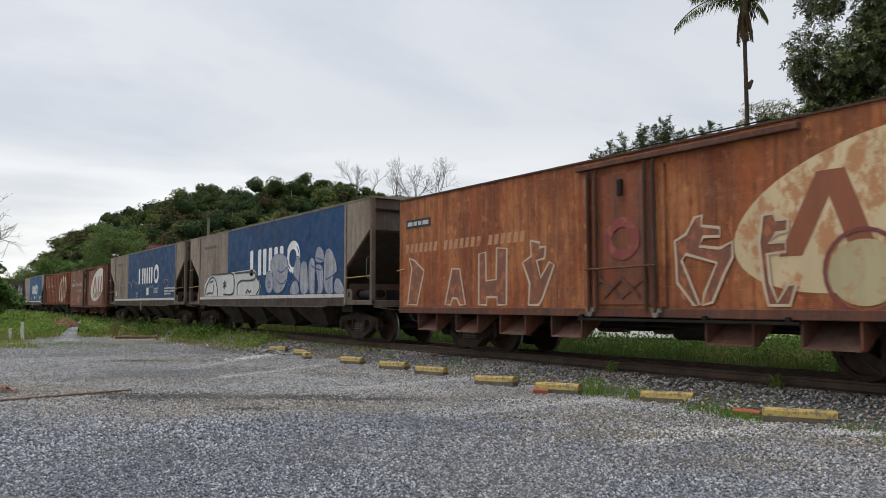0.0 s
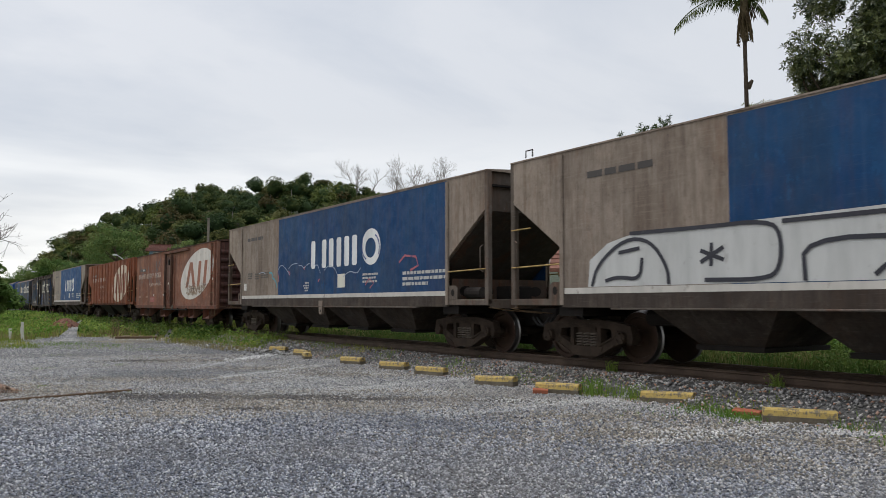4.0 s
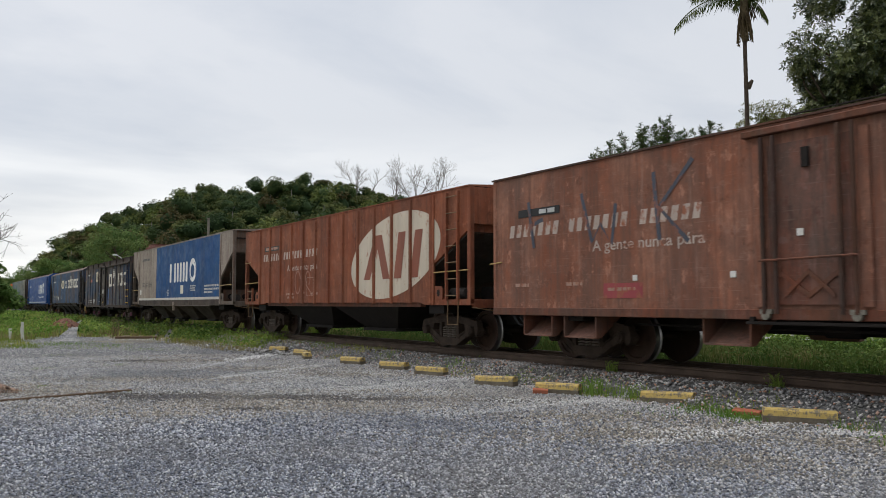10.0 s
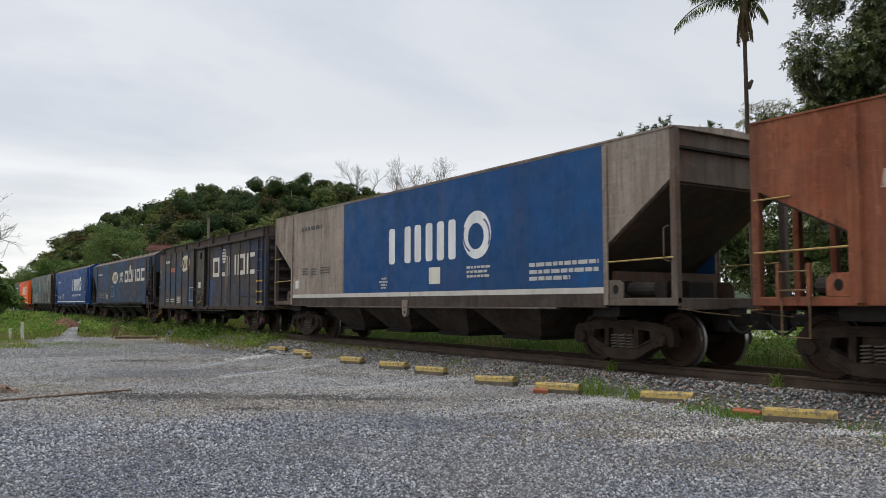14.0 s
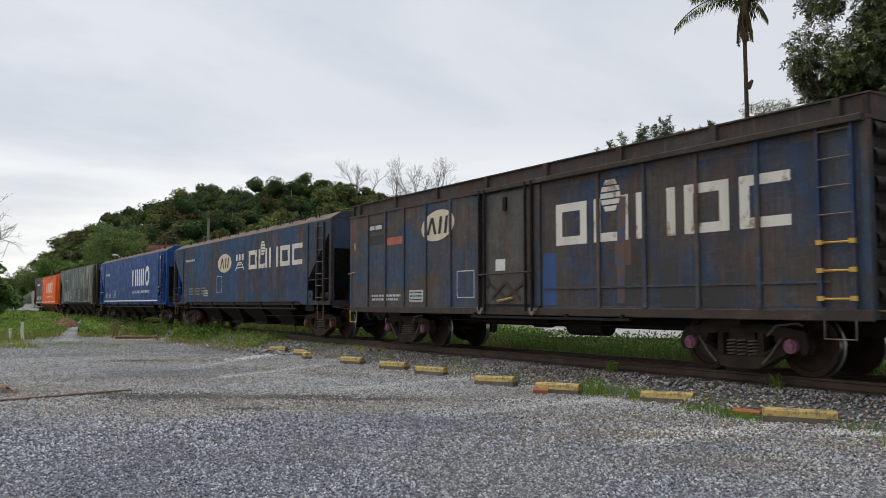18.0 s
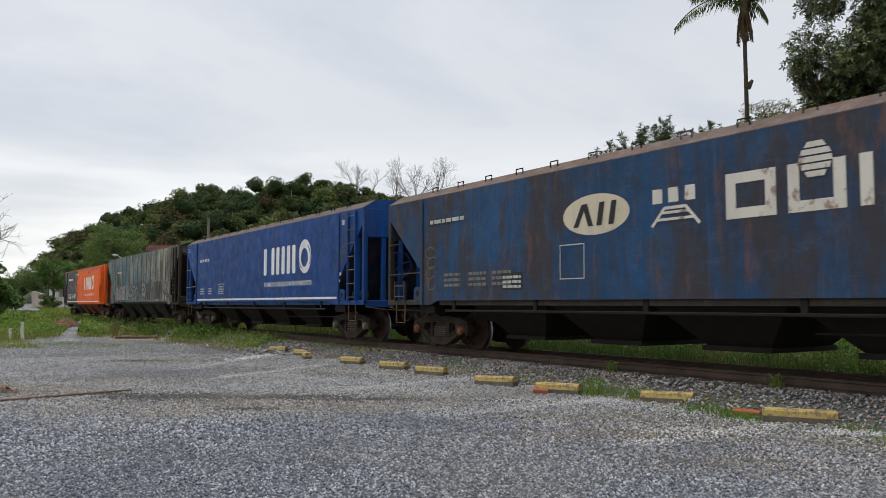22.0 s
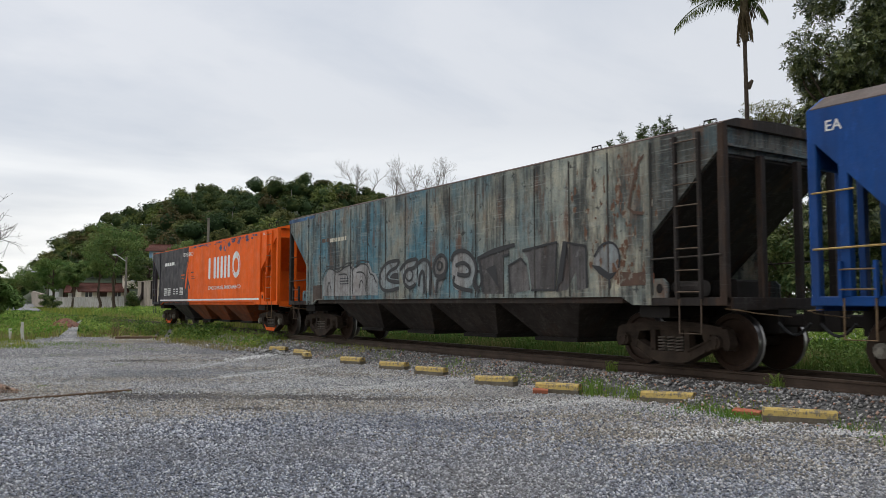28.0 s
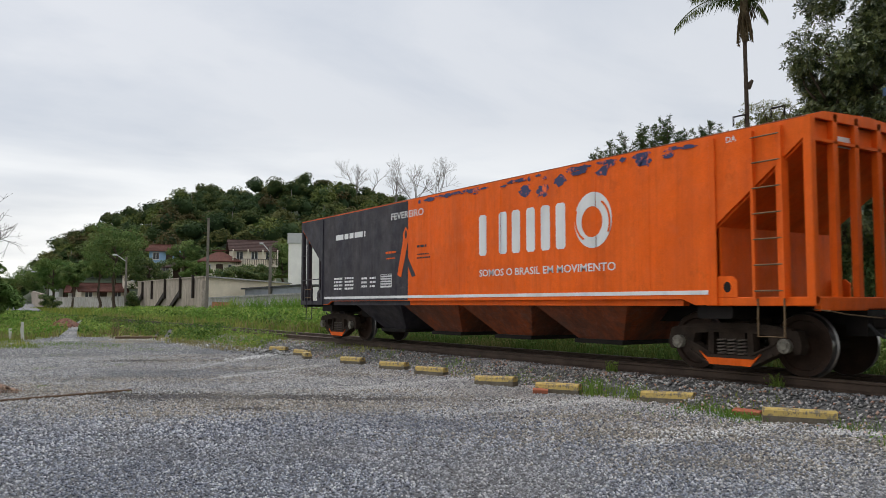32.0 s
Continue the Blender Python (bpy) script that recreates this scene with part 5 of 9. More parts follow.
w = boxcar("dull rust-brown box wagon with a large chipped white oval", -58.12, 13.35, 3.36, dull_rust, rust_sill, -0.05, 1.12, paint("dull_rust_door", (0.20, 0.068, 0.038), 0.6, 0.6, 0.5, 32, (0.13, 0.040, 0.022), wear=0.8), roof_mat=paint("dark_brown_roof", (0.085, 0.04, 0.028), 0.4, 0.4, 0.3, 17, rough=0.8), end_mat=sooty_shaded_red_end, brackets=(-5.4, -4.3, -1.36, 1.74, 3.2, 5.3))
oval_logo(3.95, 2.18, 2.32, 0.92, worn("chipped_white_oval", (0.58, 0.54, 0.49), (0.25, 0.12, 0.08), 0.36, 33), worn("slab_rust_dull", (0.29, 0.10, 0.05), (0.3, 0.2, 0.15), 0.1, 34), w, 0.2)
g = Geo()
for k in range(90):
    x = rnd.uniform(2.7, 5.2)
    z = 1.36 + 0.09 * max(0.0, x - 3.6) + rnd.random() * (0.36 - 0.05 * max(0.0, x - 3.6))
    rx, rz = rnd.uniform(0.02, 0.13), rnd.uniform(0.02, 0.07)
    g.sheet(flat([(p + rnd.uniform(-0.4, 0.4) * rx, q + rnd.uniform(-0.4, 0.4) * rz) for p, q in oval(x, z, rx, rz, 10)], -HW - 0.0106 - 0.00003 * k))
tagged(part("peeled_paint", g, weathered("peeled_yellowed_paint", (0.36, 0.27, 0.19), (0.48, 0.43, 0.36), (0.44, 0.56), 2.0, 0.7, (0.20, 0.12, 0.08), 0.8, (0.20, 0.10, 0.06), 0.5, (0.08, 0.06, 0.05), 0.6, seed=46), w, "yellowed paint peeling from the oval"), kind="stuff")
g = Geo()
for k in range(12):
    x, z = rnd.uniform(2.8, 5.0), rnd.gauss(1.64, 0.10)
    p = [(x, z)]
    for _ in range(rnd.randint(3, 6)):
        x, z = x + rnd.uniform(0.05, 0.16), z + rnd.uniform(-0.03, 0.03)
        p.append((x, z))
    ribbon(g, p, rnd.uniform(0.006, 0.014), -HW - 0.013)
for k in range(16):
    x, z, r = rnd.gauss(2.72, 0.16), rnd.gauss(1.85, 0.14), rnd.uniform(0.012, 0.05)
    g.sheet(flat([(a + rnd.uniform(-0.5, 0.5) * r, b + rnd.uniform(-0.5, 0.5) * r) for a, b in oval(x, z, r, r * 1.4, 9)], -HW - 0.012 - 0.0002 * k))
tagged(part("paint_scrape", g, worn("bare_scraped_steel", (0.085, 0.055, 0.042), (0.17, 0.10, 0.07), 0.4, 37), w, "scraped and cracked paint"), kind="stuff")
word_block(-6.2, -1.7, 2.22, 2.45, 22, white_worn, w, 0.2, label="row of worn white painted blocks")
words("A gente nunca pára", -3.94, 1.86, 0.25, white_worn, w, width=2.28)
part("number_plate", Geo().box(-5.9, -4.75, -HW - 0.008, -HW, 2.58, 2.72), plate_black, w)
bars([(-5.3, -4.85, 2.61, 0.08)], small_white, w, y=-HW - 0.012)
g = Geo()
for p in ([(-5.6, 2.85), (-5.45, 2.0)], [(-5.6, 2.4), (-5.2, 2.5)], [(-4.2, 2.85), (-3.95, 2.0), (-3.75, 2.3), (-3.5, 1.95), (-3.4, 2.6)], [(-2.6, 3.0), (-2.5, 1.95)], [(-1.85, 3.1), (-2.5, 2.45), (-1.95, 1.9)]):
    ribbon(g, p, 0.075)
pieces("sprayed_stroke", g, worn("faint_blue_spray", (0.046, 0.050, 0.068), (0.20, 0.07, 0.042), 0.75, 35), w, "faint blue-grey sprayed strokes")
part("red_patch", Geo().sheet(flat([(-3.7, 1.08), (-2.85, 1.08), (-2.85, 1.32), (-3.7, 1.32)])), worn("red_patch_paint", (0.26, 0.035, 0.04), RUST, 0.75, 36), w)
bars([(-3.6, -3.0, 1.20, 0.05), (-6.0, -5.6, 1.3, 0.06), (-4.6, -4.2, 1.3, 0.06)], small_rusty, w)
for x, z in ((-0.2, 1.85), (-1.25, 1.35), (-3.05, 1.35), (2.9, 0.82), (6.1, 1.9), (6.4, 1.75)):
    part("white_tag", Geo().box(x, x + 0.09, -HW - 0.062 if abs(x) < 0.5 else -HW - 0.012, -HW, z, z + 0.09), white_tag, w)

# 5: ribbed rust hopper
rust_hop = paint("ribbed_rust_hopper", (0.24, 0.068, 0.030), 0.55, 0.55, 0.6, 41, (0.14, 0.040, 0.020), (0.12, 0.050, 0.030), 0.7, (0.31, 0.115, 0.060))
w = hopper("rust-brown ribbed hopper wagon with a pale oval", -72.33, 13.46, 3.40, rust_hop, rust_hop, rust_sill, 1.84, 2.49, 1.40, pockets=2, bottom=1.02, ribs=[-5.25 + 0.875 * k for k in range(13)], axle=5.3, wb=1.75, with_ladder=True, slope_mat=slope_soot_shade, end_panel=2.62)
oval_logo(3.50, 2.12, 2.15, 0.96, worn("cream_oval", (0.55, 0.47, 0.36), (0.30, 0.09, 0.04), 0.40, 42), worn("slab_rust_hop", (0.22, 0.06, 0.028), (0.35, 0.2, 0.1), 0.1, 43), w, 0.17)
word_block(-5.0, -0.75, 2.34, 2.56, 20, white_worn, w, 0.2, label="row of worn white painted blocks")
words("A gente nunca pára", -2.95, 1.98, 0.25, white_worn, w, width=2.2)
part("number_plate", Geo().box(-4.85, -3.6, -HW - 0.008, -HW, 2.66, 2.80), plate_black, w)
bars([(-4.75, -3.7, 2.69, 0.08)], small_rusty, w, y=-HW - 0.012)
g = Geo()
ribbon(g, oval(-2.12, 1.62, 0.20, 0.33, 16, 0, 0.3, 5.9), 0.05)
ribbon(g, oval(-1.72, 1.64, 0.12, 0.34, 14, 0.2, 2.0, 5.0), 0.05)
ribbon(g, oval(-1.38, 1.72, 0.15, 0.20, 16, 0.1, -1.2, 3.9), 0.05)
ribbon(g, [(-1.52, 1.55), (-1.18, 1.32)], 0.045)
pieces("sprayed_stroke", g, worn("faint_pale_scrawl", (0.29, 0.125, 0.075), (0.22, 0.058, 0.024), 0.8, 44), w)
part("door_outline", ribbon(Geo(), [(-1.45, 1.22), (-0.98, 1.22), (-0.98, 1.74), (-1.45, 1.74)], 0.022, None, True), small_rusty, w)
bars([(-3.0, -2.4, 1.25, 0.06), (-2.9, -2.4, 1.15, 0.06), (-1.2, -0.7, 1.25, 0.06)], small_rusty, w)

# 6
w = blue_hopper(-88.35, 16.04, 1, 3, grey_b)
swirl_logo(-0.64, 1.92, 0.93, 4.07, white_fresh, spray_blue, w)
hopper_stencils(w, 16.04)

# 7: dark blue box wagon, sooty, with posts
soot_box = weathered("sooty_blue_box", (0.092, 0.073, 0.061), (0.034, 0.072, 0.130), (0.43, 0.56), 0.8, 0.9, (0.050, 0.041, 0.036), 0.7, (0.17, 0.078, 0.044), 0.65, (0.20, 0.17, 0.14), 0.3, seed=51, fine=0.2, wear=0.6)
sooty_roof = paint("sooty_roof", (0.065, 0.052, 0.048), 0.4, 0.4, 0.4, 52, rough=0.75)
w = boxcar("sooty dark blue box wagon with white painted blocks", -103.95, 13.6, 3.51, soot_box, dark_sill, -0.14, 1.5, paint("olive_grey_door", (0.085, 0.085, 0.072), 0.3, 0.4, 0.4, 53, rough=0.7), posts=(-5.81, -4.92, -4.04, -3.08, -2.1, 2.3, 3.3, 4.3, 5.3), coaming=True, roof_mat=sooty_roof, cap_mat=plain("pink_purple_cap", (0.26, 0.10, 0.15), 0.6, 0, 0.4, 14, world=False), axle=4.65, wb=1.65, end_mat=sooty_shaded_black_end, ladder_mat=paint("blue_ladder_paint", (0.012, 0.040, 0.105), 0.4, 0.6, 0.3, 58), bracket_mat=iron, rod_mat=iron, brackets=())
oval_logo(-2.62, 2.68, 0.66, 0.33, worn("cream_small_oval", (0.58, 0.50, 0.36), (0.2, 0.12, 0.07), 0.25, 54), plate_black, w, 0.1)
cream_block = worn("cream_block_letters", (0.60, 0.56, 0.48), (0.20, 0.11, 0.065), 0.55, 55, 0.6, 0.8)
part("blue_panel", Geo().sheet(flat([(0.87, 0.96), (6.3, 0.96), (6.3, 3.04), (0.87, 3.04)], -HW - 0.003)), weathered("sooty_blue_panel", (0.082, 0.066, 0.055), (0.020, 0.052, 0.112), (0.45, 0.58), 0.7, 0.8, (0.045, 0.038, 0.034), 0.7, (0.12, 0.06, 0.038), 0.45, (0.03, 0.026, 0.024), 0.5, seed=57, fine=0.25, wear=0.6), w)
part("blue_strip", Geo().sheet(flat([(0.88, 0.96), (1.24, 0.96), (1.24, 1.88), (0.9, 1.89)], -HW - 0.0045)), worn("bright_blue_strip", (0.014, 0.055, 0.17), (0.05, 0.05, 0.06), 0.5, 59), w)
part("rust_square", Geo().sheet(flat([(2.66, 1.60), (3.0, 1.60), (3.01, 2.04), (2.66, 2.05)], -HW - 0.0045)), worn("rust_primer_square", (0.10, 0.042, 0.028), (0.06, 0.05, 0.045), 0.7, 18), w)
part("rust_run", Geo().sheet(flat([(2.70, 1.0), (2.86, 1.0), (2.92, 2.69), (2.73, 2.71)], -HW - 0.0085)), worn("thin_rust_run", (0.10, 0.05, 0.033), (0.035, 0.05, 0.085), 1.0, 20), w)
part("black_patch", Geo().sheet(flat([(3.59, 0.94), (4.9, 0.94), (4.9, 1.25), (3.95, 1.26), (3.92, 1.68), (3.56, 1.68)], -HW - 0.0045)), worn("tarry_black_patch", (0.022, 0.02, 0.02), (0.06, 0.055, 0.05), 0.35, 27), w)
part("panel_batten", Geo().box(0.88, 6.3, -HW - 0.02, -HW, 1.245, 1.275), soot_box, w)


def block_mark(x0, x1, z0, z1, mat, parent):
    """Five open painted blocks in a row with a small striped cone above: the shipper's mark as plain shapes."""
    g = Geo()
    s = (x1 - x0) / 5
    t = s * 0.17
    for k in range(5):
        a, b = x0 + s * (k + 0.06), x0 + s * (k + 0.88)
        ym = -HW - 0.006
        g.sheet(flat([(a, z0), (a + t, z0), (a + t, z1), (a, z1)], ym))
        if k in (0, 1, 2, 3):
            g.sheet(flat([(b - t, z0), (b, z0), (b, z1), (b - t, z1)], ym))
        if k in (0, 3, 4):
            g.sheet(flat([(a + t, z1 - t * 0.9), (b - t * (k != 4), z1 - t * 0.9), (b - t * (k != 4), z1), (a + t, z1)], ym))
        if k in (0, 1, 3, 4):
            g.sheet(flat([(a + t, z0), (b - t * (k != 4), z0), (b - t * (k != 4), z0 + t * 0.9), (a + t, z0 + t * 0.9)], ym))
    pieces("painted_block", g, mat, parent, "cream painted blocks of the shipper's mark")
    c = Geo()
    cx = x0 + s * 1.47
    egg = (0.12, 0.20, 0.24, 0.225, 0.16)
    for k, r in enumerate(egg):
        hh = (z1 - z0) * 0.115
        r *= s
        up = s * (egg + (0.06,))[k + 1]
        zz = z1 - (z1 - z0) * 0.32 + k * hh * 1.3
        c.sheet(flat([(cx - r, zz), (cx + r, zz), (cx + (r + up) / 2, zz + hh), (cx - (r + up) / 2, zz + hh)], -HW - 0.009))
    pieces("cone_stripe", c, mat, parent)


block_mark(1.19, 5.9, 2.0, 2.72, cream_block, w)
part("number_plate", Geo().box(-5.73, -4.9, -HW - 0.008, -HW, 2.44, 2.66), plate_black, w)
part("number_plate", Geo().box(-5.78, -5.0, -HW - 0.008, -HW, 2.76, 2.95), plate_black, w)
bars([(-5.72, -5.06, 2.80, 0.10)], small_white, w, y=-HW - 0.012)
bars([(-5.6, -4.2, 1.16, 0.05), (-5.6, -4.3, 1.07, 0.05)], small_white, w)
part("orange_patch", Geo().sheet(flat([(-4.85, 2.38), (-4.12, 2.38), (-4.12, 2.56), (-4.85, 2.56)])), worn("orange_patch_paint", (0.36, 0.09, 0.05), (0.1, 0.08, 0.07), 0.2, 57), w)
part("white_frame", ribbon(Geo(), [(-1.85, 1.12), (-1.25, 1.12), (-1.25, 1.66), (-1.85, 1.66)], 0.03, None, True), small_white, w)
part("data_panel", Geo().sheet(flat([(-3.8, 1.03), (-3.2, 1.03), (-3.2, 1.30), (-3.8, 1.30)])), small_white, w)
bars([(-3.75, -3.25, 1.07 + 0.08 * k, 0.03) for k in range(3)], plate_black, w, y=-HW - 0.009)
part("paper_notice", Geo().sheet([(x, -HW - 0.056, z) for x, z in ((-0.46, 1.62), (-0.16, 1.62), (-0.16, 1.84), (-0.46, 1.84))]), white_tag, w)
part("yellow_mark", Geo().sheet(flat(oval(-6.54, 2.45, 0.045, 0.10, 12))), yellow_rod, w)
part("yellow_step", Geo().pipe([(-6.73, -HW - 0.03, 0.82), (-6.73, -HW - 0.03, 0.53), (-6.38, -HW - 0.03, 0.53), (-6.38, -HW - 0.03, 0.82)], 0.017, 6), yellow_rod, w)
part("yellow_handle", Geo().tube((-0.35, -HW - 0.09, 1.04), (0.1, -HW - 0.09, 1.1), 0.025, 6), yellow_rod, w)

# 8: sooty blue hopper
soot_blue = weathered("sooty_blue_hopper", (0.014, 0.060, 0.140), (0.018, 0.084, 0.195), (0.45, 0.6), 0.5, 0.6, (0.050, 0.040, 0.035), 0.92, (0.16, 0.072, 0.038), 0.8, (0.05, 0.035, 0.03), 0.5, seed=61, soot_at=(0.465, 0.60), fine=0.3, wear=0.5, along=((3.0, 7.5, (0.062, 0.048, 0.042), 0.6),))
w = hopper("sooty blue hopper wagon with a cream oval and cream blocks", -120.0, 16.1, 3.32, soot_blue, weathered("sooty_blue_ends", (0.045, 0.039, 0.036), (0.02, 0.05, 0.10), (0.52, 0.64), 0.9, 0.7, (0.028, 0.024, 0.022), 0.7, seed=66), dark_sill, 1.66, 2.95, 1.55, roof_edge=0.22, roof_mat=paint("brown_roof", (0.15, 0.105, 0.085), 0.4, 0.4, 0.3, 62, rough=0.8), wheel=True, end_panel=2.5, pockets=4, grab_mat=dark_sill, loops=[-6.3 + 1.0 * k for k in range(14)], cap_mat=plain("rust_cap", (0.20, 0.09, 0.05), 0.6, 0, 0.4, 14, world=False))
oval_logo(-1.04, 2.47, 0.78, 0.34, worn("cream_small_oval", (0.6, 0.5, 0.36), RUST, 0.2, 54), plate_black, w, 0.0)
word_block(0.18, 1.10, 2.50, 2.72, 3, cream_block, w, 0.0)
part("small_truss_mark", ribbon(ribbon(ribbon(Geo(), [(0.2, 2.15), (0.45, 2.42), (0.85, 2.42), (1.1, 2.15)], 0.05), [(0.3, 2.25), (1.0, 2.25)], 0.04), [(0.4, 2.35), (0.9, 2.35)], 0.04), cream_block, w)
block_mark(1.49, 6.24, 2.15, 2.78, cream_block, w)
part("number_plate", Geo().box(-6.2, -5.2, -HW - 0.008, -HW, 2.70, 2.82), plate_black, w)
bars([(-6.15, -4.85, 2.72, 0.08)], small_white, w, y=-HW - 0.012)
part("data_panel", Geo().sheet(flat([(-3.61, 1.25), (-2.95, 1.25), (-2.95, 1.58), (-3.61, 1.58)])), plate_black, w)
bars([(-3.55, -3.0, 1.29 + 0.09 * k, 0.05) for k in range(3)], small_white, w, y=-HW - 0.009)
bars([(x, x + 0.6, 1.35 + 0.11 * k, 0.06) for x in (-5.6, -4.7, -3.9) for k in range(3)], worn("faint_stencils", (0.15, 0.135, 0.10), (0.04, 0.07, 0.12), 0.5, 63), w)
part("white_frame", ribbon(Geo(), [(-1.9, 1.42), (-1.3, 1.42), (-1.3, 2.0), (-1.9, 2.0)], 0.025, None, True), small_white, w)
g = Geo()
for k in range(4):
    ribbon(g, oval(-6.15 + 0.08 * (k % 2), 2.1 - 0.22 * k, 0.2, 0.12, 9, 0.2 * k, 0.4, 5.2), 0.022)
pieces("sprayed_stroke", g, worn("ochre_spray", (0.10, 0.085, 0.05), (0.04, 0.06, 0.09), 0.8, 64), w)

# 9: clean blue hopper
clean_blue = paint("clean_blue_hopper", (0.004, 0.052, 0.205), 0.15, 0.4, 0.4, 71, (0.05, 0.05, 0.07), (0.006, 0.025, 0.09), 0.5, (0.010, 0.066, 0.26), wear=0.15)
w = hopper("bright blue covered hopper wagon with white mark and line", -137.3, 16.0, 3.42, clean_blue, clean_blue, clean_blue, 1.62, 3.0, 1.45, roof_edge=0.22, roof_mat=paint("grey_roof", (0.11, 0.085, 0.075), 0.3, 0.4, 0.3, 72, rough=0.75), pockets=4, posts="many", white_line=line_white, cap_mat=cap_grey, wheel=True, end_panel=2.68, slope_mat=paint("dark_blue_slope", (0.004, 0.022, 0.075), 0.3, 0.5, 0.2, 73, rough=0.75), loops=[-6.3 + 1.0 * k for k in range(14)])
swirl_logo(0.99, 1.90, 0.95, 3.75, white_fresh, clean_blue, w)
words("SOMOS O BRASIL EM MOVIMENTO", 1.05, 1.53, 0.20, white_fresh, w, width=3.75)
words("EB", 6.72, 3.08, 0.17, white_fresh, w)
words("EA", -7.75, 3.12, 0.19, white_fresh, w)
bars([(-6.15, -4.85, 2.62, 0.11)], small_white, w)
bars([(x, x + 0.45, 1.36 + 0.09 * k, 0.05) for x in (-6.0, -5.0) for k in range(3)], small_white, w)
part("data_panel", ribbon(Geo(), [(-3.7, 1.36), (-3.1, 1.36), (-3.1, 1.72), (-3.7, 1.72)], 0.03, None, True), small_white, w)
bars([(-3.65, -3.15, 1.42 + 0.09 * k, 0.04) for k in range(3)], small_white, w)
g = Geo()
for k in range(60):
    u = rnd.random()
    x, z = 6.5 + 1.1 * u + rnd.gauss(-0.12, 0.10), 1.75 + 1.15 * u + rnd.gauss(0.16, 0.08)
    rx, rz = rnd.uniform(0.02, 0.10), rnd.uniform(0.02, 0.08)
    if x < 7.85:
        g.sheet(flat([(p + rnd.uniform(-0.4, 0.4) * rx, q + rnd.uniform(-0.4, 0.4) * rz) for p, q in oval(x, z, rx, rz, 10)], -HW - 0.002 - 0.0001 * k))
tagged(part("rust_scuff", g, worn("dusty_brown_scuff", (0.052, 0.056, 0.085), (0.006, 0.045, 0.16), 0.8, 97, 0.8, 2.0), w, "dusty brown scuffs beside the open end"), kind="stuff")
for x, z in ((6.62, 1.74), (6.55, 1.56)):
    part("white_tag", Geo().box(x, x + 0.08, -HW - 0.012, -HW, z, z + 0.08), white_tag, w)

# 10: flaking grey-green hopper with graffiti
flaky = weathered("flaking_teal_hopper", (0.080, 0.190, 0.235), (0.295, 0.272, 0.205), (0.45, 0.60), 0.75, 0.6, (0.036, 0.029, 0.025), 0.92, (0.135, 0.060, 0.030), 0.95, (0.035, 0.027, 0.022), 0.9, (0.37, 0.39, 0.35), 0.36, seed=81, soot_at=(0.50, 0.615), fine=0.8, wear=0.42, dust=(0.34, 0.34, 0.29), along=((0.5, 5.0, (0.60, 0.525, 0.37), 0.8), (6.25, 6.75, (0.075, 0.055, 0.042), 0.85)))
w = hopper("weathered grey-teal hopper wagon, rust-streaked, sprayed with graffiti", -154.4, 15.7, 3.52, flaky, paint("sooty_brown_ends", (0.030, 0.023, 0.019), 0.55, 0.4, 0.15, 82, (0.085, 0.045, 0.026), (0.03, 0.025, 0.022), 0.8, (0.04, 0.045, 0.05)), dark_sill, 2.0, 3.15, 1.40, grab_mat=dark_sill, rung_mat=plain("dull_brown_rung", (0.10, 0.07, 0.05), 0.7, 0, 0.4, 6, world=False), roof_edge=0.12, pockets=4, posts="corner", roof_mat=paint("dark_roof", (0.09, 0.06, 0.05), 0.4, 0.4, 0.3, 83, rough=0.8), bottom=1.10, pocket_mat=paint("sooty_pocket", (0.042, 0.033, 0.028), 0.4, 0.5, 0.2, 98, (0.06, 0.036, 0.024), (0.02, 0.016, 0.014), 0.8))
part("blue_end_panel", Geo().sheet(flat([(-7.88, 3.40), (-7.88, 3.50), (-6.0, 3.50), (-6.0, 3.42)], -HW - 0.004)), paint("flaking_blue", (0.03, 0.16, 0.38), 0.5, 0.5, 0.5, 84, (0.05, 0.05, 0.05), rough=0.7), w)
g, dark, lines = Geo(), Geo(), Geo()
g.sheet(flat([(-5.43, 1.20), (-5.34, 1.69), (-5.01, 1.94), (-4.41, 1.87), (-3.66, 1.99), (-3.4, 1.89), (-3.1, 2.0), (-2.69, 2.01), (-2.53, 1.78), (-2.32, 1.72), (-2.20, 1.57), (-2.21, 1.20)]))
for k, p in enumerate(([(-1.17, 2.0), (-1.67, 1.99), (-2.02, 1.85), (-2.16, 1.58), (-2.03, 1.33), (-1.64, 1.29), (-1.19, 1.36), (-1.18, 1.6)], [(-1.14, 1.77), (-0.86, 1.96), (-0.49, 2.0), (-0.33, 1.97), (-0.36, 1.44), (-0.69, 1.33), (-0.98, 1.42)], [(-0.42, 1.84), (-0.13, 1.99), (0.14, 1.92), (0.2, 1.63), (0.16, 1.20), (-0.35, 1.22)], [(0.28, 1.85), (0.53, 2.04), (0.75, 2.01), (0.85, 1.85), (0.80, 1.57), (0.46, 1.22), (0.34, 1.25)], [(1.01, 1.88), (1.11, 2.05), (1.43, 2.1), (1.72, 2.0), (1.9, 1.82), (1.92, 1.59), (1.78, 1.37), (1.4, 1.25), (1.04, 1.3)], [(5.27, 1.76), (5.44, 1.97), (5.7, 1.99), (5.86, 1.82), (5.83, 1.56), (5.62, 1.45), (5.23, 1.61)])):
    g.sheet(flat(curvy(p, True), -HW - 0.0045))
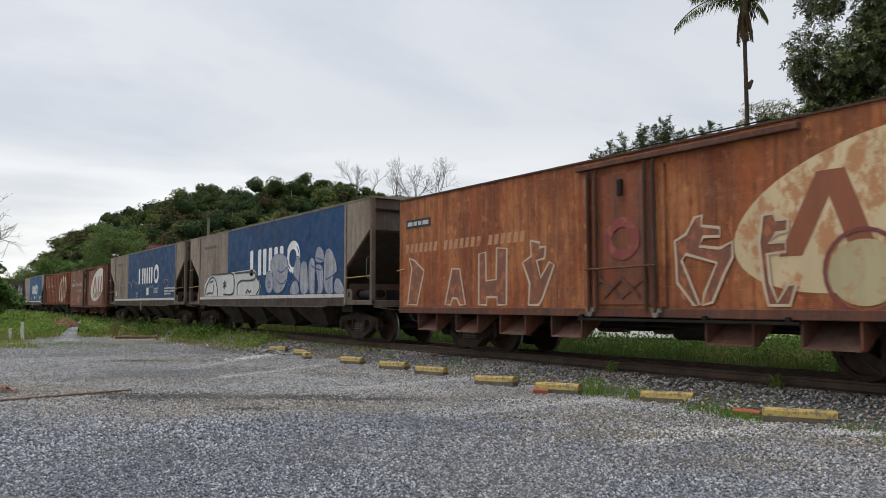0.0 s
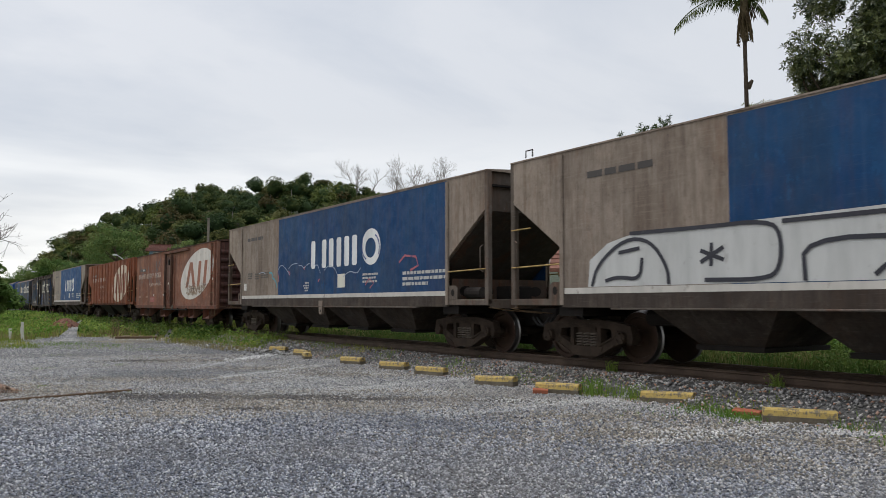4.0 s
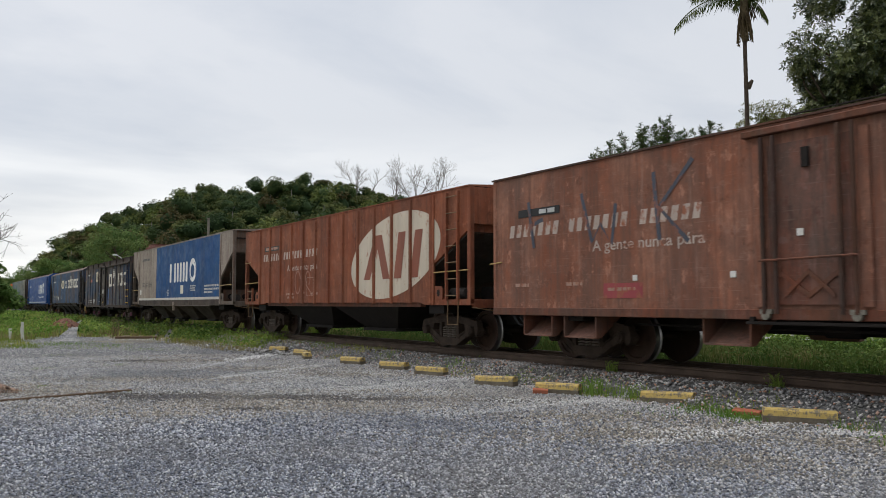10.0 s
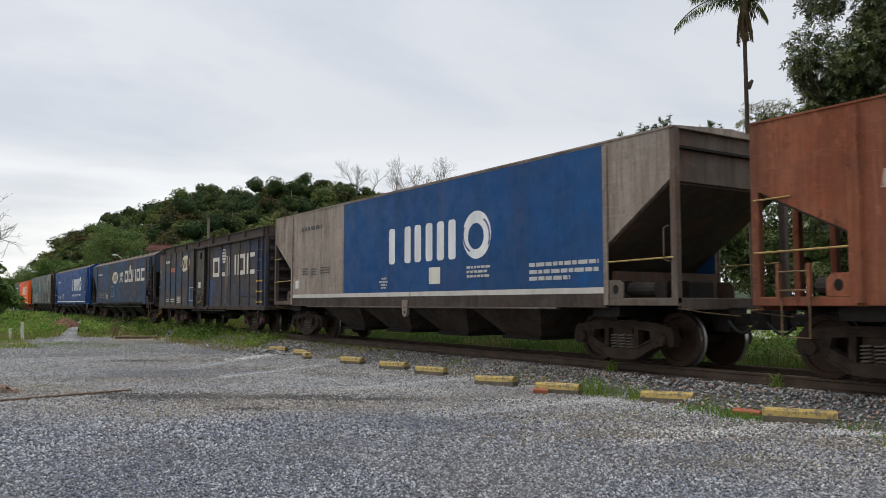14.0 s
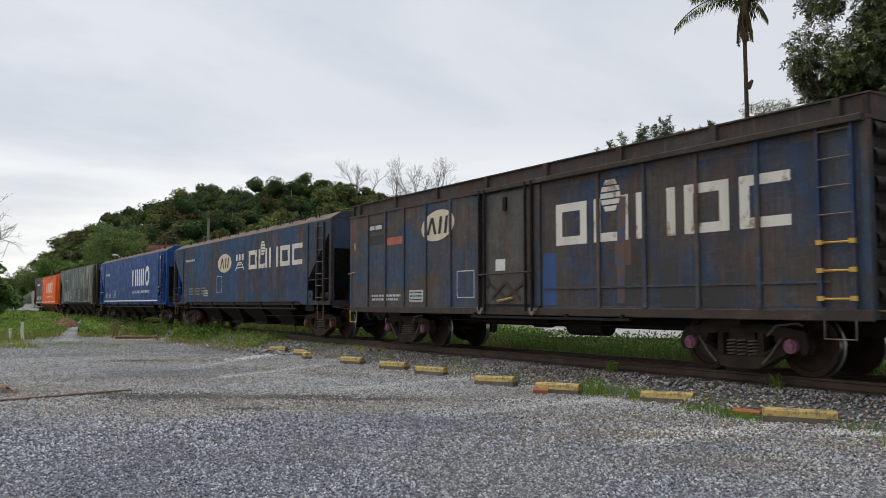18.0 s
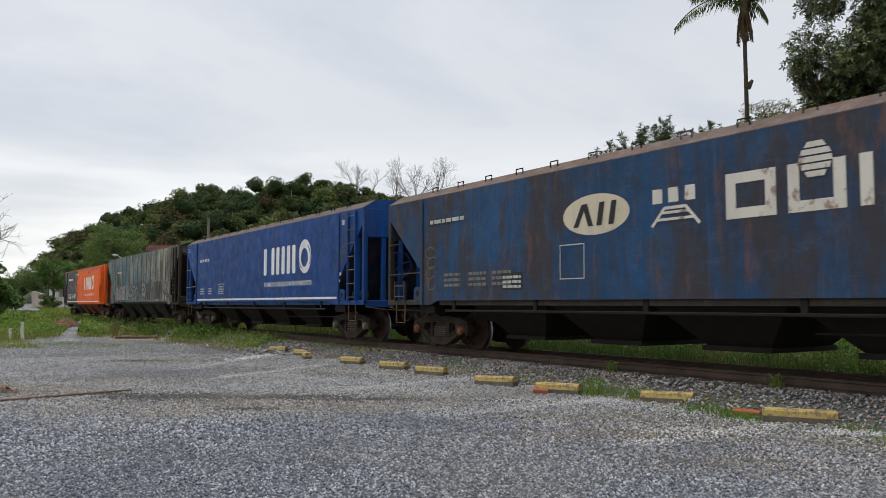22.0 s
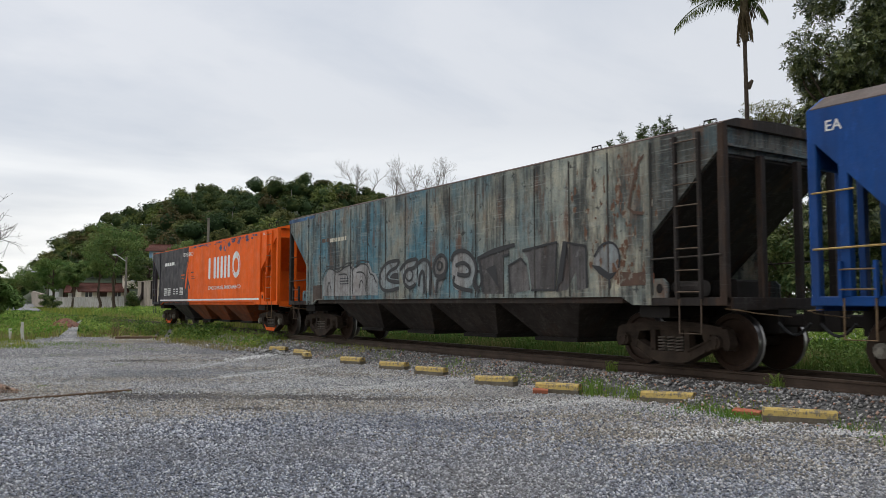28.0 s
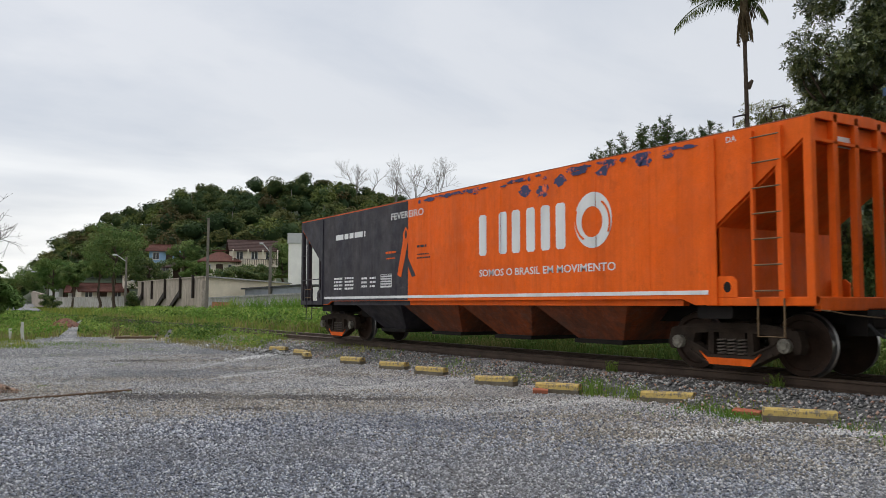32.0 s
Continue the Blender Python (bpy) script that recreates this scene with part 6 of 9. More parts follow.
for p in ([(1.95, 1.90), (2.98, 2.06), (2.97, 1.92), (2.78, 1.90), (2.78, 1.18), (2.13, 1.19)], [(3.02, 1.18), (2.97, 1.71), (3.34, 1.83), (3.50, 1.70), (3.60, 1.24)], [(3.39, 1.97), (4.35, 2.07), (4.29, 1.23), (3.64, 1.24), (3.54, 1.82)], [(4.34, 1.2), (4.53, 2.06), (5.08, 1.96), (5.1, 1.25), (4.85, 1.22), (4.82, 1.54), (4.6, 1.23)]):
    dark.sheet(flat(p, -HW - 0.005))
    ribbon(lines, p[:4], 0.05, -HW - 0.010)
for p in ([(-1.17, 2.0), (-1.67, 1.99), (-2.02, 1.85), (-2.16, 1.58), (-2.03, 1.33), (-1.64, 1.29), (-1.19, 1.36)], [(-1.17, 2.0), (-1.27, 1.84), (-1.63, 1.77), (-1.8, 1.63), (-1.63, 1.52), (-1.18, 1.49)], [(-1.14, 1.77), (-0.86, 1.96), (-0.49, 2.0), (-0.33, 1.97), (-0.49, 1.79), (-0.79, 1.78), (-0.98, 1.65), (-0.95, 1.45), (-0.69, 1.33), (-0.43, 1.44)], [(-0.42, 1.84), (-0.13, 1.99), (0.14, 1.92), (0.2, 1.63), (0.16, 1.18)], [(-0.29, 1.38), (-0.27, 1.62), (-0.1, 1.75), (-0.06, 1.48), (-0.07, 1.21)], [(0.38, 1.61), (0.3, 1.85), (0.53, 2.04), (0.75, 2.01), (0.85, 1.85), (0.8, 1.65), (0.58, 1.56), (0.38, 1.61)], [(0.8, 1.57), (0.58, 1.53), (0.46, 1.5), (0.42, 1.22)], [(1.01, 1.88), (1.11, 2.05), (1.43, 2.1), (1.72, 2.0), (1.9, 1.82), (1.92, 1.59), (1.78, 1.37), (2.03, 1.23)], [(1.18, 1.78), (1.47, 1.85), (1.71, 1.72), (1.68, 1.55), (1.24, 1.6)], [(1.13, 1.58), (1.06, 1.39), (1.4, 1.29), (1.78, 1.25)], [(1.98, 1.89), (2.49, 2.03), (3.16, 2.09)], [(1.98, 1.89), (2.06, 1.75), (2.13, 1.22)]):
    ribbon(lines, curvy(p), 0.085, -HW - 0.010)
for c_ in ((-0.72, 1.64, 0.16, 0.13), (0.56, 1.80, 0.10, 0.09), (1.99, 1.48, 0.10, 0.16)):
    ribbon(lines, oval(*c_, 14), 0.05, -HW - 0.010, True)
lines.sheet(flat([(-1.62, 1.60), (-1.5, 1.70), (-1.22, 1.72), (-1.2, 1.56)], -HW - 0.012))
lines.sheet(flat([(2.24, 1.67), (2.55, 1.75), (2.65, 1.30)], -HW - 0.012))
lines.sheet(flat([(4.36, 1.3), (4.53, 2.06), (4.62, 2.05), (4.5, 1.4)], -HW - 0.0215))
for p in ([(-5.45, 1.59), (-5.22, 1.93), (-4.82, 1.94), (-4.52, 1.81), (-4.17, 1.89), (-4.0, 1.96), (-3.68, 1.99), (-3.59, 1.82), (-3.46, 1.93), (-3.05, 2.02), (-2.71, 1.94), (-2.62, 1.7), (-2.46, 1.73), (-2.28, 1.49)], [(-5.2, 2.0), (-4.8, 2.02), (-4.5, 1.90), (-4.15, 1.98), (-3.9, 2.05), (-3.6, 2.05)], [(-3.4, 2.02), (-3.05, 2.10), (-2.65, 2.02)], [(-3.62, 1.96), (-3.58, 1.24)], [(-4.4, 1.76), (-3.87, 1.78), (-3.88, 1.54)], [(-3.36, 1.79), (-3.0, 1.8), (-2.81, 1.63), (-2.85, 1.3)], [(-5.1, 1.3), (-5.0, 1.65), (-4.85, 1.35)], [(-3.2, 1.4), (-3.1, 1.62), (-2.98, 1.5)]):
    ribbon(lines, curvy(p), 0.032, -HW - 0.010)
lines.sheet(flat([(5.2, 1.63), (5.39, 1.61), (5.62, 1.48), (5.78, 1.50), (5.62, 1.36), (5.4, 1.47)], -HW - 0.011))
ribbon(lines, curvy([(5.27, 1.76), (5.44, 1.97), (5.7, 1.99), (5.86, 1.82), (5.83, 1.56)]), 0.04, -HW - 0.010)
ribbon(lines, [(5.62, 1.45), (5.62, 1.24)], 0.04, -HW - 0.010)
pale_fill = weathered("pale_sprayed_fill", (0.34, 0.335, 0.325), (0.22, 0.285, 0.295), soot=(0.10, 0.085, 0.075), soot_amt=0.7, run=(0.14, 0.09, 0.06), run_amt=0.4, chip_amt=0.9, seed=85)
dark_fill = weathered("dark_sprayed_fill", (0.085, 0.08, 0.08), (0.16, 0.15, 0.145), soot=(0.04, 0.035, 0.032), soot_amt=0.7, chip_amt=0.6, chip=(0.2, 0.2, 0.19), seed=88)
pieces("pale_graffiti", g, pale_fill, w, "pale grey sprayed fill shapes")
pieces("dark_graffiti", dark, dark_fill, w, "dark grey sprayed fill shapes")
pieces("graffiti_stroke", lines, worn("black_graffiti_line", (0.014, 0.014, 0.016), (0.10, 0.11, 0.10), 0.08, 86), w)
part("brown_corner", Geo().sheet(flat([(-6.1, 1.5), (-5.45, 1.51), (-5.45, 1.13), (-5.86, 1.13), (-6.08, 1.0)], -HW - 0.003)), weathered("brown_sooty_corner", (0.09, 0.058, 0.045), (0.06, 0.045, 0.038), seed=89), w)
rust_line = worn("rusty_brown_line", (0.085, 0.045, 0.028), (0.24, 0.24, 0.20), 0.5, 87, 0.8, 1.5)
part("rust_line", ribbon(Geo(), [(6.5, 3.36), (6.28, 3.2), (6.16, 2.87), (6.05, 2.5), (6.15, 2.42), (6.36, 2.38)], 0.05), rust_line, w)
seam_dark = paint("sooty_seam", (0.05, 0.052, 0.05), 0.4, 0.5, 0.3, 96, rough=0.8)
for x in [-6.5 + 0.93 * k for k in range(15)]:
    part("sheet_seam", Geo().box(x - 0.012, x + 0.012, -HW - 0.010, -HW + 0.002, 1.12, 3.45), seam_dark, w)
bars([(-4.98, -3.97, 2.66, 0.10)], worn("cream_number_paint", (0.55, 0.50, 0.38), (0.15, 0.2, 0.2), 0.2, 28), w)
bars([(-5.48, -5.05, 2.68, 0.10)], rust_line, w)
bars([(-4.31, -3.8, 1.50 + 0.07 * k, 0.03) for k in range(3)], spray_dark, w, y=-HW - 0.012)
part("chalked_data", Geo().sheet(flat([(6.0, 1.30), (6.55, 1.30), (6.55, 1.46), (6.0, 1.46)])), brown_spray, w)
rusty_field = worn("rusty_streaked_field", (0.115, 0.052, 0.026), (0.22, 0.20, 0.155), 0.9, 82, 0.8, 1.6)
g = Geo()
for k in range(110):
    z = 1.35 + 2.0 * rnd.random()
    x = rnd.choice((5.8 + rnd.gauss(0.0, 0.09), 5.95 + rnd.gauss(0.0, 0.35), rnd.uniform(4.6, 6.6)))
    rx, rz = rnd.uniform(0.008, 0.045), rnd.uniform(0.02, 0.13)
    g.sheet(flat([(p + rnd.uniform(-0.4, 0.4) * rx, q + rnd.uniform(-0.3, 0.3) * rz) for p, q in oval(x, z, rx, rz, 11)], -HW - 0.003 - 0.00004 * k))
tagged(part("rust_patch", g, rusty_field, w, "orange rust breaking through the paint"), kind="stuff")
part("brown_patch", Geo().sheet(flat([(5.84, 1.27), (6.5, 1.28), (6.5, 1.5), (6.2, 1.47), (5.84, 1.5)], -HW - 0.0045)), rust_line, w)
for x in (5.3, 6.9, 7.6):
    part("hatch_loop", Geo().pipe([(x - 0.12, -HW + 0.05, 3.52), (x - 0.10, -HW + 0.05, 3.61), (x + 0.10, -HW + 0.05, 3.61), (x + 0.12, -HW + 0.05, 3.52)], 0.012, 5), iron, w)

# 11: orange hopper, black at its tail
ORANGE = (0.86, 0.125, 0.004)
orange = paint("orange_hopper", ORANGE, 0.14, 0.25, 0.25, 91, (0.26, 0.06, 0.015), (0.45, 0.065, 0.006), 0.55, fade_col=(0.80, 0.15, 0.02), wear=0.22)
w = hopper("orange covered hopper wagon, charcoal at its tail, peeling blue showing", -171.25, 16.1, 3.37, orange, orange, orange, 2.07, 3.11, 1.50, gear=False, loops=(6.85, 7.45), roof_edge=0.10, roof_mat=paint("dirty_orange_roof", (0.42, 0.085, 0.018), 0.4, 0.5, 0.3, 95, rough=0.8), pockets=4, posts="many", white_line=line_white, cap_mat=cap_grey, seat=orange, pocket_mat=paint("dirty_orange_pocket", (0.29, 0.066, 0.018), 0.4, 0.5, 0.3, 92, (0.06, 0.025, 0.015), rough=0.75))
charcoal = paint("charcoal_tail_paint", (0.026, 0.024, 0.033), 0.12, 0.3, 0.4, 93, (0.10, 0.10, 0.12), (0.07, 0.06, 0.06), 0.5)
part("charcoal_panel", Geo().sheet(flat([(-7.95, 3.35), (-7.95, 3.13), (-6.57, 2.08), (-6.57, 0.98), (-6.2, 0.98), (-5.95, 1.07), (-1.9, 1.07), (-1.9, 3.35)], -HW - 0.003)), charcoal, w, "charcoal painted tail of the side")
part("charcoal_sill", Geo().box(-5.93, -1.9, -HW + 0.055, -HW + 0.1, 0.955, 1.062), charcoal, w)
part("charcoal_slope", Geo().sheet([(-8.0, -HW + 0.06, 3.02), (-6.5, -HW + 0.06, 2.03), (-6.5, HW - 0.06, 2.03), (-8.0, HW - 0.06, 3.02)]), charcoal, w)
for ob in list(w.children):
    xs_ = [c[0] for c in ob.bound_box] if ob.type == "MESH" else [0]
    if ob.name.startswith("discharge_pocket") and max(xs_) < -2.2 or max(xs_) < -5.9 and ob.name.split(".")[0] in ("side_post", "corner_post", "end_sill_side", "lug", "slope_sheet", "end_sheet", "gutter", "end_beam", "end_post", "inner_post", "ladder_stile", "grab_rail", "stirrup_step", "side_sill"):
        ob.data = ob.data.copy()
        ob.data.materials[0] = charcoal
swirl_logo(0.89, 1.94, 0.90, 3.68, white_fresh, orange, w)
words("SOMOS O BRASIL EM MOVIMENTO", 0.89, 1.53, 0.19, white_fresh, w, width=3.75)
words("FEVEREIRO", -2.70, 2.97, 0.22, white_fresh, w, width=1.48)
words("DA", 6.78, 3.22, 0.12, white_fresh, w)
bars([(-5.7, -4.0, 2.68, 0.14)], white_fresh, w)
bars([(x, x + 0.5, 1.36 + 0.09 * k, 0.05) for x in (-5.8, -5.15) for k in range(4)] + [(x, x + 0.3, 1.4 + 0.1 * k, 0.05) for x in (-4.2, -3.75) for k in range(3)], white_fresh, w)
part("data_panel", Geo().sheet(flat([(-3.2, 1.38), (-2.65, 1.38), (-2.65, 1.70), (-3.2, 1.70)])), white_fresh, w)
bars([(-3.18, -2.67, 1.42 + 0.06 * k, 0.03) for k in range(5)], charcoal, w, y=-HW - 0.009)
g, g2 = Geo(), Geo()
g.sheet(flat([(-2.38, 1.66), (-2.2, 1.60), (-1.88, 2.45), (-1.86, 2.62), (-2.0, 2.76), (-2.12, 2.62), (-2.12, 2.45)], -HW - 0.009))
g2.sheet(flat([(-2.02, 2.2), (-1.55, 1.62), (-1.72, 1.60), (-2.0, 2.0)], -HW - 0.008))
g2.sheet(flat(oval(-1.99, 2.58, 0.05, 0.10, 12), -HW - 0.010))
part("ribbon_emblem", g, orange, w, "orange looped ribbon emblem")
part("ribbon_emblem", g2, charcoal, w)
bars([(-2.95, -2.45, 2.18, 0.05), (-2.9, -2.5, 2.05, 0.03)], orange, w)
bars([(-1.5, -1.1, 2.25, 0.05), (-1.5, -1.0, 2.08, 0.03), (-1.5, -0.95, 2.0, 0.03)], charcoal, w)
peel = worn("peeled_navy", (0.025, 0.03, 0.10), ORANGE, 0.6, 94)
g = Geo()
for k in range(46):
    big = k < 5
    x, z = ((2.35, 3.08), (2.85, 3.02), (3.3, 3.14), (4.4, 3.18), (5.3, 3.2))[k] if big else (rnd.uniform(-1.6, 6.3), 3.34 - abs(rnd.gauss(0, 0.07)))
    rx, rz = (0.16, 0.10) if big else (rnd.uniform(0.03, 0.20), rnd.uniform(0.015, 0.05))
    p = oval(x, min(z, 3.34 - rz * 1.3), rx, rz, 15)
    g.sheet(flat([(a + rnd.uniform(-0.4, 0.4) * rx, b + rnd.uniform(-0.3, 0.3) * rz) for a, b in p], -HW - 0.004 - 0.0002 * k))
tagged(part("peeled_patch", g, peel, w, "patches where orange paint has peeled to navy"), kind="stuff")
for x in (-0.9, 1.6, 5.35, 4.2):
    part("sheet_seam", Geo().box(x - 0.008, x + 0.008, -HW - 0.004, -HW + 0.002, 1.2, 3.3), orange, w)
part("end_marks", Geo().box(8.05 - 0.10, 8.05 - 0.095, -0.7, -0.3, 3.05, 3.2), white_fresh, w)

# ---------------------------------------------------------------- ground
BEARING = radians(33.048)
AHEAD = (-math.cos(BEARING), math.sin(BEARING))
ASIDE = (math.sin(BEARING), math.cos(BEARING))


def plan(side, depth):
    """The place on the plan at that depth ahead and at side * depth to the right of it."""
    return (depth * (AHEAD[0] + side * ASIDE[0]), depth * (AHEAD[1] + side * ASIDE[1]))


def ease(v, a, b):
    u = np.clip((np.asarray(v, float) - a) / (b - a), 0, 1)
    return u * u * (3 - 2 * u)


def ground_z(x, y):
    x, y = np.asarray(x, float), np.asarray(y, float)
    yard = 0.42 * ease(-x, 36, 75) * (y < 20)
    bed = ease(y, 8.95, 9.75)
    z = yard * (1 - bed) + 0.27 * bed
    z = z + ease(y, 12.2, 40) * 0.70
    z = z + ease(-x, 90, 240) * ease(np.abs(y - TRACK_Y), 4, 12) * 2.4
    z = z + ease(-x, 150, 420) * ease(y, 20, 120) * 5
    return z


def sheet_mesh(name, xs, ys, dz, mat, label, category, kind="structure", rough=0.0):
    X, Y = np.meshgrid(xs, ys, indexing="ij")
    Z = ground_z(X, Y) + dz
    if rough:
        Z = Z + np.random.RandomState(3).uniform(-rough, rough, Z.shape)
    n, m = X.shape
    v = np.stack([X, Y, Z], -1).reshape(-1, 3)
    i = np.arange((n - 1) * (m - 1))
    a = (i // (m - 1)) * m + i % (m - 1)
    f = np.stack([a, a + m, a + m + 1, a + 1], 1)
    return big_mesh(name, v, f, mat, kind, label, category)


grass_soil = ground_mat("grassy_soil", (0.11, 0.155, 0.04), (0.17, 0.185, 0.06), (0.20, 0.17, 0.10), 25, 0.04)
gravel_mat = ground_mat("crushed_stone_ground", (0.138, 0.141, 0.150), (0.20, 0.196, 0.19), (0.245, 0.215, 0.175), 40, 0.012, 48.0)
ballast_mat = ground_mat("dirty_ballast", (0.145, 0.145, 0.145), (0.17, 0.16, 0.145), (0.10, 0.085, 0.065), 25, 0.03, 22.0)
xs = np.concatenate([np.linspace(-1500, -260, 16), np.linspace(-240, -80, 30), np.linspace(-76, 10, 60), np.linspace(20, 600, 12)])
ys = np.concatenate([np.linspace(-500, -20, 12), np.linspace(-10, 8.5, 14), np.linspace(8.9, 13, 22), np.linspace(14, 45, 22), np.linspace(55, 1400, 20)])
sheet_mesh("ground", xs, ys, -0.015, grass_soil, "weedy green ground with bare soil patches", "ground")
sheet_mesh("ballast_bed", np.linspace(-300, 60, 240), np.concatenate([[9.02], np.linspace(9.2, 12.3, 12)]), 0.006, ballast_mat, "grey stone ballast under the rails", "ballast", rough=0.012)


def blot(name, pts, z, mat, label, category, wob=0.25, per=7, kind="structure"):
    """A flat patch with an uneven rim."""
    r = random.Random(len(pts) + int(100 * abs(pts[0][0])))
    rim = []
    for (x0, y0), (x1, y1) in zip(pts, pts[1:] + pts[:1]):
        for k in range(per):
            u = k / per
            rim.append((x0 + (x1 - x0) * u + r.uniform(-wob, wob), y0 + (y1 - y0) * u + r.uniform(-wob, wob), z))
    bm = bmesh.new()
    bm.faces.new([bm.verts.new(p) for p in rim])
    bmesh.ops.triangulate(bm, faces=bm.faces[:])
    me = bpy.data.meshes.new(name)
    bm.to_mesh(me)
    bm.free()
    me.materials.append(mat)
    return tagged(new(name, me), label, category, "", kind)


YARD = [(-28.3, 1.2), (-31, 2.9), (-35.5, 3.9), (-38.0, 4.6), (-37.6, 6.3), (-34.4, 6.7), (-33.2, 7.3), (-28, 7.9), (-24, 8.7), (-18, 9.0), (-8, 9.05), (8, 9.05), (14, 0), (8, -25), (-25, -25), (-27, -8)]
blot("gravel_yard", YARD, 0.012, gravel_mat, "flat yard of blue-grey crushed stone", "gravel yard", 0.3, 12)
# the path's two sides, as slopes off the view's axis at each distance
PATH_D, PATH_L, PATH_R = [31, 36, 43, 50, 57], [-0.484, -0.4746, -0.4640, -0.4575, -0.4465], [-0.4535, -0.4535, -0.4514, -0.4475, -0.4440]
HEAP = (-0.4690, 46.0)
pv = []
for k in range(25):
    d = 32 + k
    q0, q1 = np.interp(d, PATH_D, PATH_L), np.interp(d, PATH_D, PATH_R)
    for j in range(5):
        x, y = plan(q0 + (q1 - q0) * j / 4 + 0.0015 * math.sin(d * 1.3 + j), d)
        pv.append((x, y, float(ground_z(x, y)) + 0.02))
big_mesh("gravel_track", np.array(pv), np.array([(k * 5 + j, k * 5 + j + 1, k * 5 + j + 6, k * 5 + j + 5) for k in range(24) for j in range(4)]), ground_mat("pale_path_gravel", (0.22, 0.222, 0.225), (0.30, 0.295, 0.285), (0.28, 0.25, 0.19), 40, 0.012, 48.0), "structure", "narrow pale gravel path leading into the field", "path")


def off_path(x, y):
    """Where plants may grow: not on the gravel path, the rubble heap or the trodden earth beside the yard."""
    d = x * AHEAD[0] + y * AHEAD[1]
    u = (x * ASIDE[0] + y * ASIDE[1]) / d
    path = (d > 30) & (d < 57) & (u > np.interp(d, PATH_D, PATH_L)) & (u < np.interp(d, PATH_D, PATH_R))
    heap = (d > HEAP[1] - 3.6) & (d < HEAP[1] + 1.5) & (np.abs(u - HEAP[0]) < 0.018)
    edge = (d > 29.5) & (d < 37) & (u > -0.425) & (u < -0.335) & (np.sin(x * 5.3 + y * 3.1) + np.sin(x * 2.2 - y * 6.7) < 0.9)
    edge |= (d < 34.6) & (u > -0.505) & (u < -0.4) & (x < -33) & (y > 3.5)
    return ~(path | heap | edge)


dry_grass = ground_mat("dry_straw_ground", (0.24, 0.19, 0.10), (0.18, 0.17, 0.07), (0.12, 0.12, 0.05), 40, 0.02)
for pts, mt, lab in (
        ([(-30, 7.6), (-26, 8.2), (-22, 8.8), (-22.4, 9.2), (-27, 8.9), (-31, 8.2)], dry_grass, "strip of dry straw grass at the yard's edge"),
        ([plan(-0.425, 35.5), plan(-0.39, 37), plan(-0.345, 36), plan(-0.325, 33), plan(-0.335, 30), plan(-0.375, 30.5), plan(-0.40, 31.5)], dry_grass, "trodden tan earth with dry straw between yard and track"),
        ([(-33.5, 5.5), (-31.5, 6.0), (-30.6, 7.3), (-33.2, 7.1)], dry_grass, "dry straw patch at the yard's edge")):
    blot("bare_patch", pts, 0.016, mt, lab, "ground patch", 0.30, 8)
blot("cross_road", [plan(0.1345, 22), plan(0.6451, 19), plan(0.7859, 27), plan(0.1239, 31)], 0.56, plain("pale_concrete", (0.31, 0.30, 0.28), 0.9, 0, 0.25, 1.2), "pale concrete road behind the track", "road", 0.05)
fr = Geo()
rows_ = [(*plan(q, d), z, wd) for q, d, z, wd in ((-0.5183, 88, 0.72, 3.0), (-0.5211, 120, 0.95, 3.2), (-0.5239, 170, 1.9, 3.6), (-0.5254, 260, 3.8, 4.2), (-0.5268, 420, 7.5, 5.0))]
for (x0, y0, z0, w0), (x1, y1, z1, w1) in zip(rows_, rows_[1:]):
    v_ = []
    for x_, y_, z_, w_ in ((x0, y0, z0, w0), (x1, y1, z1, w1)):
        v_ += [(x_, y_ - w_ / 2, -1.0), (x_, y_ - w_ / 2, z_), (x_, y_ + w_ / 2, z_), (x_, y_ + w_ / 2, -1.0)]
    fr.add(v_, [(0, 1, 5, 4), (1, 2, 6, 5), (2, 3, 7, 6), (3, 2, 1, 0), (4, 5, 6, 7)])
solid("far_road", fr, plain("grey_asphalt", (0.17, 0.17, 0.175), 0.9, 0, 0.2, 0.7), "grey asphalt road climbing away", "road", kind="structure")


def stones(name, x, y, r, mat, lift, label, seed):
    """Loose crushed stones, each an uneven eight-sided lump."""
    rs = np.random.RandomState(seed)
    n = len(x)
    base = np.array([(1, 0, 0), (0, 1, 0), (-1, 0, 0), (0, -1, 0), (0, 0, 0.75), (0, 0, -0.6)], np.float32)
    a = rs.uniform(0, 2 * np.pi, n)
    v = base[None] * (1 + rs.uniform(-0.38, 0.38, (n, 6, 1))) * r[:, None, None]
    tilt = rs.normal(0, 0.35, (n, 2))
    c, s = np.cos(a)[:, None], np.sin(a)[:, None]
    vx, vy = v[:, :, 0] * c - v[:, :, 1] * s, v[:, :, 0] * s + v[:, :, 1] * c
    vz = v[:, :, 2] + vx * tilt[:, :1] + vy * tilt[:, 1:]
    z = (ground_z(x, y) + lift)[:, None] + r[:, None] * 0.25
    vv = np.stack([vx + x[:, None], vy + y[:, None], vz + z], -1).reshape(-1, 3)
    f = np.array([(0, 1, 4), (1, 2, 4), (2, 3, 4), (3, 0, 4), (1, 0, 5), (2, 1, 5), (3, 2, 5), (0, 3, 5)], np.int32)
    ff = (f[None] + 6 * np.arange(n, dtype=np.int32)[:, None, None]).reshape(-1, 3)
    return big_mesh(name, vv, ff, mat, "stuff", label, "gravel")


yard_stone = stony("blue_grey_stone", [(0.0, (0.024, 0.027, 0.036)), (0.3, (0.108, 0.119, 0.150)), (0.58, (0.276, 0.290, 0.330)), (0.86, (0.425, 0.435, 0.46)), (1.0, (0.64, 0.63, 0.61))])
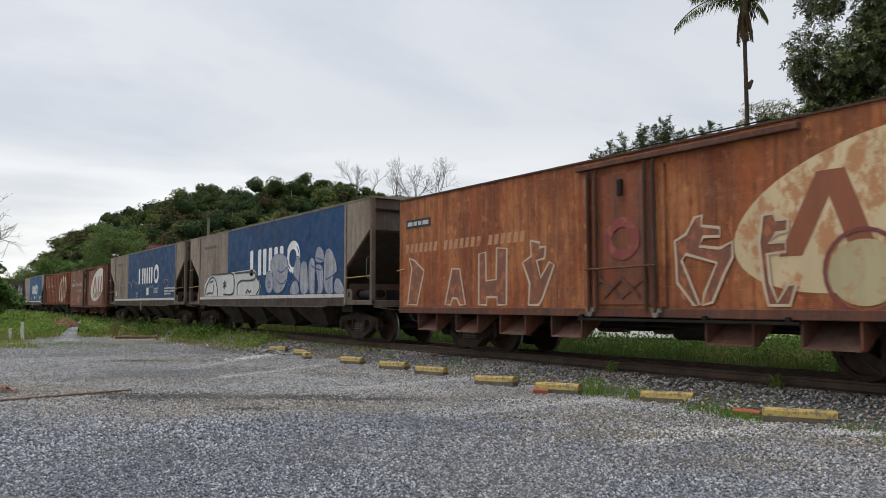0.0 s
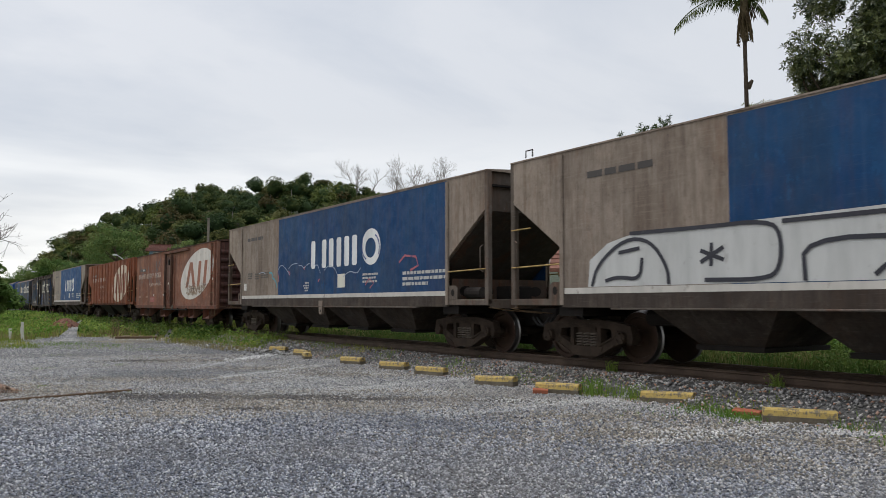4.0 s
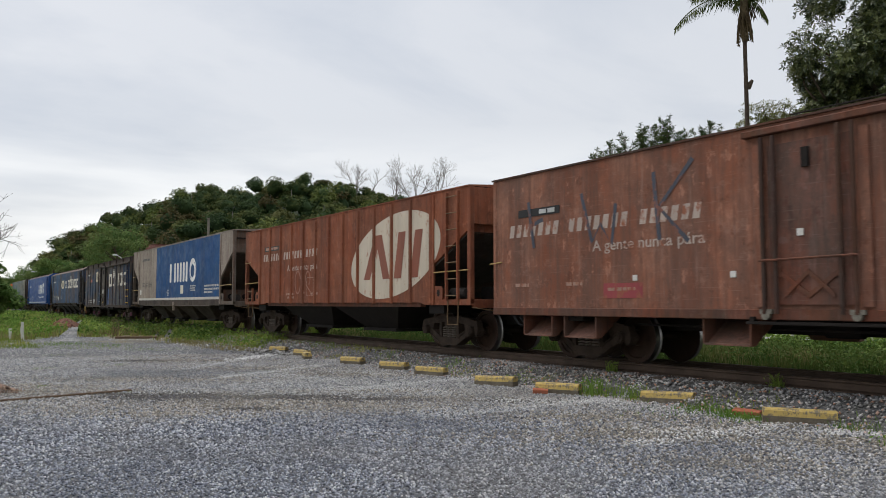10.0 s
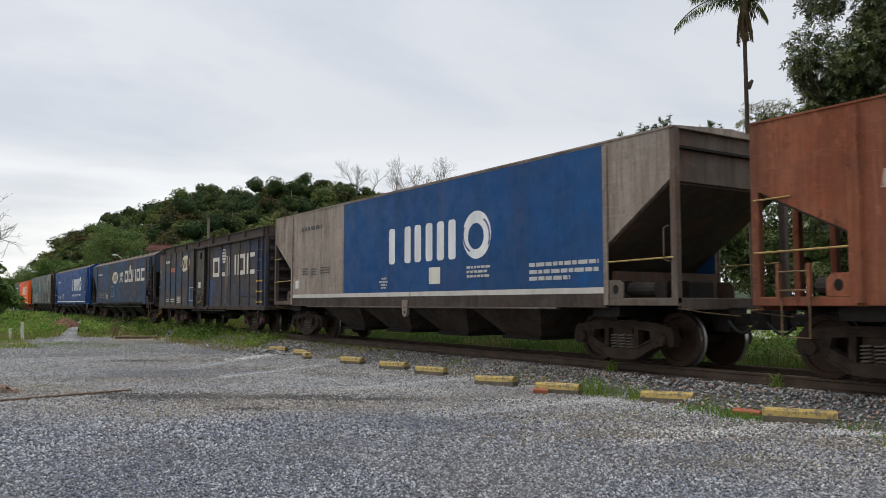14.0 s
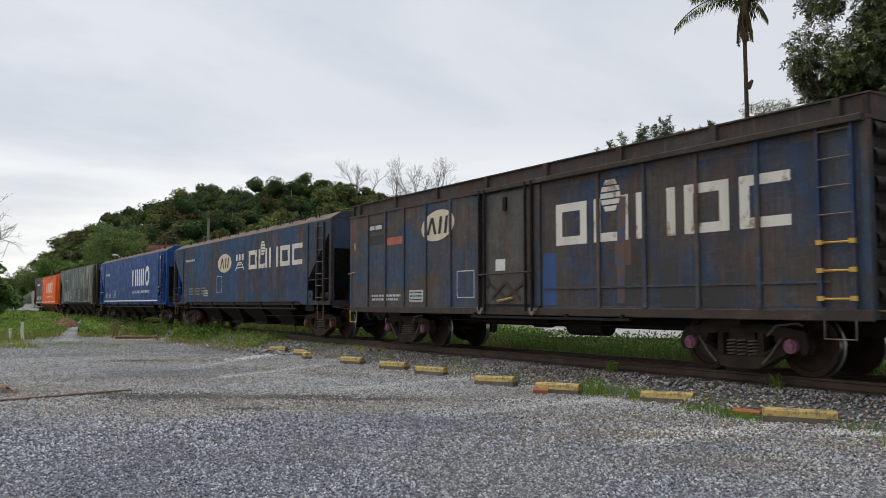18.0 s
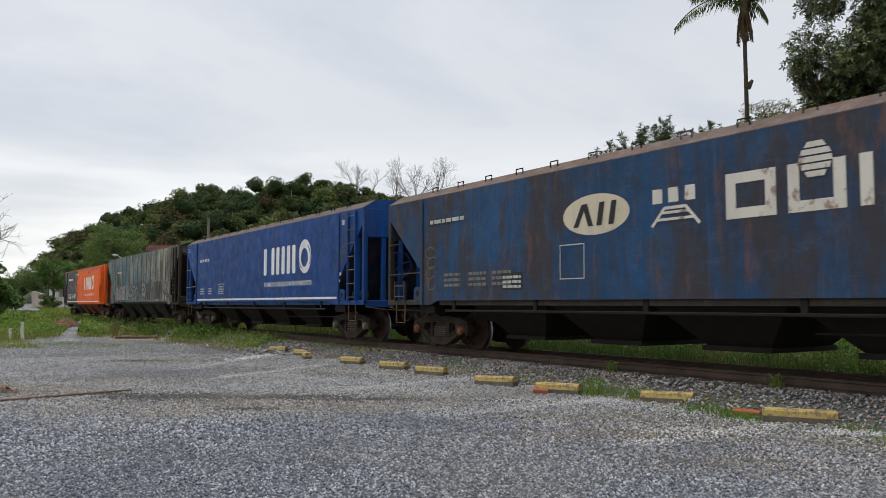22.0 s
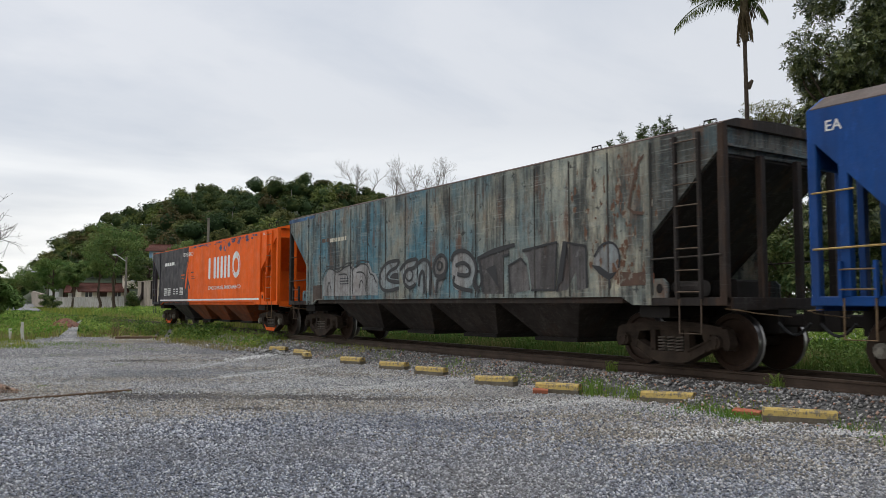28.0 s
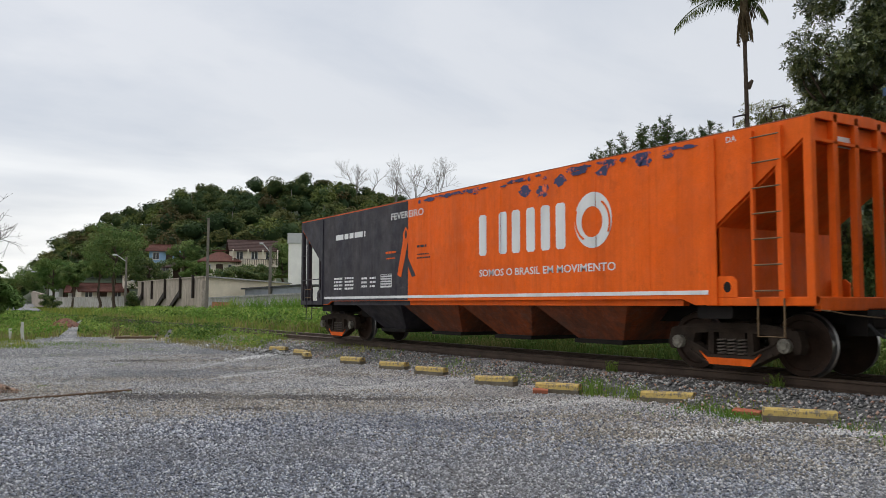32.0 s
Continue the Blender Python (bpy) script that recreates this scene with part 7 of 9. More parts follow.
bed_stone = stony("ballast_stone", [(0.0, (0.06, 0.056, 0.054)), (0.3, (0.175, 0.168, 0.160)), (0.65, (0.34, 0.328, 0.312)), (0.88, (0.56, 0.535, 0.50)), (0.93, (0.44, 0.24, 0.15)), (1.0, (0.40, 0.20, 0.12))])
far_stone = stony("dusty_grey_stone", [(0.0, (0.20, 0.195, 0.186)), (0.35, (0.31, 0.302, 0.286)), (0.75, (0.43, 0.418, 0.396)), (1.0, (0.53, 0.512, 0.48))])
rs = np.random.RandomState(11)
# stones lie ever thinner, and dustier, away from the yard's near side
ring = np.linspace(3.2, 24.0, 540)
grow_ = np.clip(ring / 7, 1, 1.35)
share = ring * np.interp(ring, [3.2, 5.0, 11, 17, 24], [0.04, 1.0, 0.95, 0.55, 0.40]) / grow_ ** 2
rad = rs.choice(ring, 198000, p=share / share.sum()) + rs.uniform(-0.02, 0.02, 198000)
ang = radians(180) - BEARING + rs.uniform(-0.60, 0.58, 198000)
px_, py_ = np.cos(ang) * rad, np.sin(ang) * rad
ok = (py_ < 9.0) & (px_ > -26)
rest = rs.uniform(0, 1, (2, 24000))
rest_x, rest_y = -24 + 32 * rest[0], -14 + 22.8 * rest[1]
far_ = rs.uniform(0, 1, (2, 26000))
fx_, fy_ = -38.3 + 16.3 * far_[0], -4 + 12.5 * far_[1]
in_yard = (fx_ > -38.0 + 0.9 * np.abs(fy_ - 5.5)) & (fy_ < 7.6 + 0.1 * (fx_ + 35))
px_, py_, rr_ = px_[ok], py_[ok], (rs.uniform(0.0075, 0.0165, 198000) * np.clip(rad / 7, 1, 1.35))[ok]
stones("scattered_gravel", rest_x, rest_y, rs.uniform(0.008, 0.017, 24000), yard_stone, 0.012, "blue-grey crushed stones spread over the yard", 10)
stones("far_gravel", fx_[in_yard], fy_[in_yard], rs.uniform(0.010, 0.022, in_yard.sum()), far_stone, 0.012, "blue-grey crushed stones at the yard's far end", 9)
depth_ = px_ * AHEAD[0] + py_ * AHEAD[1]
side_ = px_ * ASIDE[0] + py_ * ASIDE[1]
soiled = np.zeros(len(px_))
for d0, s0, wd, ws in ((12.3, -3.2, 0.42, 1.9), (11.6, -2.6, 1.1, 3.2), (13.2, -6.9, 0.9, 1.8), (12.2, -0.2, 0.5, 1.6), (13.4, -1.2, 0.35, 1.4), (10.6, -3.6, 0.30, 1.0), (9.6, 3.2, 0.35, 0.8), (18.0, -4.0, 0.8, 2.5), (14.0, -7.2, 0.7, 1.6), (22.5, -8.0, 0.9, 3.0), (8.4, 4.3, 0.5, 0.8), (9.7, 3.9, 0.35, 1.1), (8.9, 1.6, 0.3, 0.9), (9.0, 2.6, 0.8, 2.2), (10.3, 2.0, 0.6, 1.8), (7.4, 2.6, 0.5, 0.9), (15.5, -5.5, 0.7, 2.4), (16.5, -1.5, 0.6, 2.0), (20.5, -6.5, 0.8, 2.0)):
    soiled = np.maximum(soiled, np.exp(-((depth_ - d0) / wd) ** 2 - ((side_ - s0) / ws) ** 2))
soiled = rs.uniform(0, 1, len(px_)) < soiled * 0.85
damp = np.zeros(len(px_))
for d0, s0, wd, ws in ((12.55, -4.2, 0.50, 1.2), (12.5, -2.4, 0.30, 1.2), (12.2, -1.2, 0.22, 0.9), (11.1, -2.6, 0.14, 0.35), (12.9, -5.3, 0.2, 0.5), (12.0, 1.0, 0.13, 0.6), (20.3, -7.6, 0.3, 0.8)):
    damp = np.maximum(damp, np.exp(-((depth_ - d0) / wd) ** 2 - ((side_ - s0) / ws) ** 2))
damp = rs.uniform(0, 1, len(px_)) < damp * 1.3
soiled &= ~damp
clean = ~soiled & ~damp
stones("damp_gravel", px_[damp], py_[damp], rr_[damp], stony("damp_soil_stone", [(0.0, (0.03, 0.026, 0.022)), (0.5, (0.075, 0.066, 0.055)), (0.85, (0.13, 0.115, 0.095)), (1.0, (0.26, 0.235, 0.20))]), 0.012, "dark damp stones in a shallow wheel rut", 12)
soil_stone = stony("soil_caked_stone", [(0.0, (0.085, 0.07, 0.052)), (0.4, (0.22, 0.188, 0.145)), (0.8, (0.37, 0.325, 0.26)), (1.0, (0.50, 0.455, 0.38))])
dp = 31 + 25 * rs.uniform(0, 1, 3600) ** 1.4
mid_ = rs.normal(0.5, 0.34, 3600)
qx, qy = plan(np.interp(dp, PATH_D, PATH_L) * (1 - mid_) + np.interp(dp, PATH_D, PATH_R) * mid_, dp)
stones("path_gravel", qx, qy, rs.uniform(0.012, 0.035, 3600), far_stone, 0.02, "pale stones loose on the gravel path", 8)
stones("soiled_gravel", px_[soiled], py_[soiled], rr_[soiled], soil_stone, 0.012, "brown soil-caked stones in the yard", 3)
dusty = clean & (rs.uniform(0, 1, len(px_)) < np.maximum(ease(depth_, 9.2, 12.0) * 0.85, ease(side_, 0.5, 4.0) * 0.45))
clean = clean & ~dusty
stones("dusty_gravel", px_[dusty], py_[dusty], rr_[dusty], far_stone, 0.012, "paler dusty crushed stones in the yard", 5)
stones("loose_gravel", px_[clean], py_[clean], rr_[clean], yard_stone, 0.012, "blue-grey crushed stones covering the yard", 1)
n = 30000
bx = np.concatenate([rs.uniform(-14, 3, 17000), rs.uniform(-32, -12, 13000)])
by = np.concatenate([rs.uniform(8.75, 10.15, 22000), rs.uniform(10.2, 12.2, 8000)])
rs.shuffle(by)
stones("loose_ballast", bx, by, rs.uniform(0.014, 0.032, n), bed_stone, 0.010, "grey and rusty ballast stones beside the rail", 2)
wx, wy = [], []
for x0, y0, x1, y1, k, sp in ((-9.9, 7.0, -8.6, 8.6, 380, 0.16), (-6.5, 6.9, -5.4, 8.4, 380, 0.20), (-5.3, 8.45, -4.6, 9.1, 360, 0.12), (-12.5, 6.2, -10.5, 7.6, 260, 0.16), (-16, 6.0, -12.5, 6.9, 260, 0.2), (-14.5, 5.6, -11, 6.0, 160, 0.2), (-8.4, 8.5, -6.6, 8.5, 240, 0.22), (-18, 7.0, -14, 8.2, 350, 0.3), (-34, 8.0, -24, 8.5, 240, 0.5)):
    u = rs.uniform(0, 1, k)
    wx.append(x0 + (x1 - x0) * u + rs.normal(0, sp, k))
    wy.append(y0 + (y1 - y0) * u + rs.normal(0, sp, k))
# lime-dusted bay lines across the yard
for d0, s0, d1, s1, k, sp in ((8.2, 1.8, 9.8, 4.2, 300, 0.10), (10.2, -0.2, 12.4, 2.85, 480, 0.10), (12.3, 2.7, 12.9, 3.3, 130, 0.08), (17.6, -5.7, 22.6, -4.9, 420, 0.13), (15.6, -4.3, 19.0, -2.76, 420, 0.12), (13.2, -1.9, 15.8, 0.6, 380, 0.12), (10.9, 4.9, 11.1, 5.2, 90, 0.07), (9.9, 3.6, 10.1, 4.3, 90, 0.09)):
    u = rs.uniform(0, 1, k)
    d, sd = d0 + (d1 - d0) * u + rs.normal(0, sp, k), s0 + (s1 - s0) * u + rs.normal(0, sp, k)
    q0, q1 = plan(sd / d, d)
    wx.append(q0)
    wy.append(q1)
wx, wy = np.concatenate(wx), np.concatenate(wy)
stones("pale_stones", wx, wy, rs.uniform(0.008, 0.018, len(wx)) * np.where(wx < -20, 2.2, 1.0), stony("whitish_stone", [(0.0, (0.42, 0.41, 0.40)), (1.0, (0.72, 0.71, 0.68))]), 0.022, "scattered whitish lime-dusted stones", 4)

# ---------------------------------------------------------------- plants
grass_mat = leafy("grass_blades", (0.165, 0.232, 0.042), (0.33, 0.325, 0.085), 0.45, 0.6, 0.35)
# blades just behind the track: the train's shade put into their colour
shaded_grass = leafy("shaded_grass_blades", (0.058, 0.106, 0.024), (0.150, 0.168, 0.050), 0.9, 0.6, 0.3)
weed_mat = leafy("weed_leaves", (0.125, 0.235, 0.038), (0.27, 0.34, 0.08), 0.5, 0.55, 0.35)
# dark weeds; behind the train this tone also carries painted-in shade
shady_weed = leafy("dark_shaded_weed_leaves", (0.055, 0.115, 0.022), (0.13, 0.18, 0.045), 0.7, 0.55, 0.3)
straw_mat = leafy("straw_blades", (0.30, 0.255, 0.12), (0.22, 0.20, 0.08), 0.7, 0.8, 0.25)


def blades(name, x, y, h, w, mat, label, seed, lift=0.0, category="grass"):
    """Grass: narrow bent blades of two faces."""
    rs = np.random.RandomState(seed)
    n = len(x)
    a = rs.uniform(0, 2 * np.pi, n)
    d = np.stack([np.cos(a), np.sin(a)], 1)
    lean = rs.uniform(0.05, 0.55, n) * h
    b = rs.uniform(0, 2 * np.pi, n)
    z = ground_z(x, y) + lift - 0.02
    p = np.stack([x, y], 1)
    ld = np.stack([np.cos(b), np.sin(b)], 1) * lean[:, None]
    v = np.zeros((n, 5, 3))
    v[:, 0, :2], v[:, 1, :2] = p - d * w[:, None], p + d * w[:, None]
    v[:, 2, :2], v[:, 3, :2] = p + ld * 0.35 + d * w[:, None] * 0.8, p + ld * 0.35 - d * w[:, None] * 0.8
    v[:, 4, :2] = p + ld
    v[:, 0:2, 2] = z[:, None]
    v[:, 2:4, 2] = (z + h * 0.6)[:, None]
    v[:, 4, 2] = z + h
    o = 5 * np.arange(n, dtype=np.int32)[:, None]
    f = np.concatenate([o + np.array([[0, 1, 2]]), o + np.array([[0, 2, 3]]), o + np.array([[3, 2, 4]])])
    return big_mesh(name, v.reshape(-1, 3), f, mat, "stuff", label, category)


def leaf_quads(c, size, rs, flat_=0.5, out=None):
    """Rhombic leaves at the points c."""
    n = len(c)
    nrm = rs.normal(0, 1, (n, 3))
    nrm[:, 2] = np.abs(nrm[:, 2]) + flat_
    if out is not None:
        nrm = nrm * 0.6 + out * 0.85
    nrm /= np.linalg.norm(nrm, axis=1, keepdims=True)
    t = np.cross(nrm, rs.normal(0, 1, (n, 3)))
    t /= np.linalg.norm(t, axis=1, keepdims=True) + 1e-9
    b = np.cross(nrm, t)
    s = (size * rs.uniform(0.6, 1.3, n))[:, None]
    v = np.stack([c - t * s, c + b * s * 0.42, c + t * s, c - b * s * 0.42], 1).reshape(-1, 3)
    return v, 4 * np.arange(n)[:, None] + np.array([[0, 1, 2, 3]])


def zone(n, x0, x1, y0, y1, seed, clump=0.0):
    rs = np.random.RandomState(seed)
    x, y = rs.uniform(x0, x1, n), rs.uniform(y0, y1, n)
    if clump:
        k = max(4, n // 60)
        cx, cy = rs.uniform(x0, x1, k), rs.uniform(y0, y1, k)
        i = rs.randint(0, k, n)
        x, y = cx[i] + rs.normal(0, clump, n), cy[i] + rs.normal(0, clump, n)
    return x, y, rs


def grass_zone(name, n, x0, x1, y0, y1, h0, h1, w0, mat, label, seed, clump=0.0):
    x, y, rs = zone(n, x0, x1, y0, y1, seed, clump)
    free = off_path(x, y)
    x, y = x[free], y[free]
    n = len(x)
    blades(name, x, y, rs.uniform(h0, h1, n), rs.uniform(0.6, 1.2, n) * w0, mat, label, seed + 100)


grass_zone("tall_grass", 26000, -30, 4, 12.5, 16.5, 0.08, 0.28, 0.009, shaded_grass, "tall green grass behind the track", 21)
grass_zone("tall_grass", 16000, -30, 4, 13.0, 17, 0.10, 0.44, 0.011, shaded_grass, "tall green weeds behind the track", 22, 0.35)
grass_zone("tall_grass", 26000, -75, -28, 12.3, 22, 0.15, 0.55, 0.022, grass_mat, "tall green grass behind the track", 23)
grass_zone("tall_grass", 9000, -75, -28, 13, 22, 0.25, 0.7, 0.03, weed_mat, "rank green weeds behind the track", 24, 0.5)
grass_zone("tall_grass", 12000, -150, -70, 12.3, 30, 0.3, 0.9, 0.05, grass_mat, "tall green grass behind the track", 25)
grass_zone("trackside_grass", 1500, -25, -17, 9.3, 10.05, 0.03, 0.14, 0.007, grass_mat, "sparse short weeds between the ballast stones", 46, 0.15)
grass_zone("trackside_grass", 6000, -40, -24.5, 8.9, 10.05, 0.03, 0.22, 0.008, grass_mat, "short green weeds between yard and track", 26)
grass_zone("trackside_grass", 6000, -62, -30, 7.6, 10.0, 0.05, 0.26, 0.014, grass_mat, "green weeds between yard and track", 27)
grass_zone("trackside_grass", 5000, -38, -24, 7.9, 9.1, 0.04, 0.20, 0.009, straw_mat, "dry straw grass between yard and track", 28, 0.2)
grass_zone("trackside_grass", 2200, -66, -53, 9.3, 10.1, 0.15, 0.45, 0.014, grass_mat, "tall weeds leaning on the rail", 48, 0.3)
grass_zone("field_grass", 20000, -90, -36.5, -6, 8.6, 0.08, 0.30, 0.022, grass_mat, "green grass field beyond the yard", 29)
grass_zone("dry_field_grass", 9000, -80, -36.5, 0, 8.6, 0.1, 0.4, 0.02, straw_mat, "dry straw stalks in the grass field", 34, 0.5)
grass_zone("dry_grass", 6000, -75, -26, 12.3, 16, 0.2, 0.6, 0.016, straw_mat, "dry straw stalks behind the track", 35, 0.4)
grass_zone("dry_grass", 3000, -26, 4, 12.4, 16, 0.1, 0.4, 0.008, straw_mat, "dry straw stalks behind the track", 36, 0.3)
grass_zone("field_grass", 4000, -37, -29, 0.0, 3.4, 0.04, 0.16, 0.010, grass_mat, "short grass at the yard's edge", 30)
grass_zone("stop_weeds", 1500, -21, -6, 8.85, 9.35, 0.03, 0.12, 0.006, grass_mat, "small weeds along the wheel stops", 31, 0.12)
tx, ty, ts = [], [], []
for cx, cy, n, sp, hh in ((-9.35, 8.95, 150, 0.17, 0.34), (-8.75, 9.05, 90, 0.16, 0.24), (-7.2, 8.9, 420, 0.22, 0.10), (-6.5, 8.72, 500, 0.22, 0.10), (-5.2, 9.0, 200, 0.2, 0.10), (-10.0, 9.95, 90, 0.05, 0.22), (-6.9, 10.0, 60, 0.05, 0.22), (-4.6, 9.95, 60, 0.06, 0.16), (-4.1, 8.5, 260, 0.25, 0.08), (-7.2, 8.35, 240, 0.5, 0.06), (-14.0, 9.3, 120, 0.3, 0.1)):
    r_ = np.random.RandomState(int(-cx * 100))
    tx.append(r_.normal(cx, sp, n))
    ty.append(r_.normal(cy, sp * 0.7, n))
    ts.append(r_.uniform(0.3, 1.1, n) * hh)
for d0, s0, n, sp, hh in ((22.6, -10.8, 160, 0.30, 0.05), (21.7, -8.4, 160, 0.28, 0.05), (19.0, -7.6, 90, 0.12, 0.06), (17.9, -8.9, 90, 0.14, 0.06), (14.1, -7.0, 70, 0.09, 0.05), (13.1, -5.1, 50, 0.06, 0.05), (25.5, -9.3, 300, 0.5, 0.07), (27.0, -11.5, 500, 0.8, 0.10), (28.5, -13.6, 500, 0.7, 0.12)):
    r_ = np.random.RandomState(int(d0 * 100))
    cx, cy = plan(s0 / d0, d0)
    tx.append(r_.normal(cx, sp, n))
    ty.append(r_.normal(cy, sp, n))
    ts.append(r_.uniform(0.3, 1.1, n) * hh)
tx, ty, ts = (np.concatenate([np.ravel(q) for q in w_]) for w_ in (tx, ty, ts))
blades("weed_tufts", tx, ty, ts, np.full(len(tx), 0.006), weed_mat, "green weed tufts between the wheel stops", 33, 0.01)


def weed_leaves(name, n, x0, x1, y0, y1, hmax, size, seed, label, mat=None):
    x, y, rs = zone(n, x0, x1, y0, y1, seed, 0.28)
    free = off_path(x, y)
    x, y = x[free], y[free]
    n = len(x)
    c = np.stack([x, y, ground_z(x, y) + hmax * rs.uniform(0.05, 1, n) ** 1.3], 1)
    v, f = leaf_quads(c, np.full(n, size), rs, 0.3)
    big_mesh(name, v, f, mat or weed_mat, "stuff", label, "weeds")


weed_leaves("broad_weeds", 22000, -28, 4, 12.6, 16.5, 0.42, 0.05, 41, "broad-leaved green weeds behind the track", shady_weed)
weed_leaves("broad_weeds", 12000, -80, -28, 12.5, 22, 0.8, 0.11, 42, "broad-leaved green weeds behind the track")
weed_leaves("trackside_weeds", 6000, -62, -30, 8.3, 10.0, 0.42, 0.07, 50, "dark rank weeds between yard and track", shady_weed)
weed_leaves("field_weeds", 3500, -85, -36.5, 1.0, 8.6, 0.5, 0.085, 51, "darker weeds in the field beyond the yard", shady_weed)
weed_leaves("field_weeds", 15000, -85, -36.5, 1.0, 8.6, 0.45, 0.085, 44, "broad-leaved weeds in the field beyond the yard")
weed_leaves("rank_weeds", 18000, -75, -26, 12.8, 20, 0.95, 0.10, 45, "rank leafy weeds behind the track")
weed_leaves("rank_weeds", 5000, -62, -26, 12.8, 19, 0.8, 0.10, 47, "darker rank weeds behind the track", shady_weed)
weed_leaves("broad_weeds", 5000, -13.2, -9.6, 16.8, 20.6, 0.72, 0.06, 49, "rank broad-leaved weeds before the road")
weed_leaves("broad_weeds", 5500, -42, -24.5, 8.8, 10.1, 0.28, 0.045, 43, "low broad-leaved weeds beside the track")


for x0, y0, n_, sp_, hh in ((-9.4, 8.95, 130, 0.17, 0.27), (-8.8, 9.05, 90, 0.16, 0.19), (-9.1, 9.0, 60, 0.25, 0.10), (-7.1, 8.9, 110, 0.25, 0.07), (-6.4, 8.75, 140, 0.22, 0.06), (-6.9, 9.98, 40, 0.07, 0.18), (-10.0, 9.95, 50, 0.07, 0.18), (-4.2, 8.5, 120, 0.25, 0.08), (-11.6, 9.2, 60, 0.2, 0.09), (-14, 9.3, 80, 0.3, 0.11)):
    r_ = np.random.RandomState(int(-x0 * 50))
    c = np.stack([r_.normal(x0, sp_, n_), r_.normal(y0, sp_ * 0.6, n_), 0.02 + hh * r_.uniform(0.05, 1, n_)], 1)
    c[:, 2] += ground_z(c[:, 0], c[:, 1])
    v, f = leaf_quads(c, np.full(n_, 0.026), r_, 0.3)
    big_mesh("leafy_weeds", v, f, weed_mat, "stuff", "leafy green weeds by the wheel stops", "weeds")


def stem(g, a, b, r0, r1, bends, rs, n=8):
    """A tapered, slightly crooked limb; returns the points it passes."""
    a, b = Vector(a), Vector(b)
    pts = [a.lerp(b, k / bends) + Vector(rs.normal(0, (b - a).length * 0.025, 3)) * (0 < k < bends) for k in range(bends + 1)]
    for k in range(bends):
        g.tube(pts[k], pts[k + 1], r0 + (r1 - r0) * k / bends, n, r0 + (r1 - r0) * (k + 1) / bends, False)
    g.smooth = True
    return pts


bark = plain("grey_brown_bark", (0.10, 0.075, 0.055), 0.95, 0, 0.5, 5, 0.02)


def whorls(c, out, k, length, rs):
    """Rosettes of k long leaves at the tips c, opening along out."""
    n = len(c)
    ax = out + np.array([0, 0, 0.7]) + rs.normal(0, 0.25, (n, 3))
    ax /= np.linalg.norm(ax, axis=1, keepdims=True)
    s = np.cross(ax, rs.normal(0, 1, (n, 3)))
    s /= np.linalg.norm(s, axis=1, keepdims=True) + 1e-9
    t = np.cross(ax, s)
    a = (2 * np.pi * np.arange(k) / k)[None] + rs.uniform(-0.35, 0.35, (n, k))
    rad = np.cos(a)[..., None] * s[:, None] + np.sin(a)[..., None] * t[:, None]
    d = rad * rs.uniform(0.7, 1.0, (n, k, 1)) + ax[:, None] * rs.uniform(0.0, 0.7, (n, k, 1))
    d /= np.linalg.norm(d, axis=2, keepdims=True)
    w = np.cross(d, ax[:, None])
    w /= np.linalg.norm(w, axis=2, keepdims=True) + 1e-9
    L = length * rs.uniform(0.65, 1.25, (n, k, 1))
    b = c[:, None] + d * 0.01
    mid = b + d * L * 0.55 + ax[:, None] * L * 0.06
    v = np.stack([b, mid + w * L * 0.15, b + d * L - ax[:, None] * L * 0.05, mid - w * L * 0.15], 2).reshape(-1, 3)
    return v, 4 * np.arange(n * k)[:, None] + np.array([[0, 1, 2, 3]])


def tree(label, at, base, height, crown_r, crown_z, leaf_mat, leaf, count, seed, clumps=26, trunk_r=0.25, squash=0.8, inner=0.35, full=False, clump=0.34, whorl=0):
    """Trunk, limbs and a crown of leaf clumps with gaps."""
    rs = np.random.RandomState(seed)
    t = thing("tree", label, "tree", pose(at[0], at[1], base))
    top = height * 0.72
    tr = Geo()
    stem(tr, (0, 0, -0.2), (rs.normal(0, 0.2), rs.normal(0, 0.2), top), trunk_r, trunk_r * 0.35, 6, rs, 9)
    part("trunk", tr, bark, t)
    cs = []
    for k in range(clumps):
        d = rs.normal(0, 1, 3)
        d /= np.linalg.norm(d)
        q = d * crown_r * rs.uniform(inner, 1.0)
        q[2] = q[2] * squash + crown_z
        if full:
            a_, r__ = rs.uniform(0, 2 * np.pi), crown_r * rs.uniform(0, 1) ** 0.5
            q = np.array([r__ * math.cos(a_), r__ * math.sin(a_), crown_z + rs.uniform(-1, 1) * squash * crown_r])
        cs.append(q)
    for q in cs[:10]:
        lg = Geo()
        z0 = max(height * 0.22, min(top * 0.95, q[2] - np.hypot(q[0], q[1]) * 0.7))
        stem(lg, (0, 0, z0), q, trunk_r * 0.42, 0.02, 4, rs, 6)
        part("limb", lg, bark, t)
    per = count // clumps
    pts, outs = [], []
    for q in cs:
        e = rs.normal(0, 1, (per, 3))
        e /= np.linalg.norm(e, axis=1, keepdims=True)
        outs.append(e)
        pts.append(q + e * (crown_r * clump) * rs.uniform(0.35, 1.05, (per, 1)) ** 0.6 * np.array([1, 1, 0.75]))
    if whorl:
        v, f = whorls(np.concatenate(pts), np.concatenate(outs), whorl, leaf, rs)
    else:
        v, f = leaf_quads(np.concatenate(pts), np.full(per * clumps, leaf), rs, 0.5, np.concatenate(outs))
    cr = big_mesh("crown", v, f, leaf_mat, "")
    cr.parent = t
    return t


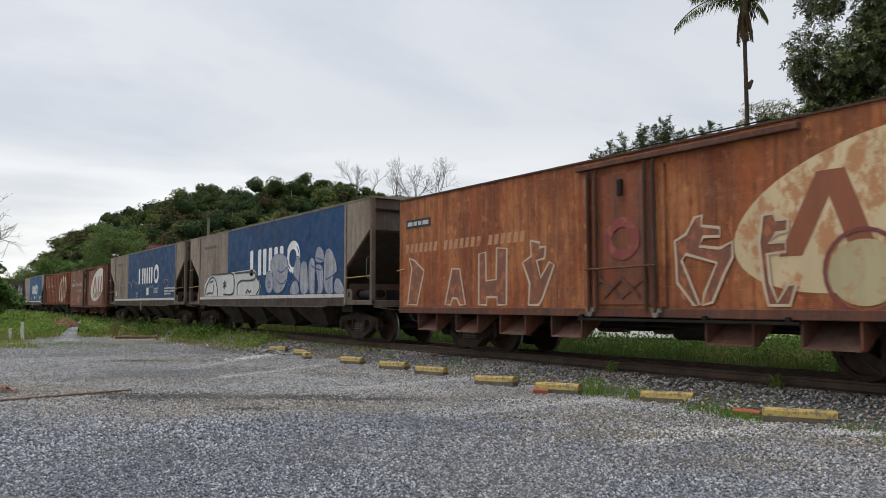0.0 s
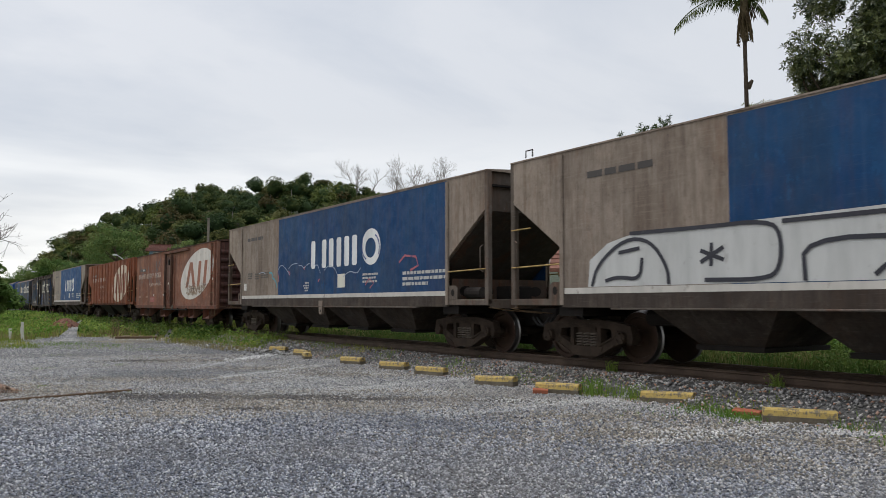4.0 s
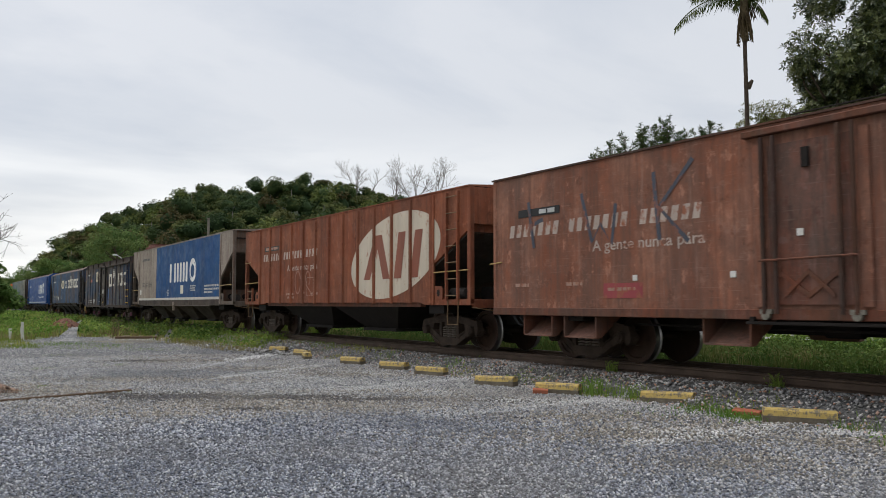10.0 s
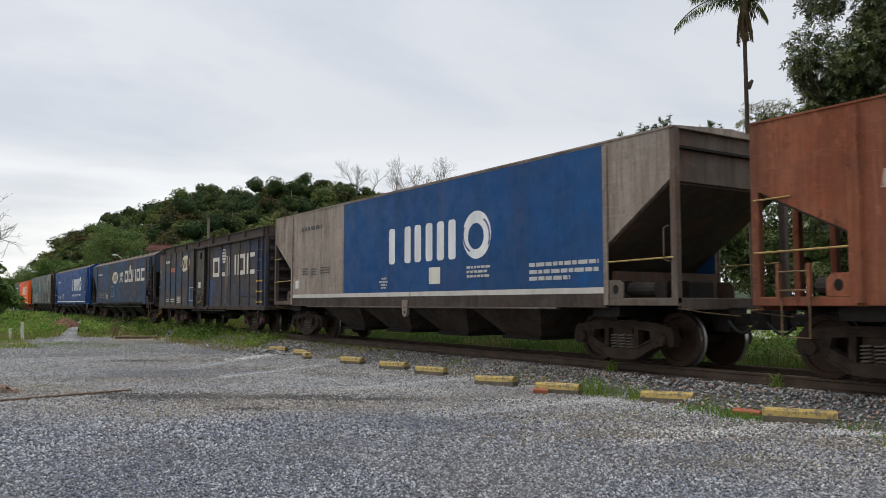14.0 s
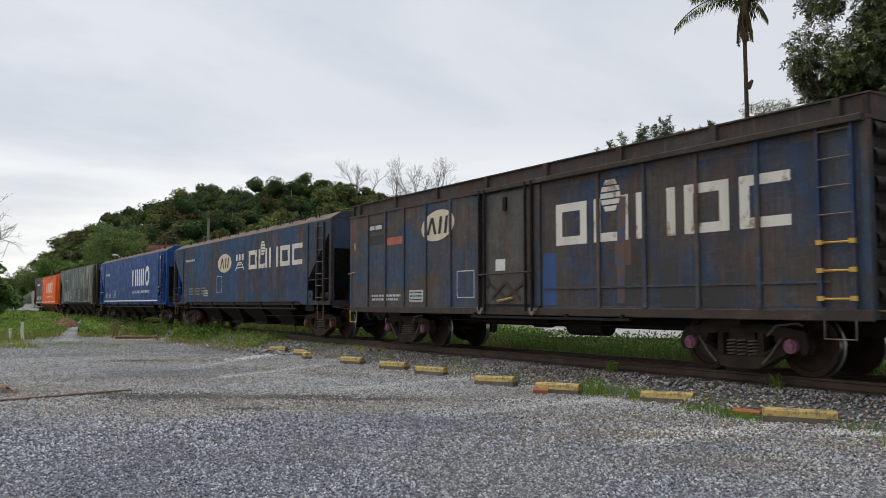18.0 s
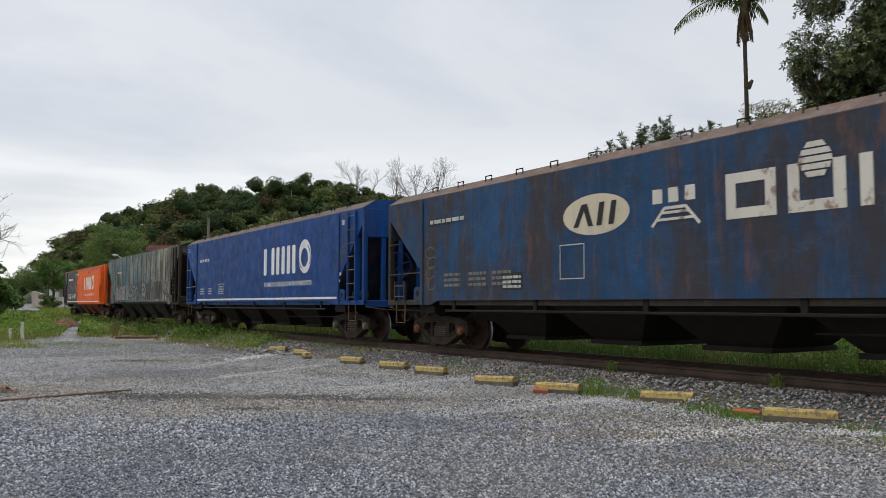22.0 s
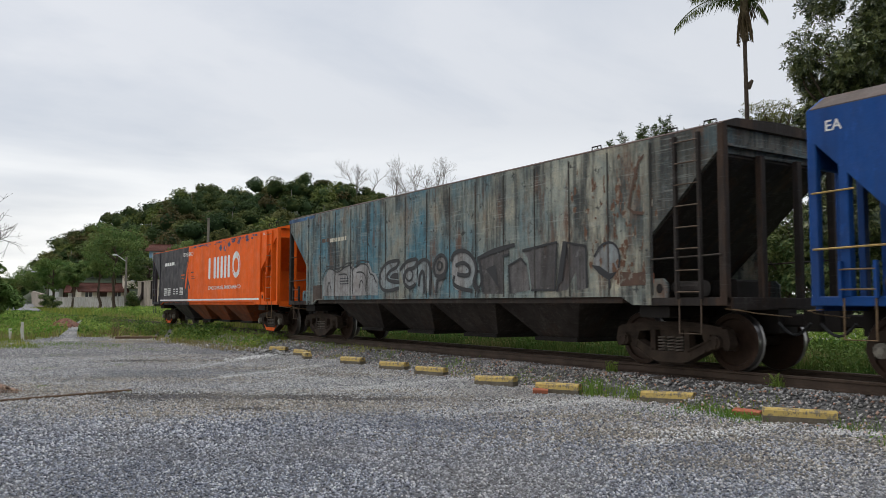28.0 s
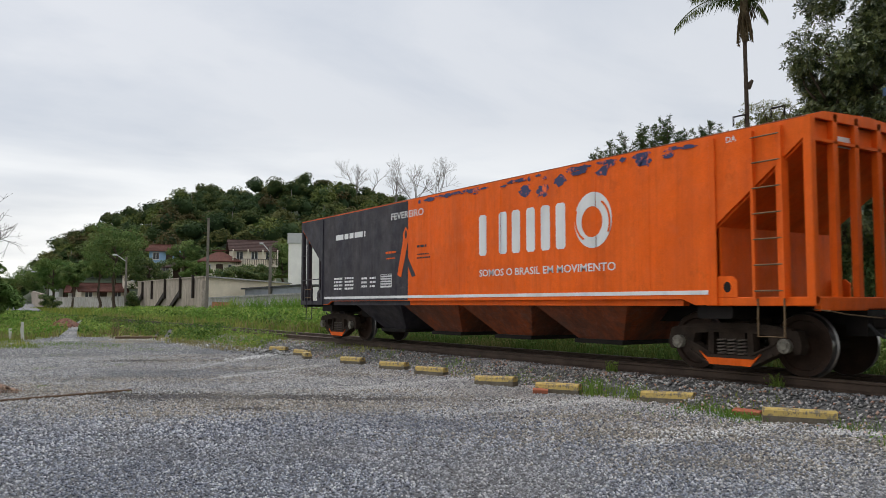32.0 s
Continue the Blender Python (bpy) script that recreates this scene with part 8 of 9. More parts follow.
dark_leaf = leafy("dark_glossy_leaves", (0.052, 0.094, 0.030), (0.20, 0.23, 0.08), 2.2, 0.3, 0.3)
mid_leaf = leafy("mid_green_leaves", (0.085, 0.155, 0.038), (0.15, 0.205, 0.055), 0.5, 0.5, 0.3)
hill_leaf = leafy("hill_canopy_leaves", (0.042, 0.068, 0.022), (0.118, 0.134, 0.042), 0.22, 0.6, 0.25)
garden_leaf = leafy("garden_tree_leaves", (0.085, 0.150, 0.042), (0.20, 0.255, 0.08), 0.7, 0.5, 0.25)

wisp_leaf = leafy("feathery_leaves", (0.045, 0.08, 0.026), (0.10, 0.13, 0.042), 0.6, 0.5, 0.25)

# the pale second tone puts the leaf highlights into the colour
glossy_leaf = leafy("glossy_broad_leaves", (0.028, 0.050, 0.017), (0.24, 0.27, 0.10), 2.6, 0.12, 0.22, 0.5)
airy_leaf = leafy("airy_olive_leaves", (0.12, 0.135, 0.045), (0.21, 0.21, 0.08), 1.2, 0.4, 0.35)


def plume_tree(label, at, base, height, spread, seed):
    """A slim tree whose shoots bear rows of narrow drooping leaflets."""
    rs = np.random.RandomState(seed)
    t = thing("tree", label, "tree", pose(at[0], at[1], base))
    tr = Geo()
    stem(tr, (0, 0, -0.2), (0, 0, height - 1.3), 0.09, 0.04, 6, rs, 7)
    part("trunk", tr, bark, t)
    pts, along, size = [], [], []
    for k in range(15):
        a = rs.uniform(0, 2 * np.pi)
        o = spread * rs.uniform(0.1, 1.0)
        p0 = np.array([0, 0, height - rs.uniform(1.5, 3.2)])
        p2 = np.array([math.cos(a) * o, math.sin(a) * o, height - 0.05 - o * rs.uniform(0.3, 1.7) - (rs.uniform(0, 1.2) if k > 4 else 0)])
        p1 = np.array([p2[0] * 0.45, p2[1] * 0.45, p2[2] - 0.25])
        if k < 8:
            lg = Geo()
            stem(lg, p0, p1, 0.025, 0.012, 3, rs, 5)
            stem(lg, p1, p2, 0.012, 0.005, 3, rs, 5)
            part("limb", lg, bark, t)
        n = 80
        w = rs.uniform(0, 1, n) ** 0.8
        q = (1 - w[:, None]) ** 2 * p0 + 2 * (w * (1 - w))[:, None] * p1 + w[:, None] ** 2 * p2
        side = rs.normal(0, 1, (n, 3)) * np.array([1, 1, 0.5])
        side /= np.linalg.norm(side, axis=1, keepdims=True)
        reach = (0.10 + 0.30 * np.sin(np.pi * np.clip(w, 0.05, 0.97))) * rs.uniform(0.2, 1.0, n)
        pts.append(q + side * reach[:, None] * 0.7 + np.array([0, 0, -1])[None] * reach[:, None] * 0.12)
        along.append(side + np.array([0, 0, 0.35]))
        size.append(rs.uniform(0.08, 0.17, n))
    c, d, s = np.concatenate(pts), np.concatenate(along), np.concatenate(size)[:, None]
    d /= np.linalg.norm(d, axis=1, keepdims=True)
    b = np.cross(d, rs.normal(0, 1, d.shape))
    b /= np.linalg.norm(b, axis=1, keepdims=True) + 1e-9
    v = np.stack([c - d * s, c + b * s * 0.15, c + d * s, c - b * s * 0.15], 1).reshape(-1, 3)
    cr = big_mesh("crown", v, 4 * np.arange(len(c))[:, None] + np.array([[0, 1, 2, 3]]), wisp_leaf, "")
    cr.parent = t
    return t


# the large dark tree and its neighbours beyond the track
tree("large dense dark green broadleaf tree", plan(0.5950, 25), 0.5, 12.5, 3.25, 7.9, glossy_leaf, 0.17, 16500, 51, 165, 0.3, 1.5, 0.12, True, 0.26, 8)
tree("dense dark broadleaf tree with low branches", plan(0.500, 26), 0.5, 9.5, 1.5, 7.0, glossy_leaf, 0.18, 2900, 50, 48, 0.16, 1.3, 0.12, True, 0.28, 8)
tree("dense dark broadleaf tree beyond the track", plan(0.6451, 29), 0.5, 12, 4.0, 7.6, glossy_leaf, 0.24, 3600, 52, 90, 0.3, 1.2, 0.15, False, 0.24, 7)
tree("leafy dark green tree beyond the track", plan(0.4901, 30), 0.5, 7.0, 2.0, 4.0, glossy_leaf, 0.20, 2400, 53, 60, 0.18, 1.3, 0.1, False, 0.26, 7)
tree("light olive-leaved small tree beside the palm", plan(0.4113, 31), 0.5, 9.0, 1.2, 8.1, airy_leaf, 0.13, 560, 54, 46, 0.10, 0.75, 0.05, False, 0.22, 6)
tree("leafy green tree beyond the track", plan(0.5465, 34), 0.5, 7.0, 3.2, 3.4, mid_leaf, 0.18, 9000, 55, 30, 0.18, 1.0, 0.1)
for u, d, hh, r_, s_ in ((0.4338, 28, 5.4, 1.7, 56), (0.3845, 29, 5.8, 1.8, 57), (0.3366, 30, 5.6, 1.7, 58), (0.2894, 31, 4.6, 1.6, 59), (0.5359, 27, 5.2, 1.9, 60), (0.4831, 26, 2.8, 1.4, 66)):
    tree("dense leafy green shrub tree beyond the track", plan(u, d), 0.45, hh, r_, hh * 0.5, dark_leaf, 0.095, 7000, s_, 30, 0.1, 1.3, 0.1)
for u, top, r_, s_ in ((0.1930, 10.13, 0.55, 61), (0.2113, 10.51, 0.7, 62), (0.2310, 10.96, 0.75, 67), (0.2507, 11.43, 0.7, 63), (0.2669, 11.34, 0.7, 64), (0.2817, 11.88, 0.6, 65), (0.2986, 11.34, 0.7, 68), (0.3197, 11.24, 0.7, 69), (0.3366, 11.53, 0.6, 70), (0.3535, 11.40, 0.6, 86)):
    hh = top - 0.7
    plume_tree("feathery green tree rising behind the train", plan(u, 45), 0.7, hh + 0.42, r_ * 1.3, s_)


def palm(at, base, height):
    p = thing("palm_tree", "tall slender palm with drooping fronds and a dead skirt", "palm", pose(at[0], at[1], base))
    rs = np.random.RandomState(8)
    tr = Geo()
    for k in range(22):
        z0, z1 = -0.2 + k * (height - 0.4) / 22, -0.2 + (k + 1) * (height - 0.4) / 22
        q0, q1 = 0.12 * (1 - k / 22) ** 2, 0.12 * (1 - (k + 1) / 22) ** 2
        r = 0.088 - 0.0011 * k
        tr.tube((q0, 0, z0), (q1, 0, z1), r, 10, r * 0.93, False)
    part("trunk", tr, plain("palm_trunk", (0.075, 0.055, 0.04), 0.95, 0, 0.5, 9, 0.01), p)
    part("crownshaft", Geo().lathe([(height - 1.5, 0.085), (height - 1.0, 0.15), (height - 0.4, 0.13), (height, 0.12)], 10, "z"), plain("palm_shaft", (0.13, 0.10, 0.06), 0.9, 0, 0.4, 12), p)
    green, dead = leafy("palm_leaflets", (0.055, 0.08, 0.024), (0.11, 0.12, 0.035), 2.0, 0.45, 0.25), leafy("dead_palm_leaflets", (0.085, 0.06, 0.035), (0.15, 0.11, 0.06), 2.0, 0.8, 0.1)

    def frond(az, L, rise, droop, mat, n, w):
        g = Geo()
        pts = []
        for k in range(n + 1):
            u = k / n
            r_ = L * (u - 0.18 * droop * u * u)
            pts.append(Vector((math.cos(az) * r_, math.sin(az) * r_, height - 0.1 + rise * u - droop * L * 0.75 * u * u)))
        g.pipe(pts, 0.017, 5)
        side = Vector((-math.sin(az), math.cos(az), 0))
        for k in range(2, n + 1):
            for q in range(2):
                o = pts[k - 1].lerp(pts[k], q / 2)
                u = k / n
                ll = w * (0.55 + 0.75 * math.sin(math.pi * min(1, u * 0.85 + 0.1)))
                for s in (-1, 1):
                    d = (side * s * (0.75 + rs.uniform(-0.2, 0.2)) + (pts[k] - pts[k - 1]).normalized() * 0.5 + Vector((0, 0, -0.75 - rs.uniform(0, 0.7)))).normalized()
                    e = d.cross(Vector((0, 0, 1))).normalized() * 0.020
                    m = o + d * ll * 0.5
                    g.add([o, m + e, o + d * ll + Vector((0, 0, -0.12 * ll)), m - e], [(0, 1, 2, 3)])
        part("frond", g, mat, p)
    for k in range(8):
        a = 2 * math.pi * k / 8 + rs.uniform(-0.15, 0.15)
        frond(a, 2.4, 1.9 + rs.uniform(-0.3, 0.6), 0.55 + rs.uniform(-0.1, 0.2), green, 15, 0.45)
    for a, rise in ((math.atan2(-ASIDE[1], -ASIDE[0]), 0.75), (math.atan2(-ASIDE[1], -ASIDE[0]) + 0.5, 1.3), (math.atan2(ASIDE[1], ASIDE[0]) - 0.2, 2.3)):
        frond(a, 2.75, rise, 0.85, green, 17, 0.42)
    for k in range(9):
        frond(2 * math.pi * k / 9 + 0.2, 0.30 + rs.uniform(0, 0.15), -0.85, 2.0, dead, 9, 0.24)
    frond(math.atan2(ASIDE[1], ASIDE[0]) - 0.3, 0.95, 0.1, 1.25, green, 10, 0.34)
    frond(math.atan2(ASIDE[1], ASIDE[0]) + 0.5, 0.70, 0.2, 1.35, dead, 9, 0.30)
    part("knot", Geo().tube((0.06, 0.1, height - 2.95), (0.10, 0.2, height - 2.8), 0.09, 8, 0.05).tube((0.06, 0.1, height - 3.1), (0.06, 0.1, height - 2.95), 0.04, 8, 0.09), bark, p)


palm(plan(0.3838, 26), 0.5, 11.1)

pale_bark = plain("pale_grey_bark", (0.22, 0.20, 0.185), 0.95, 0, 0.3, 3)


def bare_tree(label, at, base, height, seed, spread=0.5, depth_=5, r0=0.22, wood=None, name="bare_tree", kin="tree"):
    t = thing(name, label, kin, pose(at[0], at[1], base))
    rs = np.random.RandomState(seed)
    trunk, twigs = Geo(), Geo()

    def grow(g, a, d, L, r, n):
        b = a + d * L
        g.tube(a, b, r, 5, r * 0.7, False)
        if n == 0:
            return
        for k in range(2 if rs.uniform() < 0.45 else 3):
            e = (d + Vector(rs.normal(0, spread, 3)) + Vector((0, 0, 0.12))).normalized()
            grow(twigs, b if k else a.lerp(b, 0.8), e, L * rs.uniform(0.6, 0.85), r * 0.62, n - 1)
    grow(trunk, Vector((0, 0, -0.3)), Vector((0, 0, 1)), height * 0.27, r0, depth_)
    part("trunk", trunk, wood or pale_bark, t)
    part("branching", twigs, wood or pale_bark, t)


# ---------------------------------------------------------------- the wooded hill
RIDGE_U = [-1.0451, -0.7282, -0.5944, -0.5310, -0.5028, -0.4746, -0.4359, -0.4113, -0.3585, -0.3092, -0.2493, -0.2000, -0.1542, -0.1155, -0.0662, 0.0042, 0.0817, 0.2225, 0.4338]
RIDGE_T = [0.010, 0.012, 0.014, 0.034, 0.062, 0.091, 0.109, 0.117, 0.131, 0.159, 0.145, 0.150, 0.157, 0.152, 0.141, 0.118, 0.095, 0.06, 0.03]


def hill_point(u, v):
    """Place on the hill: u is the bearing, v runs from the foot (0) to the ridge (1) and down behind it."""
    depth = 150 + 90 * v + 8 * np.sin(u * 9)
    ridge = np.interp(u, RIDGE_U, RIDGE_T) * 240 + 1.45 - 8.5
    foot = 0.6 + 3.9 * ease(u, -0.5662, -0.4746)
    z = np.where(v <= 1, foot + (np.maximum(ridge, foot) - foot) * ease(v, -0.15, 1.05), np.maximum(ridge, foot) * (1 - (v - 1) * 0.5))
    z = z + 1.6 * np.sin(u * 40 + v * 5) * v + 1.0 * np.sin(u * 23 - v * 9)
    z = -1.5 + (z + 1.5) * ease(v, -0.2, 0.0)
    x = depth * (AHEAD[0] + u * ASIDE[0])
    y = depth * (AHEAD[1] + u * ASIDE[1])
    return x, y, z


U, V = np.meshgrid(np.linspace(-1.0451, 0.4338, 90), np.linspace(-0.2, 1.5, 26), indexing="ij")
hx_, hy_, hz_ = hill_point(U, V)
i = np.arange(89 * 25)
a = (i // 25) * 26 + i % 25
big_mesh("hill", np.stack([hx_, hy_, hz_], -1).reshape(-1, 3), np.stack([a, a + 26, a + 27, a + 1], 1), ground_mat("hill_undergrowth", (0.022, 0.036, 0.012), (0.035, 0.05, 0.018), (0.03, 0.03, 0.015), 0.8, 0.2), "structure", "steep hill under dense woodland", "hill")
rs = np.random.RandomState(77)
NC, LUMPS, PER = 1000, 10, 58
cu, cv = rs.uniform(-0.7845, 0.0324, NC), rs.uniform(0.0, 1.06, NC) ** 0.9
cx_, cy_, cz_ = hill_point(cu, cv)
cr_ = rs.uniform(1.6, 4.4, NC) * (0.35 + 0.65 * ease(cu, -0.5451, -0.4817))
cz_ = cz_ + cr_ * rs.uniform(0.2, 1.3, NC) + np.where((rs.uniform(0, 1, NC) < 0.16) & (cu > -0.5099), 2.0, 0)
kinds = rs.choice(5, NC, p=[0.36, 0.26, 0.22, 0.11, 0.05])
# some crowns are hung with creepers and taller than wide
tall = np.where((kinds >= 3) | (rs.uniform(0, 1, NC) < 0.12), 1.15, 0.85)
ld = rs.normal(0, 1, (NC, LUMPS, 3))
ld /= np.linalg.norm(ld, axis=2, keepdims=True)
ld[:, :, 2] = np.abs(ld[:, :, 2]) - 0.15
ld[:, :, 2] *= tall[:, None]
lc = np.stack([cx_, cy_, cz_], 1)[:, None] + ld * cr_[:, None, None] * rs.uniform(0.35, 0.75, (NC, LUMPS, 1))
lr = cr_[:, None] * rs.uniform(0.32, 0.52, (NC, LUMPS))
e = rs.normal(0, 1, (NC, LUMPS, PER, 3))
e /= np.linalg.norm(e, axis=3, keepdims=True)
e[:, :, :, 2] = np.abs(e[:, :, :, 2]) * 1.15 - 0.30
c = lc[:, :, None] + e * lr[:, :, None, None] * rs.uniform(0.62, 1.05, (NC, LUMPS, PER, 1)) * np.stack([np.ones(NC), np.ones(NC), tall], 1)[:, None, None]
v, f = leaf_quads(c.reshape(-1, 3), np.full(NC * LUMPS * PER, 0.38), rs, 0.5, e.reshape(-1, 3))
# added solid dark lumps stand for the dense twigs and leaves inside every crown
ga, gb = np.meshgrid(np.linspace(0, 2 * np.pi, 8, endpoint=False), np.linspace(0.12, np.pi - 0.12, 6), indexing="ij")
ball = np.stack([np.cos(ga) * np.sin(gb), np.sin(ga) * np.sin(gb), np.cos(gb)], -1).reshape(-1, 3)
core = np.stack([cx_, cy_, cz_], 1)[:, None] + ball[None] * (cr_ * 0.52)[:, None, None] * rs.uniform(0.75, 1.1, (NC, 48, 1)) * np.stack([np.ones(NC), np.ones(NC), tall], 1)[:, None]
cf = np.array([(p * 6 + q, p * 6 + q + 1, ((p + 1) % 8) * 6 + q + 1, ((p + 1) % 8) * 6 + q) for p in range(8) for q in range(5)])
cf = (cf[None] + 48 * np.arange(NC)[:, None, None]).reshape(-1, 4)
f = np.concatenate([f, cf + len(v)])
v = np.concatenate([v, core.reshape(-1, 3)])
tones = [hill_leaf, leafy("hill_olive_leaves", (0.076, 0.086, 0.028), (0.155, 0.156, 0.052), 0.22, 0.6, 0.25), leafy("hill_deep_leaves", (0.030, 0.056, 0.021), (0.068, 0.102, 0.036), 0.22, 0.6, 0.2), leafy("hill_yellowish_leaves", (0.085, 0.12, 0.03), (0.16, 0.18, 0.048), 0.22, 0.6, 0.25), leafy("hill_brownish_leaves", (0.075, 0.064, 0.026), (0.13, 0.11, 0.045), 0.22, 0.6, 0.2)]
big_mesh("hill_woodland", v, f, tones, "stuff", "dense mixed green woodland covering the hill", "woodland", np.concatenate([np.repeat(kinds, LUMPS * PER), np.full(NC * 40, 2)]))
stick = Geo()
for k in rs.choice(NC, 60, replace=False):
    stick.tube((cx_[k], cy_[k], cz_[k] - 5), (cx_[k] + rs.normal(0, 0.5), cy_[k] + rs.normal(0, 0.5), cz_[k] + cr_[k] * 0.9), 0.16, 5, 0.06, False)
big_mesh("hill_trunk_wood", stick.v, stick.f, pale_bark, "stuff", "pale trunks among the hill's woodland", "woodland")
# the trees that stand out against the sky
for u, d, hh, s_ in ((-0.0592, 205, 9, 3), (-0.0345, 200, 12, 4), (-0.0063, 200, 14, 5), (-0.1085, 225, 9, 6), (0.0254, 205, 8, 7), (-0.0908, 222, 9, 9)):
    q = plan(u, d)
    base = float(np.interp(u, RIDGE_U, RIDGE_T)) * d - 6.0
    bare_tree("leafless pale tree on the hill's shoulder", q, base, hh * 1.75, s_, 0.40, 6, 0.26)
bare_tree("leafless pale tree at the yard's far edge", plan(-0.5958, 42), 0.2, 8.6, 12, 0.5, 6, 0.16)

dry_twig = plain("dry_brown_twigs", (0.15, 0.105, 0.06), 0.95, 0, 0.3, 5)
for u, d, hh, s_ in ((-0.4042, 33, 1.5, 21), (-0.4000, 33.4, 1.2, 22), (-0.4090, 32.8, 1.0, 23), (-0.352, 37, 0.9, 24)):
    bare_tree("dry brown twiggy shrub at the yard's edge", plan(u, d), 0.15, hh, s_, 0.75, 6, 0.022, dry_twig, "dry_shrub", "shrub")

# trees and bushes between the houses
for u, d, base, hh, r_, s_, m_ in ((-0.4080, 92, 0.9, 9.4, 3.7, 72, garden_leaf), (-0.4270, 97, 0.9, 7.0, 2.2, 71, garden_leaf), (-0.4620, 108, 0.9, 6.4, 2.1, 73, garden_leaf), (-0.4852, 120, 2.2, 6.0, 3.0, 74, mid_leaf), (-0.5099, 150, 3.0, 5.6, 3.2, 75, garden_leaf), (-0.5310, 170, 3.0, 5.0, 3.2, 76, mid_leaf), (-0.3676, 92, 2.0, 4.6, 2.4, 77, dark_leaf), (-0.3232, 118, 4.5, 6.0, 2.6, 78, garden_leaf), (-0.2634, 96, 2.8, 3.4, 2.2, 79, dark_leaf), (-0.2317, 98, 3.0, 3.0, 2.2, 80, dark_leaf), (-0.3056, 108, 3.2, 3.8, 2.2, 81, mid_leaf), (-0.4690, 128, 2.2, 5.4, 2.8, 82, garden_leaf), (-0.2000, 120, 4.2, 6, 3.2, 83, garden_leaf)):
    tree("leafy green garden tree between the houses", plan(u, d), base, hh, r_, hh - r_ * 0.75, m_, 0.12, 12000, s_, 80, 0.2, 0.85, 0.45, False, 0.22)
for u, d, r_, hh, s_ in ((-0.5640, 37, 1.35, 3.3, 91), (-0.5592, 45, 1.1, 2.8, 92), (-0.5549, 60, 1.2, 2.9, 93), (-0.5803, 36, 1.4, 3.0, 94), (-0.5507, 85, 1.5, 3.2, 95)):
    tree("dense green bush at the yard's far edge", plan(u, d), 0.1, hh, r_, hh - r_ * 0.9, mid_leaf, 0.09 + d * 0.0012, 3200, s_, 24, 0.06, 1.0, 0.1)
for u, d, r_, hh, s_ in ((-0.3859, 84, 1.0, 1.8, 173), (-0.4887, 100, 1.2, 2.0, 174)):
    tree("dense garden bush before the cottages", plan(u, d), 0.8, hh, r_, hh - r_ * 0.7, dark_leaf, 0.14, 2200, s_, 20, 0.05, 0.9, 0.1)
for u, d, s_ in ((-0.1824, 55, 96), (-0.1965, 56, 97), (-0.2211, 54, 99), (-0.19, 47, 100), (-0.205, 48, 101), (-0.235, 47, 102), (-0.262, 49, 103), (-0.178, 48, 104)):
    x, y = plan(u, d)
    rr = np.random.RandomState(s_)
    n = 260 if d > 40 else 90
    bx_, by_ = rr.normal(x, 0.35 if d > 40 else 0.22, n), rr.normal(y, 0.35 if d > 40 else 0.22, n)
    blades("reed_clump", bx_, by_, rr.uniform(0.6, 1.7 if d > 40 else 1.1, n), np.full(n, 0.03 if d > 40 else 0.012), weed_mat if d > 40 else straw_mat, "clump of tall reedy weeds", s_, category="reeds")

# ---------------------------------------------------------------- houses and walls
roof_red = plain("dark_red_tiles", (0.095, 0.035, 0.025), 0.85, 0, 0.4, 2.0, 0.02)
roof_dark = plain("brown_tiles", (0.055, 0.030, 0.025), 0.85, 0, 0.4, 2.0, 0.02)
cream_wall = plain("cream_render", (0.66, 0.59, 0.48), 0.9, 0, 0.25, 1.2, 0.004)
white_wall = plain("white_render", (0.66, 0.65, 0.62), 0.9, 0, 0.25, 1.2, 0.004)
blue_wall = plain("pale_blue_render", (0.27, 0.42, 0.60), 0.9, 0, 0.25, 1.2, 0.004)
dark_glass = plain("dark_window_glass", (0.02, 0.022, 0.026), 0.12, 0, 0.2, 2)
frame_white = plain("white_window_frame", (0.62, 0.62, 0.6), 0.6, 0, 0.15, 5)
wood_dark = plain("dark_timber", (0.06, 0.04, 0.03), 0.8, 0, 0.3, 5)


